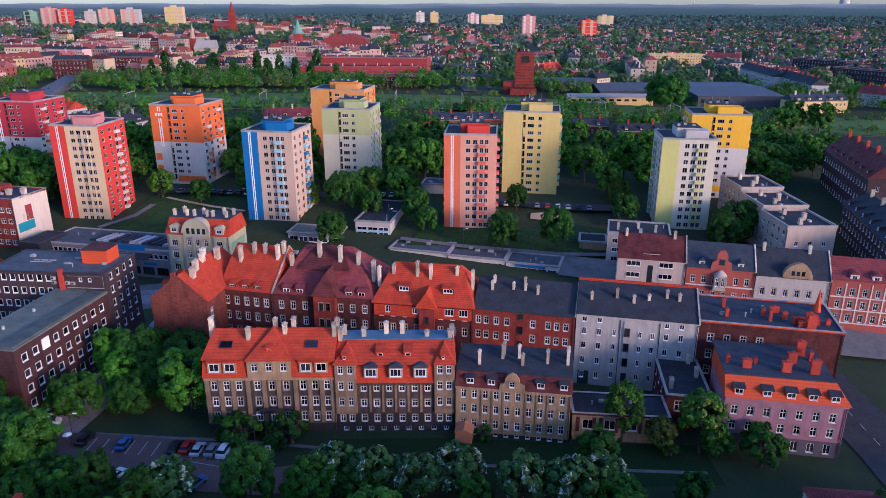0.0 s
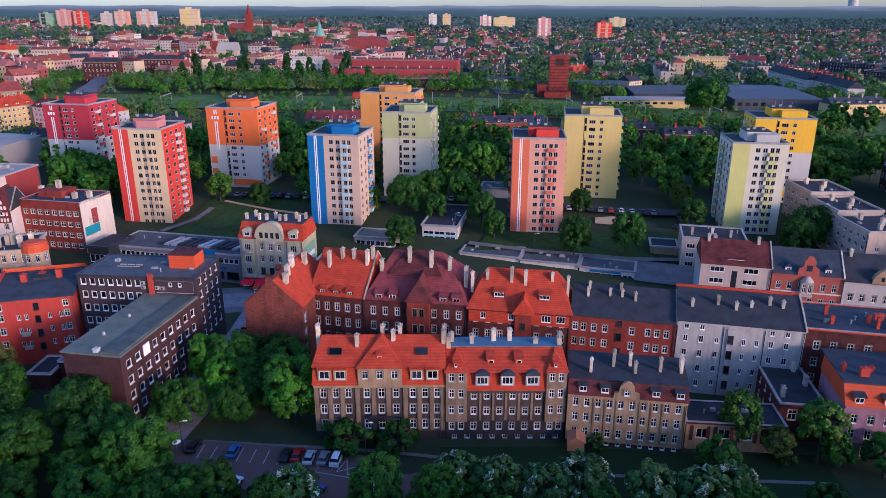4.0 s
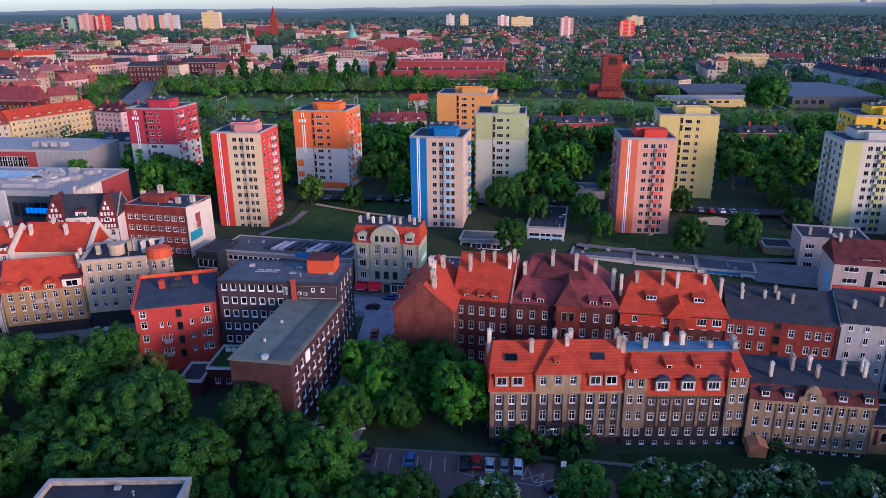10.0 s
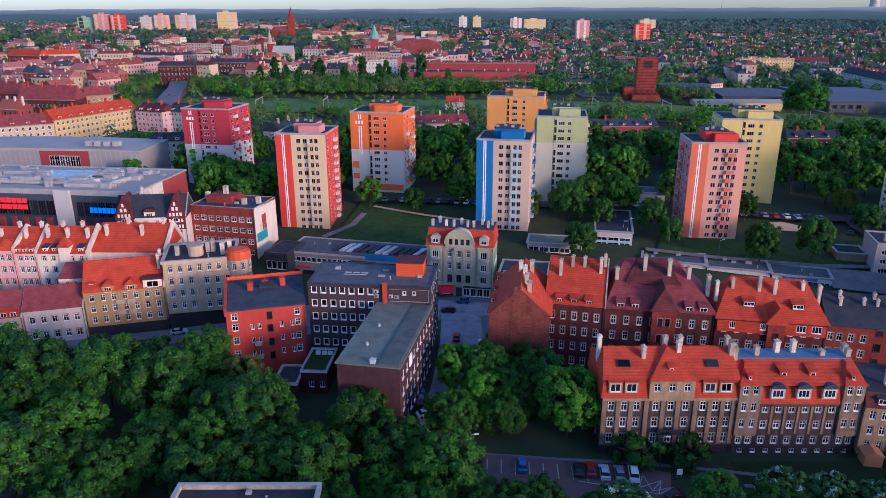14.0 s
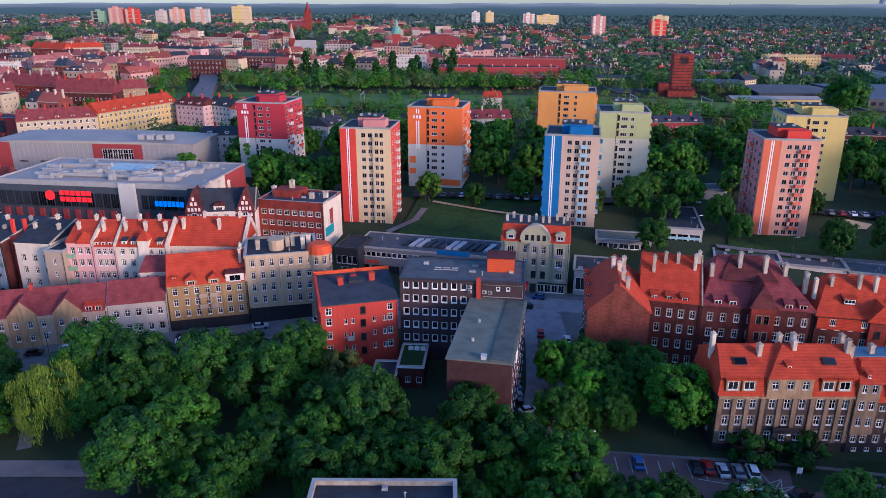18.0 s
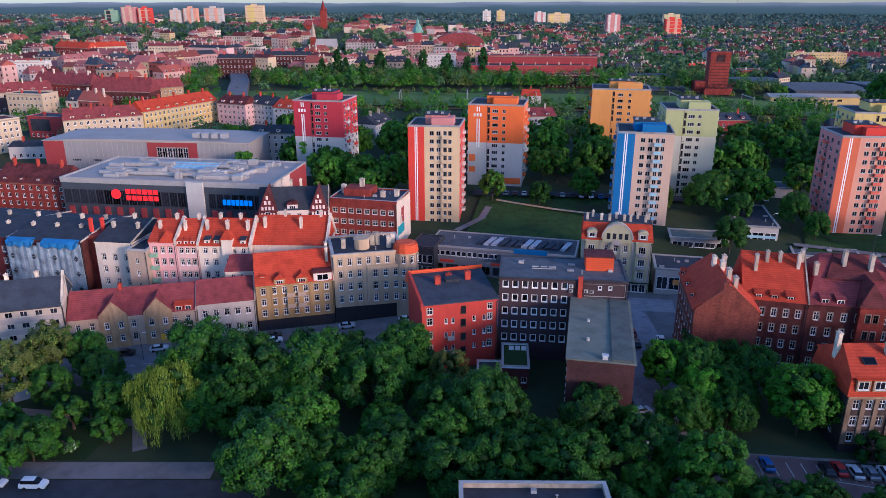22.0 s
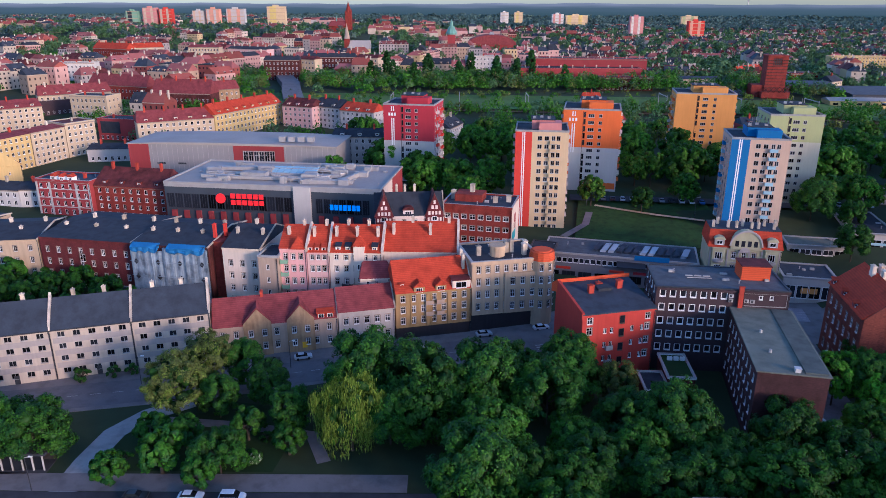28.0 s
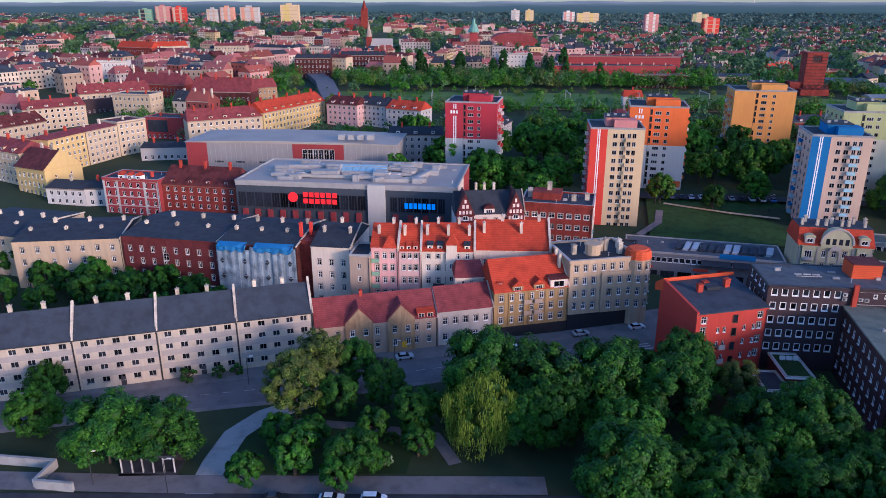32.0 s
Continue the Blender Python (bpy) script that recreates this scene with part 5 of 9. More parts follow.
ob, w, h = row_house("plain grey post-war house with a felt roof", (53.2, 202.5), (70.8, 197.9), 13, 16.6, 0, ROWPALE, SLATE, 4, rows=(1.6, 4.5, 7.3), z0=6.2, ww=2.4, wh=1.4, style="triple")
flat_roof(ob, w, 13, h, SLATE, CONC)
chimneys(ob, [(3, 4, h, h + 2.2), (9, 6, h, h + 1.8), (14, 4, h, h + 2.0)], CHIM)

# long low shop gallery beside the green house
ob, w, h = house("shop_gallery", "long dark shop gallery with a ribbon of windows", (-124.0, 216.4), (-80.0, 205.6), 15, 1.6, 10.2, paint("lilac_grey_cladding", (0.21, 0.20, 0.215)), category="shop")
for x in spread(0.5, w - 0.5, 26):
    _, _, both = window_mesh(1.45, 1.5, "plain", GLASS, WHITE)
    part("window", both, None, ob, "", (x, -0.06, 5.9), 0)
for x in spread(0.5, w - 0.5, 9):
    _, _, both = window_mesh(4.0, 2.4, "triple", GLASS, TARMETAL)
    part("shop_window", both, None, ob, "", (x, -0.06, 0.7), 0)
flat_roof(ob, w, 15, h, FELTM, METAL, 0.3)
for x, cm in ((4, REDP), (20, REDP), (27, CRIMSON), (36, BLUEP)):
    panel(ob, "sign_bar", (0, 0), (w, 0), x, x + 4.4, 3.7, 4.5, cm, 0.12)
ROOFGLASS = mat("frosted_roof_glass", (0.42, 0.44, 0.47), 0.35, 0.15, 0.3, 3.0, 0.0)
for i, x in enumerate(spread(14, w - 3, 12)):
    g = Mesh()
    foot = [(x - 0.8, 4), (x + 0.8, 4), (x + 2.2, 11), (x + 0.6, 11)]
    g.loft([(a, b, h + 0.06) for a, b in foot], [(a, b, h + 0.55) for a, b in foot])
    g.loft([(a, b, h + 0.55) for a, b in foot], [(a + 0.35, b, h + 0.8) for a, b in foot])
    part("roof_light", g, ROOFGLASS if i % 5 in (1, 2) else SLATE2, ob)
g = Mesh()
g.box(27, 37, -0.3, 0.0, h - 0.3, h + 1.2)
part("sign_board", g, BLUEP, ob, "long blue sign board on the roof edge")
for x0 in (22, 31):
    g = Mesh()
    g.loft([(x0, -2.6, h - 2.2), (x0 + 8.4, -2.6, h - 2.2), (x0 + 8.4, -0.01, h - 1.3), (x0, -0.01, h - 1.3)], [(x0, -2.6, h - 2.0), (x0 + 8.4, -2.6, h - 2.0), (x0 + 8.4, -0.01, h - 1.1), (x0, -0.01, h - 1.1)])
    part("canopy", g, TARMETAL, ob, "dark metal canopy over the shop front")
ob, w, h = house("glass_shop", "dark glazed two-storey shop with a terrace", (-129.4, 213.0), (-122.0, 211.0), 12, 1.8, 11.0, TARMETAL,
                 front=[(spread(0.3, 7.3, 4), (0.6, 4.2), 1.5, 2.6, "plain")], category="shop")
flat_roof(ob, w, 12, h, SLATE, TARMETAL, 0.3, 0.15, TARMETAL)

# green art-nouveau house
DARKGREEN = paint("dark_green_fascia", (0.03, 0.075, 0.05))
AWNING = paint("red_awning_cloth", (0.85, 0.02, 0.045))
SAGEH = paint("sage_green_render", (0.45, 0.41, 0.25), streak=0.15)
ob, w, h = house("tenement", "sage green ornate house with red mansard corners", (-78.9, 202.6), (-59.6, 199.2), 12, Z0, 17.0, SAGEH,
                 front=[([6.9, 9.6, 12.3], (8.6, 12.4), 1.15, 2.0, "cross")])
g = Mesh()
g.loft([(-0.3, -0.4, h), (w + 0.3, -0.4, h), (w + 0.3, 12.2, h), (-0.3, 12.2, h)], [(0.2, 2.6, h + 4.6), (w - 0.2, 2.6, h + 4.6), (w - 0.2, 10.4, h + 4.6), (0.2, 10.4, h + 4.6)], 0)
part("mansard_skirt", g, TILE, ob)
g = Mesh()
g.box(0.2, w - 0.2, 2.5, 10.5, h + 4.5, h + 4.8)
part("top_roof", g, SLATE2, ob)
arc = [(4.1, 0)] + [(4.1 * math.cos(math.pi * i / 12), 1.0 + 4.3 * math.sin(math.pi * i / 12)) for i in range(13)] + [(-4.1, 0)]
g = Mesh()
g.loft([(w / 2 + a, -0.7, h - 0.3 + b) for a, b in arc], [(w / 2 + a, 2.4, h - 0.3 + b) for a, b in arc], 0)
e = part("round_gable", g, SAGEH, ob)
rim = [(4.5 * math.cos(math.pi * i / 12), 1.0 + 4.7 * math.sin(math.pi * i / 12)) for i in range(13)]
g = Mesh()
for (a0, b0), (a1, b1) in zip(rim, rim[1:]):
    q0, q1 = (a0 * 0.9, 1 + (b0 - 1) * 0.9), (a1 * 0.9, 1 + (b1 - 1) * 0.9)
    g.loft([(w / 2 + c, -0.95, h - 0.3 + d) for c, d in ((a0, b0), (a1, b1), q1, q0)], [(w / 2 + c, -0.6, h - 0.3 + d) for c, d in ((a0, b0), (a1, b1), q1, q0)])
part("gable_rim", g, OFFSTONE, e)
for i in (-2.5, -0.85, 0.85, 2.5):
    panel(e, "gable_window", (w / 2 + i - 0.5, -0.7), (w / 2 + i + 0.5, -0.7), 0, 1.0, h + 0.6, h + 2.3, GLASS, 0.03)
for x in (1.4, w - 4.0):
    dormer(ob, x, -0.3, h + 0.6, 2.6, 1.7, 3.0, OFFSTONE, SAGEH, "pair", "arch")
for x in (2.7, w - 2.7):
    g = Mesh()
    holes = grid([1.7], (0.8, 4.6, 8.4), 1.9, 2.1)
    g.wall((x - 1.7, -0.6), (x + 1.7, -0.6), 3.9, h - 0.3, holes, 0, 0.15)
    g.wall((x + 1.7, -0.6), (x + 1.7, 0.1), 3.9, h - 0.3, (), 0)
    g.wall((x - 1.7, 0.1), (x - 1.7, -0.6), 3.9, h - 0.3, (), 0)
    g.box(x - 1.8, x + 1.8, -0.7, 0, 3.6, 3.9)
    g.box(x - 1.9, x + 1.9, -0.8, 0, h - 0.3, h)
    e = part("oriel", g, SAGEH, ob)
    put_windows(e, (x - 1.7, -0.6), (x + 1.7, -0.6), 3.9, holes, "triple", False, 0.15)
    for z in (3.7, 7.5, 11.3):
        bow = [(1.45 * math.cos(math.pi * i / 8), -0.6 - 0.95 * math.sin(math.pi * i / 8)) for i in range(9)]
        g = Mesh()
        g.loft([(x + a * 0.7, b * 0.8, z) for a, b in bow], [(x + a, b, z + 0.35) for a, b in bow])
        g.loft([(x + a, b, z + 0.35) for a, b in bow], [(x + a, b, z + 1.0) for a, b in bow])
        part("balcony", g, OFFSTONE, e, "small bowed stone balcony")
for x in (6.9, 9.6, 12.3):
    _, _, both = window_mesh(1.4, 2.2, "pair", GLASS, TARMETAL)
    part("window", both, None, ob, "", (x, -0.06, 4.7), 0)
for x in (0.5, 5.2, 8.2, 11.0, w - 5.2, w - 0.5):
    panel(ob, "pilaster", (0, 0), (w, 0), x - 0.22, x + 0.22, 3.9, h - 0.5, OFFSTONE, 0.2)
panel(ob, "trim_band", (0, 0), (w, 0), 0, w, 3.6, 3.95, OFFSTONE, 0.3)
panel(ob, "trim_band", (0, 0), (w, 0), 5.4, w - 5.4, 11.3, 11.5, OFFSTONE, 0.12)
bow = [(1.5, 0)] + [(1.5 * math.cos(math.pi * i / 10), 1.6 * math.sin(math.pi * i / 10)) for i in range(11)] + [(-1.5, 0)]
g = Mesh()
g.loft([(9.6 + a, -0.78, h - 1.2 + b) for a, b in bow], [(9.6 + a, -0.3, h - 1.2 + b) for a, b in bow])
part("arched_hood", g, OFFSTONE, ob)
g = Mesh()
g.box(8.7, 10.5, -0.08, -0.01, 0.0, 2.9)
part("gateway", g, TARMETAL, ob, "dark arched gateway")
for x in (11.9, 13.9, 15.9, 17.9):
    _, _, both = window_mesh(1.7, 2.4, "pair", GLASS, WHITE)
    part("shop_window", both, None, ob, "", (x, -0.06, 0.4), 0)
panel(ob, "sign_bar", (0, 0), (w, 0), 11.0, w - 0.3, 2.95, 3.5, DARKGREEN, 0.14, "dark green shop fascia")
for x in (2.2, 6.4):
    _, _, both = window_mesh(3.0, 2.4, "triple", GLASS, TARMETAL)
    part("shop_window", both, None, ob, "", (x, -0.06, 0.4), 0)
panel(ob, "sign_bar", (0, 0), (w, 0), 0.4, 8.3, 2.95, 3.5, AWNING, 0.14, "red shop fascia")
for x in (2.0, 6.3):
    g = Mesh()
    low = [(x - 1.9, -2.4), (x + 1.9, -2.4), (x + 1.9, -0.15), (x - 1.9, -0.15)]
    g.loft([(a, b, 1.9 if b < -1 else 2.8) for a, b in low], [(a, b, 2.0 if b < -1 else 2.9) for a, b in low])
    g.box(x - 1.9, x + 1.9, -2.42, -2.36, 1.55, 1.96)
    e = part("awning", g, AWNING, ob, "red shop awning")
    g = Mesh()
    g.box(x - 1.1, x + 1.1, -2.45, -2.425, 1.65, 1.86)
    part("lettering_bar", g, WHITE, e)
chimneys(ob, [(x, y, h + 4.5, h + 6.6) for x, y in ((1.2, 4), (2.8, 7), (5.2, 4), (7.5, 4), (9.5, 6), (11.6, 4), (13.4, 4), (15.6, 7), (17.6, 4), (18.6, 7))], CHIM, 0.7, 0.9)
panel(ob, "billboard", (w, 0), (w, 12), 1.5, 10.5, 6.5, 13.4, GREENP, 0.15, "green advertising board with a pale bar")
panel(ob, "sign_bar", (w, 0), (w, 12), 2.8, 9.4, 9.2, 10.6, WHITE, 0.2)


# ---- black-brown office block and orange house ----
ob, w, h = house("office_block", "black-brown brick office block with white window frames", (-105.8, 159.8), (-76.9, 156.8), 14.5, Z0, 21.8, BRICKB,
                 front=[([1.5 + 2.24 * i for i in range(7)], (4.9, 8.25, 11.6, 14.95, 18.3), 1.45, 1.75, "bold"), ([22.9, 25.2], (18.5,), 0.9, 1.0, "bold")],
                 right=[(spread(1, 13.5, 4), (4.9, 8.25, 11.6, 14.95, 18.3), 1.4, 1.8, "bold")], left=[(spread(1, 13.5, 4), (14.95, 18.3), 1.45, 1.75, "bold")], panes=True)
flat_roof(ob, w, 14.5, h, FELTM, TARMETAL, 0.2, 0.1, TARMETAL)
g = Mesh()
g.box(20.0, 26.4, 6.4, 11.9, h, h + 3.4)
part("stair_house", g, ORANGEROOF, ob, "orange painted stair house on the roof")
g = Mesh()
g.box(19.8, 26.6, 6.2, 12.1, h + 3.4, h + 3.6)
part("stair_house_roof", g, TILE3, ob)
g = Mesh()
g.box(17.9, 18.9, -0.75, -0.004, h - 5.4, h + 0.9)
g.box(17.8, 19.0, -0.85, 0.0, h + 0.9, h + 1.1)
part("chimney", g, CHIMR, ob, "orange brick chimney stack up the wall")
for x, z in ((15.9, h - 1.7), (15.9, h - 2.8), (19.3, h - 2.8), (20.6, h - 2.9)):
    g = Mesh()
    g.box(x, x + 0.95, -0.45, -0.004, z, z + 0.75)
    e = part("air_conditioner", g, PVC, ob)
    g = Mesh()
    g.box(x + 0.12, x + 0.6, -0.47, -0.454, z + 0.12, z + 0.62)
    part("fan_grille", g, TARMETAL, e)
for x0, x1, z0, z1 in ((19.4, w - 0.5, h - 0.75, h - 0.65), (19.4, w - 0.5, h - 3.75, h - 3.6), (w - 0.6, w - 0.5, h - 3.6, h - 0.75)):
    panel(ob, "trim_strip", (0, 0), (w, 0), x0, x1, z0, z1, CONC, 0.06)
g = Mesh()
for x in (7.5, 9.5, 11.5):
    g.box(x, x + 1.6, 6.4, 6.8, h + 0.5, h + 0.7)
g.box(7.5, 13.1, 5.0, 5.2, h + 0.6, h + 0.75)
part("roof_duct", g, METAL, ob)
ob, w, h = house("office_wing", "long dark brick wing with a grey-green felt roof", (-94.8, 129.0), (-82.4, 126.6), 30, Z0, 17.3, mat("dark_red_office_brick", (0.062, 0.026, 0.026), 0.9, 0.3, 0.3, 4.0, 0.4, brick=0.4, streak=0.2, patch=0.4),
                 left=[(spread(1, 29, 9), (2.2, 5.6, 9.0, 12.6), 1.3, 1.8, "pair")], right=[(spread(1, 29, 9), (2.2, 5.6, 9.0, 12.6), 1.7, 1.8, "bold")], panes=True)
g = Mesh()
g.loft([(-0.3, -0.3, h), (w + 0.3, -0.3, h), (w + 0.3, 30, h), (-0.3, 30, h)], [(-0.3, -0.3, h + 0.25), (w + 0.3, -0.3, h + 0.25), (w + 0.3, 30, h + 0.5), (-0.3, 30, h + 0.5)])
part("roof", g, GREENFELT, ob)
g = Mesh()
g.box(w * 0.66, w * 0.98, 0.2, 29.8, h + 0.3, h + 0.62)
part("roof_strip", g, mat("dark_green_felt", (0.10, 0.112, 0.10), 0.85, 0.25, 0.3, 2.5, 0.2, patch=0.3), ob)
for y in (8.0, 17.0):
    g = Mesh()
    g.tube(w * 0.3, y, h + 0.2, h + 1.0, 0.35, 0.3)
    part("vent", g, METAL, ob)
g = Mesh()
g.box(6.6, 7.6, 0.4, 1.4, h + 0.1, h + 1.0)
g.box(6.5, 7.7, 0.3, 1.5, h + 1.0, h + 1.1)
part("roof_hatch", g, PVC, ob)
g = Mesh()
g.box(w, w + 0.2, 7.5, 9.6, h - 3.6, h - 1.2)
part("sign_board", g, WHITE, ob, "plain white board on the wall")
ob, w, h = house("shed", "low brick yard building with a planted flat roof", (-105.7, 145.6), (-99.9, 145.2), 11, Z0, 6.4, BRICKD, front=[(spread(1, 6, 2), (1.5,), 1.2, 1.4, "pair")], category="shed")
flat_roof(ob, w, 11, h, GRASS, WHITE, 0.35)
for i in range(3):
    g = Mesh()
    g.box(1.5 + i * 1.4, 2.6 + i * 1.4, 8, 8.6, h + 0.1, h + 0.9)
    part("air_conditioner", g, WHITE, ob)
ob, w, h = house("shed", "low dark yard building with a felt roof", (-111.2, 142.5), (-106.0, 142.3), 8.4, Z0, 5.0, BRICKD, category="shed")
flat_roof(ob, w, 8.4, h, SLATE, WHITE, 0.3)

ORHOUSE = paint("brick_orange_render", (0.41, 0.045, 0.030), streak=0.18)
ob, w, h = house("corner_house", "bright orange rendered house with a sloping felt roof", (-123.4, 153.0), (-106.2, 157.4), 15.5, Z0, 17.6, ORHOUSE,
                 front=[([1.8], (4.6, 8.0, 11.4, 14.0), 1.3, 1.7, "cross"), ([5.6, 7.2, 12.2, 14.6], (4.6, 8.0, 11.4), 0.8, 1.3, "pair"), ([15.9], (4.6, 8.0, 11.4, 14.0), 1.2, 1.6, "cross")], panes=True)
for z in (3.4, 6.9, 10.4, 13.6):
    _, _, both = window_mesh(1.3, 1.9, "plain", GLASS, BROWNF)
    part("stair_window", both, None, ob, "", (9.6, -0.06, z), 0)
g = Mesh()
g.loft([(-0.2, -0.4, h), (w + 0.2, -0.4, h), (w + 0.2, 15.5, h), (-0.2, 15.5, h)], [(-0.2, -0.4, h + 0.25), (w + 0.2, -0.4, h + 0.25), (w + 0.2, 15.5, h + 2.5), (-0.2, 15.5, h + 2.5)])
part("roof", g, SLATE2, ob)
g = Mesh()
g.loft([(-0.4, 14.0, h), (w + 0.4, 14.0, h), (w + 0.4, 17.4, h - 1), (-0.4, 17.4, h - 1)], [(-0.4, 14.0, h + 3.2), (w + 0.4, 14.0, h + 3.2), (w + 0.4, 17.4, h + 1.0), (-0.4, 17.4, h + 1.0)])
part("roof_ridge", g, ORANGEROOF, ob, "orange tiled strip along the street side")
g = Mesh()
g.loft([(-0.35, -0.4, h - 1), (0.25, -0.4, h - 1), (0.25, 14, h - 1), (-0.35, 14, h - 1)], [(-0.35, -0.4, h + 0.7), (0.25, -0.4, h + 0.7), (0.25, 14, h + 2.9), (-0.35, 14, h + 2.9)])
part("fire_wall", g, ORHOUSE, ob)
chimneys(ob, [(5.6, 8.5, h + 1, h + 3.4), (13.2, 9.5, h + 1, h + 3.6), (9.0, 11.5, h + 1, h + 2.6)], CHIMR, 1.3, 1.0)
g = Mesh()
g.loft([(7.6, 8.5, h + 1.5), (11.0, 8.5, h + 1.5), (11.0, 10.6, h + 1.7), (7.6, 10.6, h + 1.7)], [(7.6, 8.5, h + 2.2), (11.0, 8.5, h + 2.2), (11.0, 10.6, h + 2.4), (7.6, 10.6, h + 2.4)])
part("roof_light", g, SLATE, ob)
balconies(ob, (0, 0), (w, 0), [6.6], [4.2, 7.6], 1.6, CONC, 0.9)

# ---- the winding street of old houses ----
OCHRE = paint("ochre_render", (0.34, 0.215, 0.09), streak=0.25)
GREYR = paint("grey_beige_render", (0.47, 0.335, 0.215), streak=0.25)
BROWNR = paint("brown_beige_render", (0.40, 0.30, 0.225), streak=0.2)
PINKH = paint("faded_pink_render", (0.64, 0.40, 0.36), streak=0.15)
PINK2 = paint("rose_render", (0.70, 0.37, 0.35), streak=0.12)
OFFW = paint("off_white_render", (0.68, 0.56, 0.45), streak=0.18)
CREAMH = paint("pale_cream_render", (0.52, 0.40, 0.26), streak=0.12)
YELH = paint("pale_yellow_render", (0.58, 0.41, 0.16), streak=0.12)
DARKCRIM = mat("dark_crimson_brick", (0.135, 0.026, 0.026), 0.9, 0.3, 0.3, 4.0, 0.4, brick=0.4, streak=0.2, patch=0.3)
WALLTOP = paint("weathered_white_render", (0.62, 0.50, 0.40), streak=0.3, patch=0.3)
CRIMB = paint("crimson_brick", (0.30, 0.045, 0.045), streak=0.12)

ob, w, h = row_house("ochre tenement with carved gables and red roof", (-166.3, 173.6), (-147.3, 178.5), 13, 13.8, 20.4, OCHRE, TILE, 7, rows=(4.0, 7.0, 10.0), base=DARKB, base_h=3.2, ww=1.2, wh=1.8)
for x in (4.6, 10.2):
    dormer(ob, x, -0.3, h - 0.4, 2.8, 1.8, 3.0, OCHRE, TILE, "triple", "gable")
dormer(ob, 14.6, -0.3, h - 0.2, 4.6, 2.4, 3.4, OFFW, TILE3, "pair", "shed")
dormer(ob, 1.2, 1.2, h + 1.0, 1.4, 1.0, 2.0, TILE, TILE, "plain", "shed")
for x in (3.9, 8.0, 9.2, 13.6):
    panel(ob, "pilaster", (0, 0), (w, 0), x - 0.2, x + 0.2, 3.2, h - 0.3, OCHRE, 0.2)
balconies(ob, (0, 0), (w, 0), [8.6, 11.4], [6.2, 9.2], 2.0, BROWNR, 0.9)
chimneys(ob, [(18.4, 4, h + 2, h + 7.6), (18.6, 6.8, h + 4, h + 8.0)], CHIM)
ob, w, h = row_house("tall grey-beige tenement with a dark ground floor", (-147.1, 178.7), (-129.4, 182.8), 15, 20.0, 0, GREYR, SLATE, 7, rows=(5.8, 9.2, 12.6, 16.0), base=DARKB, base_h=4.6, wh=1.9)
flat_roof(ob, w, 15, h, SLATE, GREYR, 0.5, 0.4)
panel(ob, "bay", (0, 0), (w, 0), 8.6, w - 0.3, 4.6, h - 3.2, GREYR, 0.5)
for x in spread(9.4, w - 0.8, 3):
    for z in (5.8, 9.2, 12.6):
        _, _, both = window_mesh(1.15, 1.9, "cross", GLASS, WHITE)
        part("window", both, None, ob, "", (x, -0.56, z), 0)
g = Mesh()
g.tube(8.0, 5.0, h, h + 2.6, 2.0, 2.0, 0, 12)
g.tube(8.0, 5.0, h + 2.6, h + 3.0, 2.3, 2.2, 0, 12)
part("roof_drum", g, GREYR, ob)
chimneys(ob, [(3.2, 6, h, h + 2.6), (11.0, 7, h, h + 3.0), (12.4, 7, h, h + 3.4), (15.0, 4, h, h + 3.2), (16.6, 8, h, h + 2.6)], CHIM, 1.1, 1.3)
g = Mesh()
g.tube(w + 0.9, 1.4, 0, h - 0.2, 3.2, 3.2, 0, 14)
e = part("corner_turret", g, GREYR, ob)
g = Mesh()
g.tube(w + 0.9, 1.4, h - 0.2, h + 1.9, 3.5, 3.1, 0, 14)
g.tube(w + 0.9, 1.4, h + 1.9, h + 2.2, 2.6, 2.4, 0, 14)
part("turret_cap", g, ORANGEROOF, ob, "faded orange cap of the corner turret")
for z in (5.8, 9.2, 12.6, 16.0):
    for a in (-1.9, -1.2, -0.5):
        _, _, both = window_mesh(1.0, 1.9, "cross", GLASS, WHITE)
        part("window", both, None, e, "", (w + 0.9 + 3.22 * math.cos(a), 1.4 + 3.22 * math.sin(a), z), a + math.pi / 2)

ob, w, h = row_house("low grey rendered house with a red tiled roof", (-180.2, 169.6), (-166.6, 173.2), 11, 10.4, 15.0, ROWPALE, TILE2, 5, rows=(1.4, 5.6), ww=1.3, wh=1.8)
ob, w, h = row_house("brown-beige house with two gables and a dull red roof", (-209.0, 162.2), (-180.4, 169.3), 12, 9.4, 14.6, BROWNR, TILE2, 9, rows=(1.6, 5.0), wh=1.8)
for x in (7.0, 17.2):
    g = Mesh()
    g.wall((x, -0.5), (x + 6.6, -0.5), 0, h + 0.4, grid([1.7, 4.9], (1.8, 5.2), 1.1, 1.7), 0, 0.15)
    g.wall((x + 6.6, -0.5), (x + 6.6, 0.1), 0, h + 0.4, (), 0)
    g.wall((x, 0.1), (x, -0.5), 0, h + 0.4, (), 0)
    g.loft([(x, -0.5, h + 0.4), (x + 6.6, -0.5, h + 0.4), (x + 3.3, -0.5, h + 4.0)], [(x, -0.2, h + 0.4), (x + 6.6, -0.2, h + 0.4), (x + 3.3, -0.2, h + 4.0)], 0)
    e = part("gable_front", g, SAND1, ob)
    put_windows(e, (x, -0.5), (x + 6.6, -0.5), 0, grid([1.7, 4.9], (1.8, 5.2), 1.1, 1.7), "cross", False, 0.15)
    g = Mesh()
    gable_along_y(g, x - 0.4, x + 7.0, -0.15, 6.0, h + 0.3, h + 4.4, 0)
    part("gable_roof", g, TILE2, ob)
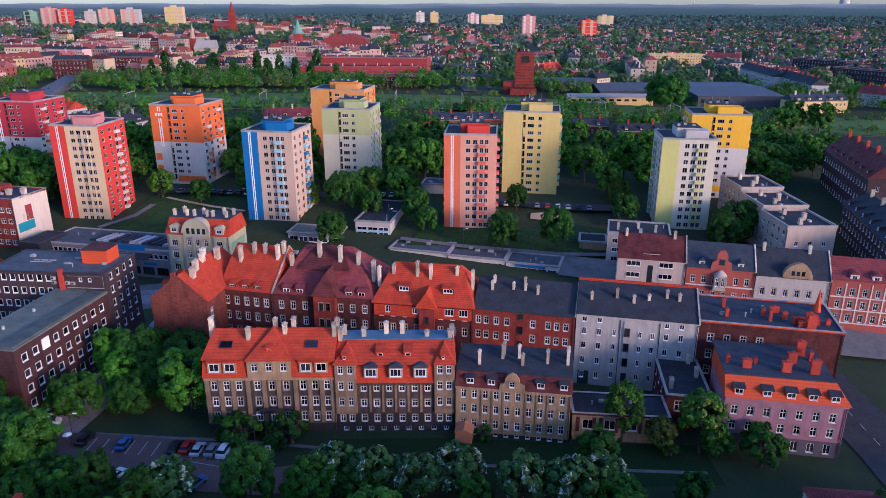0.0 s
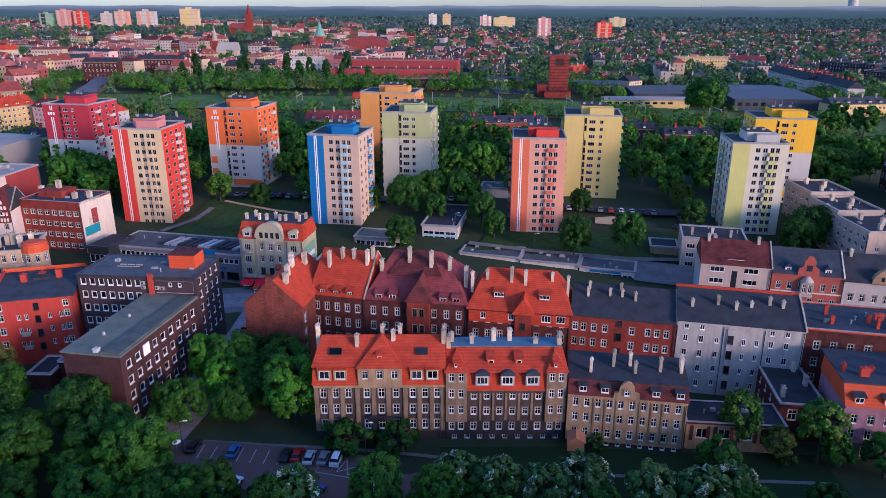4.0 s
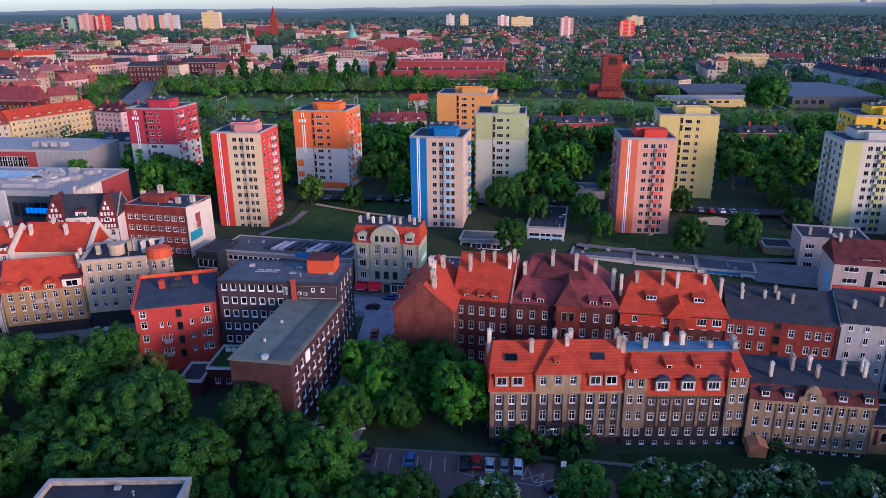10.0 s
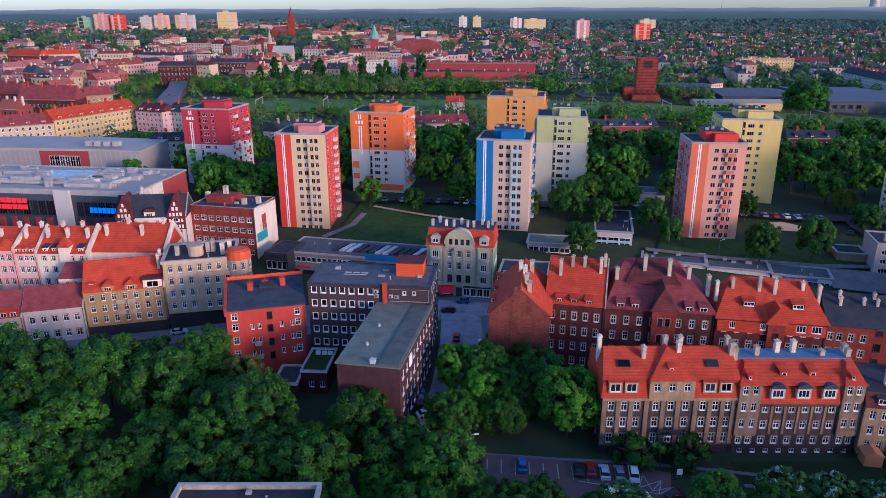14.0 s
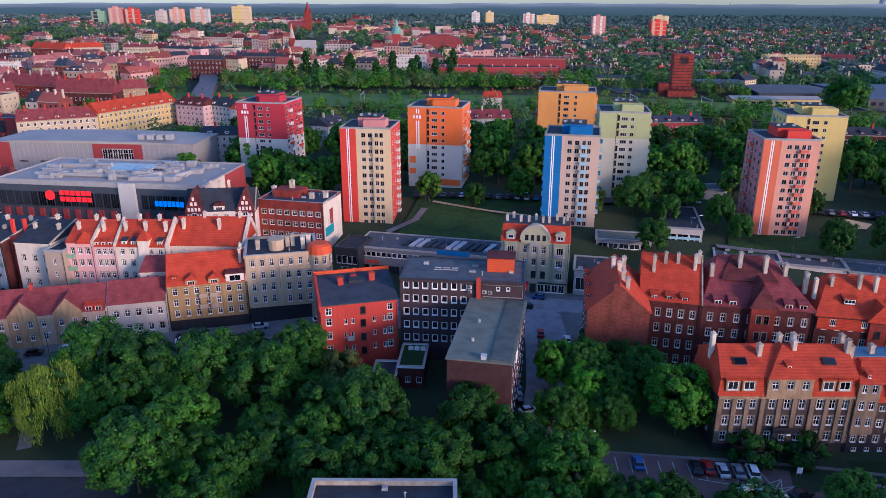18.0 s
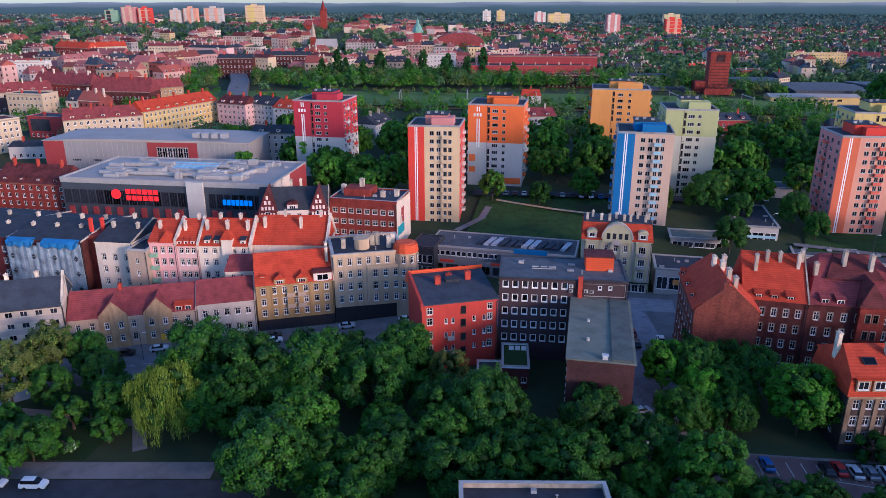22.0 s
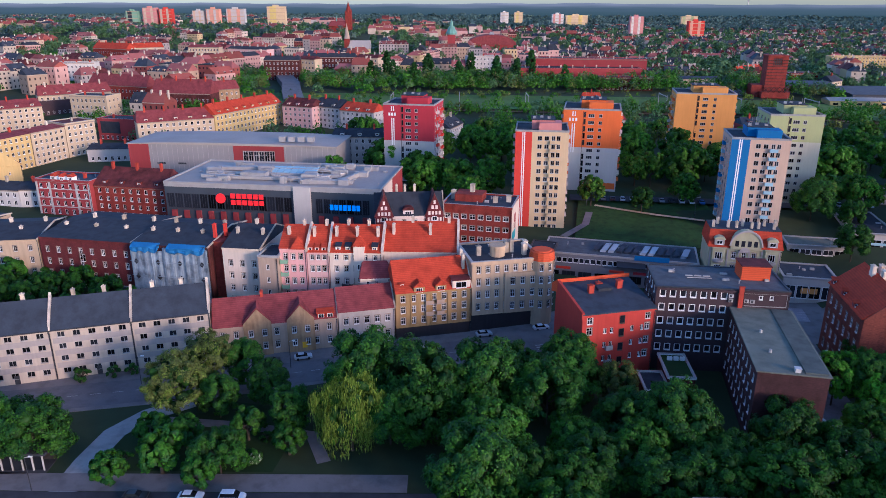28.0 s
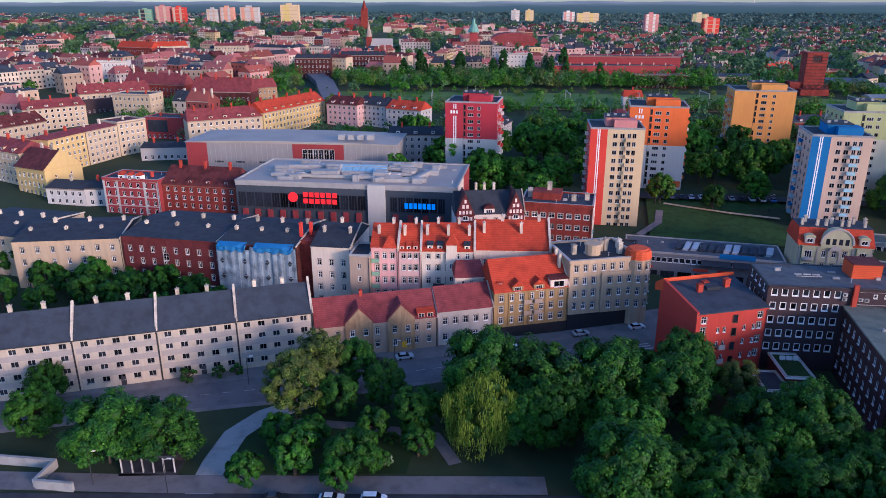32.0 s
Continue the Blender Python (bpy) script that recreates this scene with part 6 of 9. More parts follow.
for x in (24.6, 26.8):
    dormer(ob, x, -0.2, h - 0.2, 1.8, 1.6, 2.0, TILE, TILE, "pair", "shed", (1.4, 1.2))
panel(ob, "sign_bar", (0, 0), (w, 0), 20.6, 21.8, 1.0, 2.6, YELLOW2, 0.55)
chimneys(ob, [(11.6, 6, h + 3, h + 6.2)], CHIMR)

# long white apartment house
GREIGE = paint("off_white_grey_render", (0.48, 0.40, 0.32), streak=0.15, patch=0.12)
GREYBAND = paint("grey_render_band", (0.35, 0.31, 0.285), streak=0.12)
_c, _s = math.cos(radians(17.3)), math.sin(radians(17.3))
for k in range(5):
    a, b = 17.0 * (k + 1) - 0.03, 17.0 * k
    ob, w, h = row_house("long off-white post-war apartment house with a blue-grey roof", (-209.4 - a * _c, 162.2 - a * _s), (-209.4 - b * _c, 162.2 - b * _s), 12, 13.6, 19.0, GREIGE, SLATE2, 5,
                         rows=(1.4, 4.5, 7.5, 10.4), ww=1.6, wh=1.35, fr_mat=PVC, style="pair", name="apartment_house", group="apartment house sections", right=[(spread(2, 10, 2), (4.5, 7.5), 1.2, 1.3, "pair")] if k == 0 else ())
    for z in (1.2, 4.3, 7.3):
        panel(ob, "grey_band", (0, 0), (w, 0), 0.3, w - 0.3, z + 1.62, z + 2.9, GREYBAND, 0.03)
    g = Mesh()
    g.tube(w - 0.1, -0.16, 0, h, 0.09, 0.09, 0, 6)
    part("downpipe", g, TARMETAL, ob)
    g = Mesh()
    g.loft([(w - 0.35, -0.3, h), (w + 0.2, -0.3, h), (w + 0.2, 6.3, h), (w - 0.35, 6.3, h)], [(w - 0.35, 1.8, h + 2.4), (w + 0.2, 1.8, h + 2.4), (w + 0.2, 6.3, h + 6.6), (w - 0.35, 6.3, h + 6.6)])
    part("fire_wall", g, CHIM, ob)
    panel(ob, "doorway", (0, 0), (w, 0), 8.2, 9.3, 0.0, 2.2, TARMETAL, 0.08)
    g = Mesh()
    g.box(-0.3, w + 0.1, -0.75, -0.5, h - 0.12, h + 0.05)
    part("gutter", g, TARMETAL, ob)
    chimneys(ob, [(4.6, 6.6, h + 4.6, h + 6.8), (11.0, 7.2, h + 4.4, h + 6.6)], CHIM, 0.8, 0.7)

# tenements round the yard behind
def party_wall(ob, x, depth, h, rise, m):
    """A fire wall that stands up through the roof between two houses."""
    g = Mesh()
    yr = depth * 0.6
    for (ya, za), (yb, zb) in (((-0.4, h), (yr, h + rise)), ((yr, h + rise), (depth + 0.4, h))):
        g.loft([(x - 0.3, ya, za - 1.0), (x + 0.3, ya, za - 1.0), (x + 0.3, yb, zb - 1.0), (x - 0.3, yb, zb - 1.0)],
               [(x - 0.3, ya, za + 0.75), (x + 0.3, ya, za + 0.75), (x + 0.3, yb, zb + 0.75), (x - 0.3, yb, zb + 0.75)])
    part("fire_wall", g, m, ob, "pale rendered fire wall")


def yard_house(label, x0, x1, y0, y1, ze, wall, roof, n, rise=4.6, rows=(2.0, 5.6, 9.2, 12.8, 16.2), depth=13, chim=3):
    ob, w, h = row_house(label, (x0, y0), (x1, y1), depth, ze, ze + rise, wall, roof, n, rows=[r for r in rows if r + 2.0 < ze - Z0], wh=1.7, ww=1.05, ry=depth * 0.6)
    chimneys(ob, [(w * (i + 0.5) / chim, depth * (0.35 + 0.25 * (i % 2)), h + rise * 0.3, h + rise + (0.2, 1.3)[i % 2]) for i in range(chim)], CHIM if roof is SLATE else WALLTOP, 0.75, 1.0)
    if roof is TILE:
        party_wall(ob, w + 0.1, depth, h, rise, WALLTOP)
    return ob, w, h


yard_house("narrow white tenement with a dark felt roof", -215.2, -204.2, 192.5, 191.0, 19.4, OFFW, SLATE, 3, 3.4, depth=20)
ob, w, h = house("tenement", "blind beige rear wing with a few windows", (-204.0, 187.0), (-198.6, 186.4), 10, Z0, 18.6, BROWNR, front=[([2.6], (3, 6.6, 10.2, 13.8), 0.9, 1.5, "pair")])
flat_roof(ob, w, 10, h, SLATE, CONC)
ob, w, h = yard_house("pink tenement with green balconies and a red roof", -198.4, -191.2, 188.4, 188.2, 20.6, PINK2, TILE, 3, 4.4, chim=2)
balconies(ob, (0, 0), (w, 0), [1.2], [4.6, 8.2, 11.8, 15.4], 2.0, GREENP, 1.2)
g = Mesh()
hip_roof(g, 3.0, 7.0, -1.0, 3.0, h, h + 3.0, 1.9, 1.9)
part("turret_roof", g, TILE, ob)
ob, w, h = yard_house("rose pink tenement with a red roof", -191.0, -185.2, 188.2, 188.2, 19.6, PINKH, TILE, 3, 5.4, chim=2)
for x in (0.8, 2.6, 4.4):
    dormer(ob, x - 0.5, 0.2, h + 0.1, 1.1, 1.2, 1.8, PINKH, TILE, "plain", "shed")
ob, w, h = yard_house("white tenement with dark balconies and a red roof", -185.0, -171.0, 188.2, 187.8, 19.6, OFFW, TILE, 5, 5.6, chim=5)
balconies(ob, (0, 0), (w, 0), [4.6], [5.0, 8.6], 3.0, TARMETAL, 1.0)
g = Mesh()
g.box(6.6, 9.4, -0.8, 2.4, 0, h + 2.0)
e = part("stair_tower", g, OFFW, ob)
g = Mesh()
hip_roof(g, 6.3, 9.7, -1.1, 2.7, h + 2.0, h + 4.6, 1.6, 1.6)
part("turret_roof", g, TILE, ob)
for z in (3, 6.6, 10.2, 13.8):
    _, _, both = window_mesh(0.9, 1.5, "pair", GLASS, WHITE)
    part("window", both, None, e, "", (8.0, -0.86, z), 0)
for x in (1.6, 4.2, 11.4):
    dormer(ob, x, 0.4, h + 0.2, 1.4, 1.3, 2.0, OFFW, SLATE, "pair", "shed")
ob, w, h = yard_house("white rear house with a red pitched roof", -170.8, -150.8, 190.5, 190.0, 19.2, OFFW, TILE, 4, 6.2, rows=(9.2, 13.6), chim=4)
ob, w, h = house("tenement", "white side wing with a red lean-to roof", (-176.0, 180.8), (-168.4, 181.6), 9, Z0, 15.0, OFFW, front=[([2.0, 4.2], (9.0, 11.6), 0.8, 1.3, "pair")])
g = Mesh()
hip_roof(g, -0.3, w + 0.3, -0.4, 9.2, h, h + 3.2, 1.0, 1.0)
part("roof", g, TILE2, ob)
BEIGEY = paint("pale_beige_render", (0.50, 0.37, 0.24), streak=0.2)
SCAF = mat("scaffold_mesh", (0.27, 0.33, 0.38), 0.8, 0.45, 0.35, 1.2, 0.4, patch=0.55)
BLUET = mat("blue_tarpaulin", (0.03, 0.16, 0.36), 0.6, 0.3, 0.6, 3.0, 0.4)
ob, w, h = yard_house("tenement wrapped in grey-blue scaffold netting", -242.2, -219.4, 197.0, 193.6, 18.8, BRICKD, SLATE, 5, 2.0, chim=6, depth=25)
for i, x in enumerate(spread(0.0, w - 0.1, 7)):
    g = Mesh()
    d = 0.9 + 0.25 * (i % 2)
    fold = [(x - 1.64 + 3.28 * k / 8, -d - (0.0, 0.02, 0.01, 0.02)[(k + i) % 4]) for k in range(9)]
    back = [(x + 1.64, -0.6), (x - 1.64, -0.6)]
    top = h - 0.6 - 0.5 * (i % 3)
    g.loft([(a, b, 0) for a, b in fold + back], [(a, b - 0.15 * math.sin(a * 3.1), top) for a, b in fold + back])
    for z in (4.4, 8.6, 12.8):
        g.box(x - 1.66, x + 1.66, -d - 0.42, -d - 0.34, z, z + 0.12)
    part("scaffold_net", g, SCAF, ob)
    for z in (3.0, 7.5, 12.0):
        if i % 2 == 0:
            g = Mesh()
            g.loft([(x, -d - 0.3, z), (x + 0.7, -d - 0.3, z + 0.8), (x, -d - 0.3, z + 1.6), (x - 0.7, -d - 0.3, z + 0.8)], [(x, -d - 0.1, z), (x + 0.7, -d - 0.1, z + 0.8), (x, -d - 0.1, z + 1.6), (x - 0.7, -d - 0.1, z + 0.8)])
            part("print_mark", g, SLATE, ob)
for x0, x1 in ((0.4, 8.6), (11.2, 22.2)):
    g = Mesh()
    n = 9
    top = [(x0 + (x1 - x0) * i / n, -1.5 - 0.25 * (i % 2), h - 0.3 - 0.35 * (i % 3)) for i in range(n + 1)]
    g.loft([(a, b, c - 1.1) for a, b, c in top] + [(x1, 0, h - 0.4), (x0, 0, h - 0.4)], [(a, b + 0.1, c) for a, b, c in top] + [(x1, 0.4, h + 0.4), (x0, 0.4, h + 0.4)])
    part("tarpaulin", g, BLUET, ob, "crumpled bright blue tarpaulin")
g = Mesh()
g.box(w + 0.02, w + 4.6, 3.0, 12, 0, h + 0.8)
part("brick_wing", g, BRICK, ob)
chimneys(ob, [(w - 0.6, 6, h + 1, h + 5.0), (w + 1.6, 8, h + 1, h + 4.6)], REDP, 0.8, 0.9)
ob, w, h = yard_house("dark red brick tenement with a flat felt roof", -272.0, -242.6, 203.6, 198.2, 18.6, DARKCRIM, SLATE, 8, 1.6, chim=6, depth=26)
for z in (3.4, 7.0, 10.6):
    _, _, both = window_mesh(1.7, 2.2, "cross", GLASS, WHITE)
    part("stair_window", both, None, ob, "", (13.6, -0.06, z), 0)
yard_house("warm beige tenement with a felt roof", -302.0, -272.6, 200.0, 204.0, 17.6, BEIGEY, SLATE, 7, 1.6, chim=6, depth=22)
yard_house("pale beige tenement wing with a felt roof", -330.0, -302.4, 212.0, 206.0, 17.0, BEIGEY, SLATE, 6, 1.2, chim=7, depth=26)
ob, w, h = house("garage_row", "low dark garage row behind the apartment house", (-290, 164), (-232, 182), 6, Z0, 4.0, DARKB, category="garage")
flat_roof(ob, w, 6, h, SLATE, TARMETAL, 0.2)
ob, w, h = house("workshop", "small pale yard workshop", (-252, 192.5), (-244, 191.0), 6, Z0, 5.4, PALE, category="shed")
flat_roof(ob, w, 6, h, SLATE, WHITE, 0.2)

# ---- shopping centre ----
MALLG = mat("dark_cladding", (0.06, 0.07, 0.085), 0.5, 0.15, 0.3, 2.0, 0.05)
CLAD = paint("grey_beige_cladding", (0.30, 0.28, 0.27), streak=0.06)
TEAL = mat("turquoise_banner", (0.03, 0.27, 0.33), 0.6, 0.2, 0.8, 3.0, 0.0)
LIGHTFELT = mat("pale_roof_membrane", (0.36, 0.32, 0.285), 0.8, 0.2, 0.08, 1.0, 0.1)
SIGNRED = mat("sign_red", (0.75, 0.02, 0.02), 0.4, 0.05)
SIGNBLUE = mat("sign_blue", (0.02, 0.25, 0.8), 0.4, 0.05)
for m_, c_ in ((SIGNRED, (0.9, 0.03, 0.03, 1)), (SIGNBLUE, (0.04, 0.3, 0.9, 1))):
    m_.node_tree.nodes["Principled BSDF"].inputs["Emission Color"].default_value = c_
    m_.node_tree.nodes["Principled BSDF"].inputs["Emission Strength"].default_value = 0.35
ob, w, h = house("shopping_centre", "dark clad shopping centre with red piers and a pale roof", (-250.0, 243.0), (-175.5, 233.0), 35, 7.0, 24.9, MALLG, category="shopping centre")
for x in spread(0.5, 45, 15):
    _, _, both = window_mesh(2.7, 5.0, "triple", GLASS, TARMETAL)
    part("window", both, None, ob, "", (x, -0.06, 9.4), 0)
for x in spread(53, 71.5, 7):
    _, _, both = window_mesh(2.3, 5.0, "triple", GLASS, TARMETAL)
    part("window", both, None, ob, "", (x, -0.06, 9.4), 0)
for x in [2 + 4.4 * i for i in range(10)] + [54, 59, 64, 69]:
    panel(ob, "red_pier", (0, 0), (w, 0), x, x + 1.8, 0, 8.6, CRIMB, 0.6)
panel(ob, "grey_panel", (0, 0), (w, 0), 45.8, 51.6, 0, h + 0.4, LIMEP, 0.9)
panel(ob, "grey_panel", (0, 0), (w, 0), 0, w, h - 1.2, h - 0.1, METAL, 0.25)
g = Mesh()
g.tube(0, 0, 0, 0.4, 1.7, 1.7, 0, 20)
e = part("sign_disc", g, SIGNRED, ob, "", (20.0, -0.1, 13.2))
e.rotation_euler = (math.pi / 2, 0, 0)
for j, (n, z) in enumerate(((6, 13.4), (6, 11.2))):
    for i in range(n):
        panel(ob, "sign_bar", (0, 0), (w, 0), 23.6 + i * 2.0, 25.1 + i * 2.0, z, z + 1.6, SIGNRED, 0.4)
for i in range(7):
    panel(ob, "sign_bar", (0, 0), (w, 0), 58.0 + i * 1.5, 59.1 + i * 1.5, 10.8, 12.6, SIGNBLUE, 0.4)
flat_roof(ob, w, 35, h, LIGHTFELT, METAL, 0.5)
panel(ob, "red_end", (w, 0), (w, 35), 17, 34, 1, h, CRIMB, 0.2)
panel(ob, "pale_end", (w, 0), (w, 35), 2, 17, 1, h, OFFW, 0.15)
rng = random.Random(5)
for i in range(46):
    x, y = rng.uniform(6, 64), rng.uniform(4, 29)
    sx, sy, sz = rng.uniform(1.2, 6), rng.uniform(1.0, 3.0), rng.uniform(0.7, 2.4)
    g = Mesh()
    g.box(x, x + sx, y, y + sy, h + 0.06, h + sz, 0, 0.08)
    part("roof_plant", g, METAL if i % 3 else CONC, ob)
for y in (7, 13, 21):
    g = Mesh()
    g.box(10, 58, y, y + 1.0, h + 0.5, h + 1.5)
    for x in range(12, 58, 6):
        g.box(x, x + 0.2, y + 0.3, y + 0.6, h, h + 0.5)
    part("duct", g, METAL, ob)
for i in range(9):
    g = Mesh()
    x = 26 + i * 2.4
    g.loft([(x, 18, h + 0.5), (x + 2.2, 18, h + 0.5), (x + 2.2, 23, h + 1.6), (x, 23, h + 1.6)], [(x, 18, h + 0.7), (x + 2.2, 18, h + 0.7), (x + 2.2, 23, h + 1.8), (x, 23, h + 1.8)])
    part("roof_light", g, BLUEL, ob)
g = Mesh()
g.box(24, 33, 8, 11.4, h, h + 2.6)
part("air_handler", g, CONC, ob)
for a, b in (((16, 6, 0.8), (26, 16, 0.8)), ((46, 5, 0.8), (58, 18, 0.8)), ((47, 5, 0.8), (64, 7, 0.8)), ((60, 8, 0.8), (64, 22, 0.8)), ((12, 20, 0.9), (40, 24, 0.9))):
    g = Mesh()
    g.bar((a[0], a[1], h + a[2]), (b[0], b[1], h + b[2]), 0.65)
    part("duct", g, METAL, ob)
ob, w, h = house("cinema_hall", "large windowless grey hall with a low curved roof", (-288.0, 302.5), (-199.6, 295.4), 27, 12.5, 27.0, CLAD, category="hall")
g = Mesh()
arc = [(-0.5, 0.0), (w * 0.15, 0.6), (w * 0.4, 0.9), (w * 0.7, 0.7), (w + 0.5, 0.1)]
g.loft([(a, -0.5, h + b) for a, b in arc] + [(w + 0.5, -0.5, h - 0.2), (-0.5, -0.5, h - 0.2)], [(a, 27.5, h + b) for a, b in arc] + [(w + 0.5, 27.5, h - 0.2), (-0.5, 27.5, h - 0.2)])
part("roof", g, LIGHTFELT, ob)
panel(ob, "red_panel", (0, 0), (w, 0), 0.2, 9, 1, h - 0.2, CRIMB, 0.15)
panel(ob, "red_panel", (0, 0), (w, 0), 45.4, 66.8, 1, h - 0.2, CRIMB, 0.15)
for x in spread(49.5, 63, 6):
    _, _, both = window_mesh(2.0, 4.5, "cross", GLASS, WHITE)
    part("window", both, None, ob, "", (x, -0.2, 7.6), 0)
for x in (12, 21, 31, 75):
    panel(ob, "vent_slot", (0, 0), (w, 0), x, x + 3.6, 6.0, 6.7, TARMETAL, 0.05)
for x in [1.5 + 2.2 * i for i in range(40)]:
    if not (44.5 < x < 67.5) and x > 9.5:
        panel(ob, "seam", (0, 0), (w, 0), x, x + 0.12, 0.5, h - 0.3, METAL, 0.06)
for i in range(4):
    g = Mesh()
    g.box(64 + i * 4, 66.5 + i * 4, 3, 6, h + 1.2, h + 3.2)
    part("roof_plant", g, METAL, ob)

# half-timbered house and brick office behind the street
TIMB = paint("half_timber_plaster", (0.74, 0.62, 0.55))
BEAM = paint("dark_red_timber", (0.13, 0.022, 0.024))
ob, w, h = row_house("half-timbered house with two steep red gables", (-175.8, 217.0), (-154.8, 219.4), 12, 21.0, 27.0, TIMB, SLATE, 6, rows=(3, 6.5, 10, 13.2), z0=4.6)
for x in (0.2, 15.6):
    g = Mesh()
    g.loft([(x, -0.6, h - 4), (x + 5.2, -0.6, h - 4), (x + 5.2, -0.6, h), (x + 2.6, -0.6, h + 6.0), (x, -0.6, h)], [(x, 0.2, h - 4), (x + 5.2, 0.2, h - 4), (x + 5.2, 0.2, h), (x + 2.6, 0.2, h + 6.0), (x, 0.2, h)])
    e = part("timbered_gable", g, BEAM, ob)
    for r, (z, n) in enumerate(((h - 3.6, 5), (h - 1.7, 5), (h + 0.3, 4), (h + 2.1, 2), (h + 3.7, 1))):
        half = 2.3 if r < 2 else (2.1, 1.2, 0.5)[r - 2]
        for c in spread(-half, half, n):
            ww = half / n * 0.62
            panel(e, "plaster_panel", (x, -0.6), (x + 5.2, -0.6), 2.6 + c - ww, 2.6 + c + ww, z, z + 1.1, TIMB, 0.06)
    _, _, both = window_mesh(1.5, 1.3, "pair", GLASS, WHITE)
    part("gable_window", both, None, e, "", (x + 2.6, -0.78, h - 1.5), 0)
    g = Mesh()
    gable_along_y(g, x - 0.5, x + 5.7, -0.5, 8, h - 0.3, h + 6.8)
    part("gable_roof", g, TILE3, ob)
dormer(ob, 8.6, 0.0, h - 0.5, 3.2, 2.2, 3, TIMB, TILE3, "triple", "arch")
chimneys(ob, [(7.0, 7, h + 4, h + 8), (9.6, 7, h + 4, h + 8), (12.6, 7, h + 4, h + 8)], CHIM)
ob, w, h = row_house("red brick office with white windows and a stepped felt roof", (-155.5, 226.0), (-133.8, 221.0), 15, 22.4, 0, BRICK, SLATE, 8, rows=(2.4, 6.0, 9.6, 13.2), z0=5.0, ww=1.7, wh=1.5)
flat_roof(ob, w, 15, h, SLATE2, BRICK, 0.5)
panel(ob, "blank_wall", (w, 0), (w, 15), 0.0, 15.0, 0, h + 0.5, OFFW, 0.15)
panel(ob, "poster", (w, 0), (w, 15), 3.0, 6.0, 6.0, 12.0, CHIM, 0.2)
panel(ob, "poster", (w, 0), (w, 15), 0.6, 7.6, 6.4, 9.4, TEAL, 0.22, "turquoise advertising banner")
panel(ob, "poster", (w, 0), (w, 15), 4.6, 7.4, 9.6, 14.6, CRIMB, 0.2)
g = Mesh()
g.box(3, 12, 5, 12, h, h + 2.4)
part("stair_house", g, BRICK, ob)
chimneys(ob, [(2, 8, h, h + 3), (8, 9, h + 2, h + 5), (16, 6, h, h + 2), (20, 8, h, h + 2.2)], CHIM, 1.4, 1.2)

EASTF = paint("grey_cream_render", (0.45, 0.35, 0.28), streak=0.2, patch=0.15)
# flats and dark houses on the eastern side street
for k, (x, y, dx) in enumerate(((102.6, 226.0, 0), (102.0, 208.0, 0), (101.5, 190.5, 0))):
    ob, w, h = house("apartment_house", "grey-cream flats with a stepped flat roof", (x, y + 17.4), (x, y), 14, 7.5 - k, 24.0 - k * 1.2, EASTF,
                     front=[(spread(0.6, 16.8, 5), (1.6, 4.6, 7.6, 10.6, 13.4), 1.3, 1.4, "pair")], right=[(spread(1, 13, 3), (4.6, 7.6, 10.6), 1.2, 1.4, "pair")] if k == 2 else (), group="eastern flats")
    flat_roof(ob, w, 14, h, SLATE, EASTF, 0.6)
    chimneys(ob, [(4, 5, h, h + 2), (10, 8, h, h + 2.4), (14, 5, h, h + 1.8)], CHIM, 1.2, 1.0)


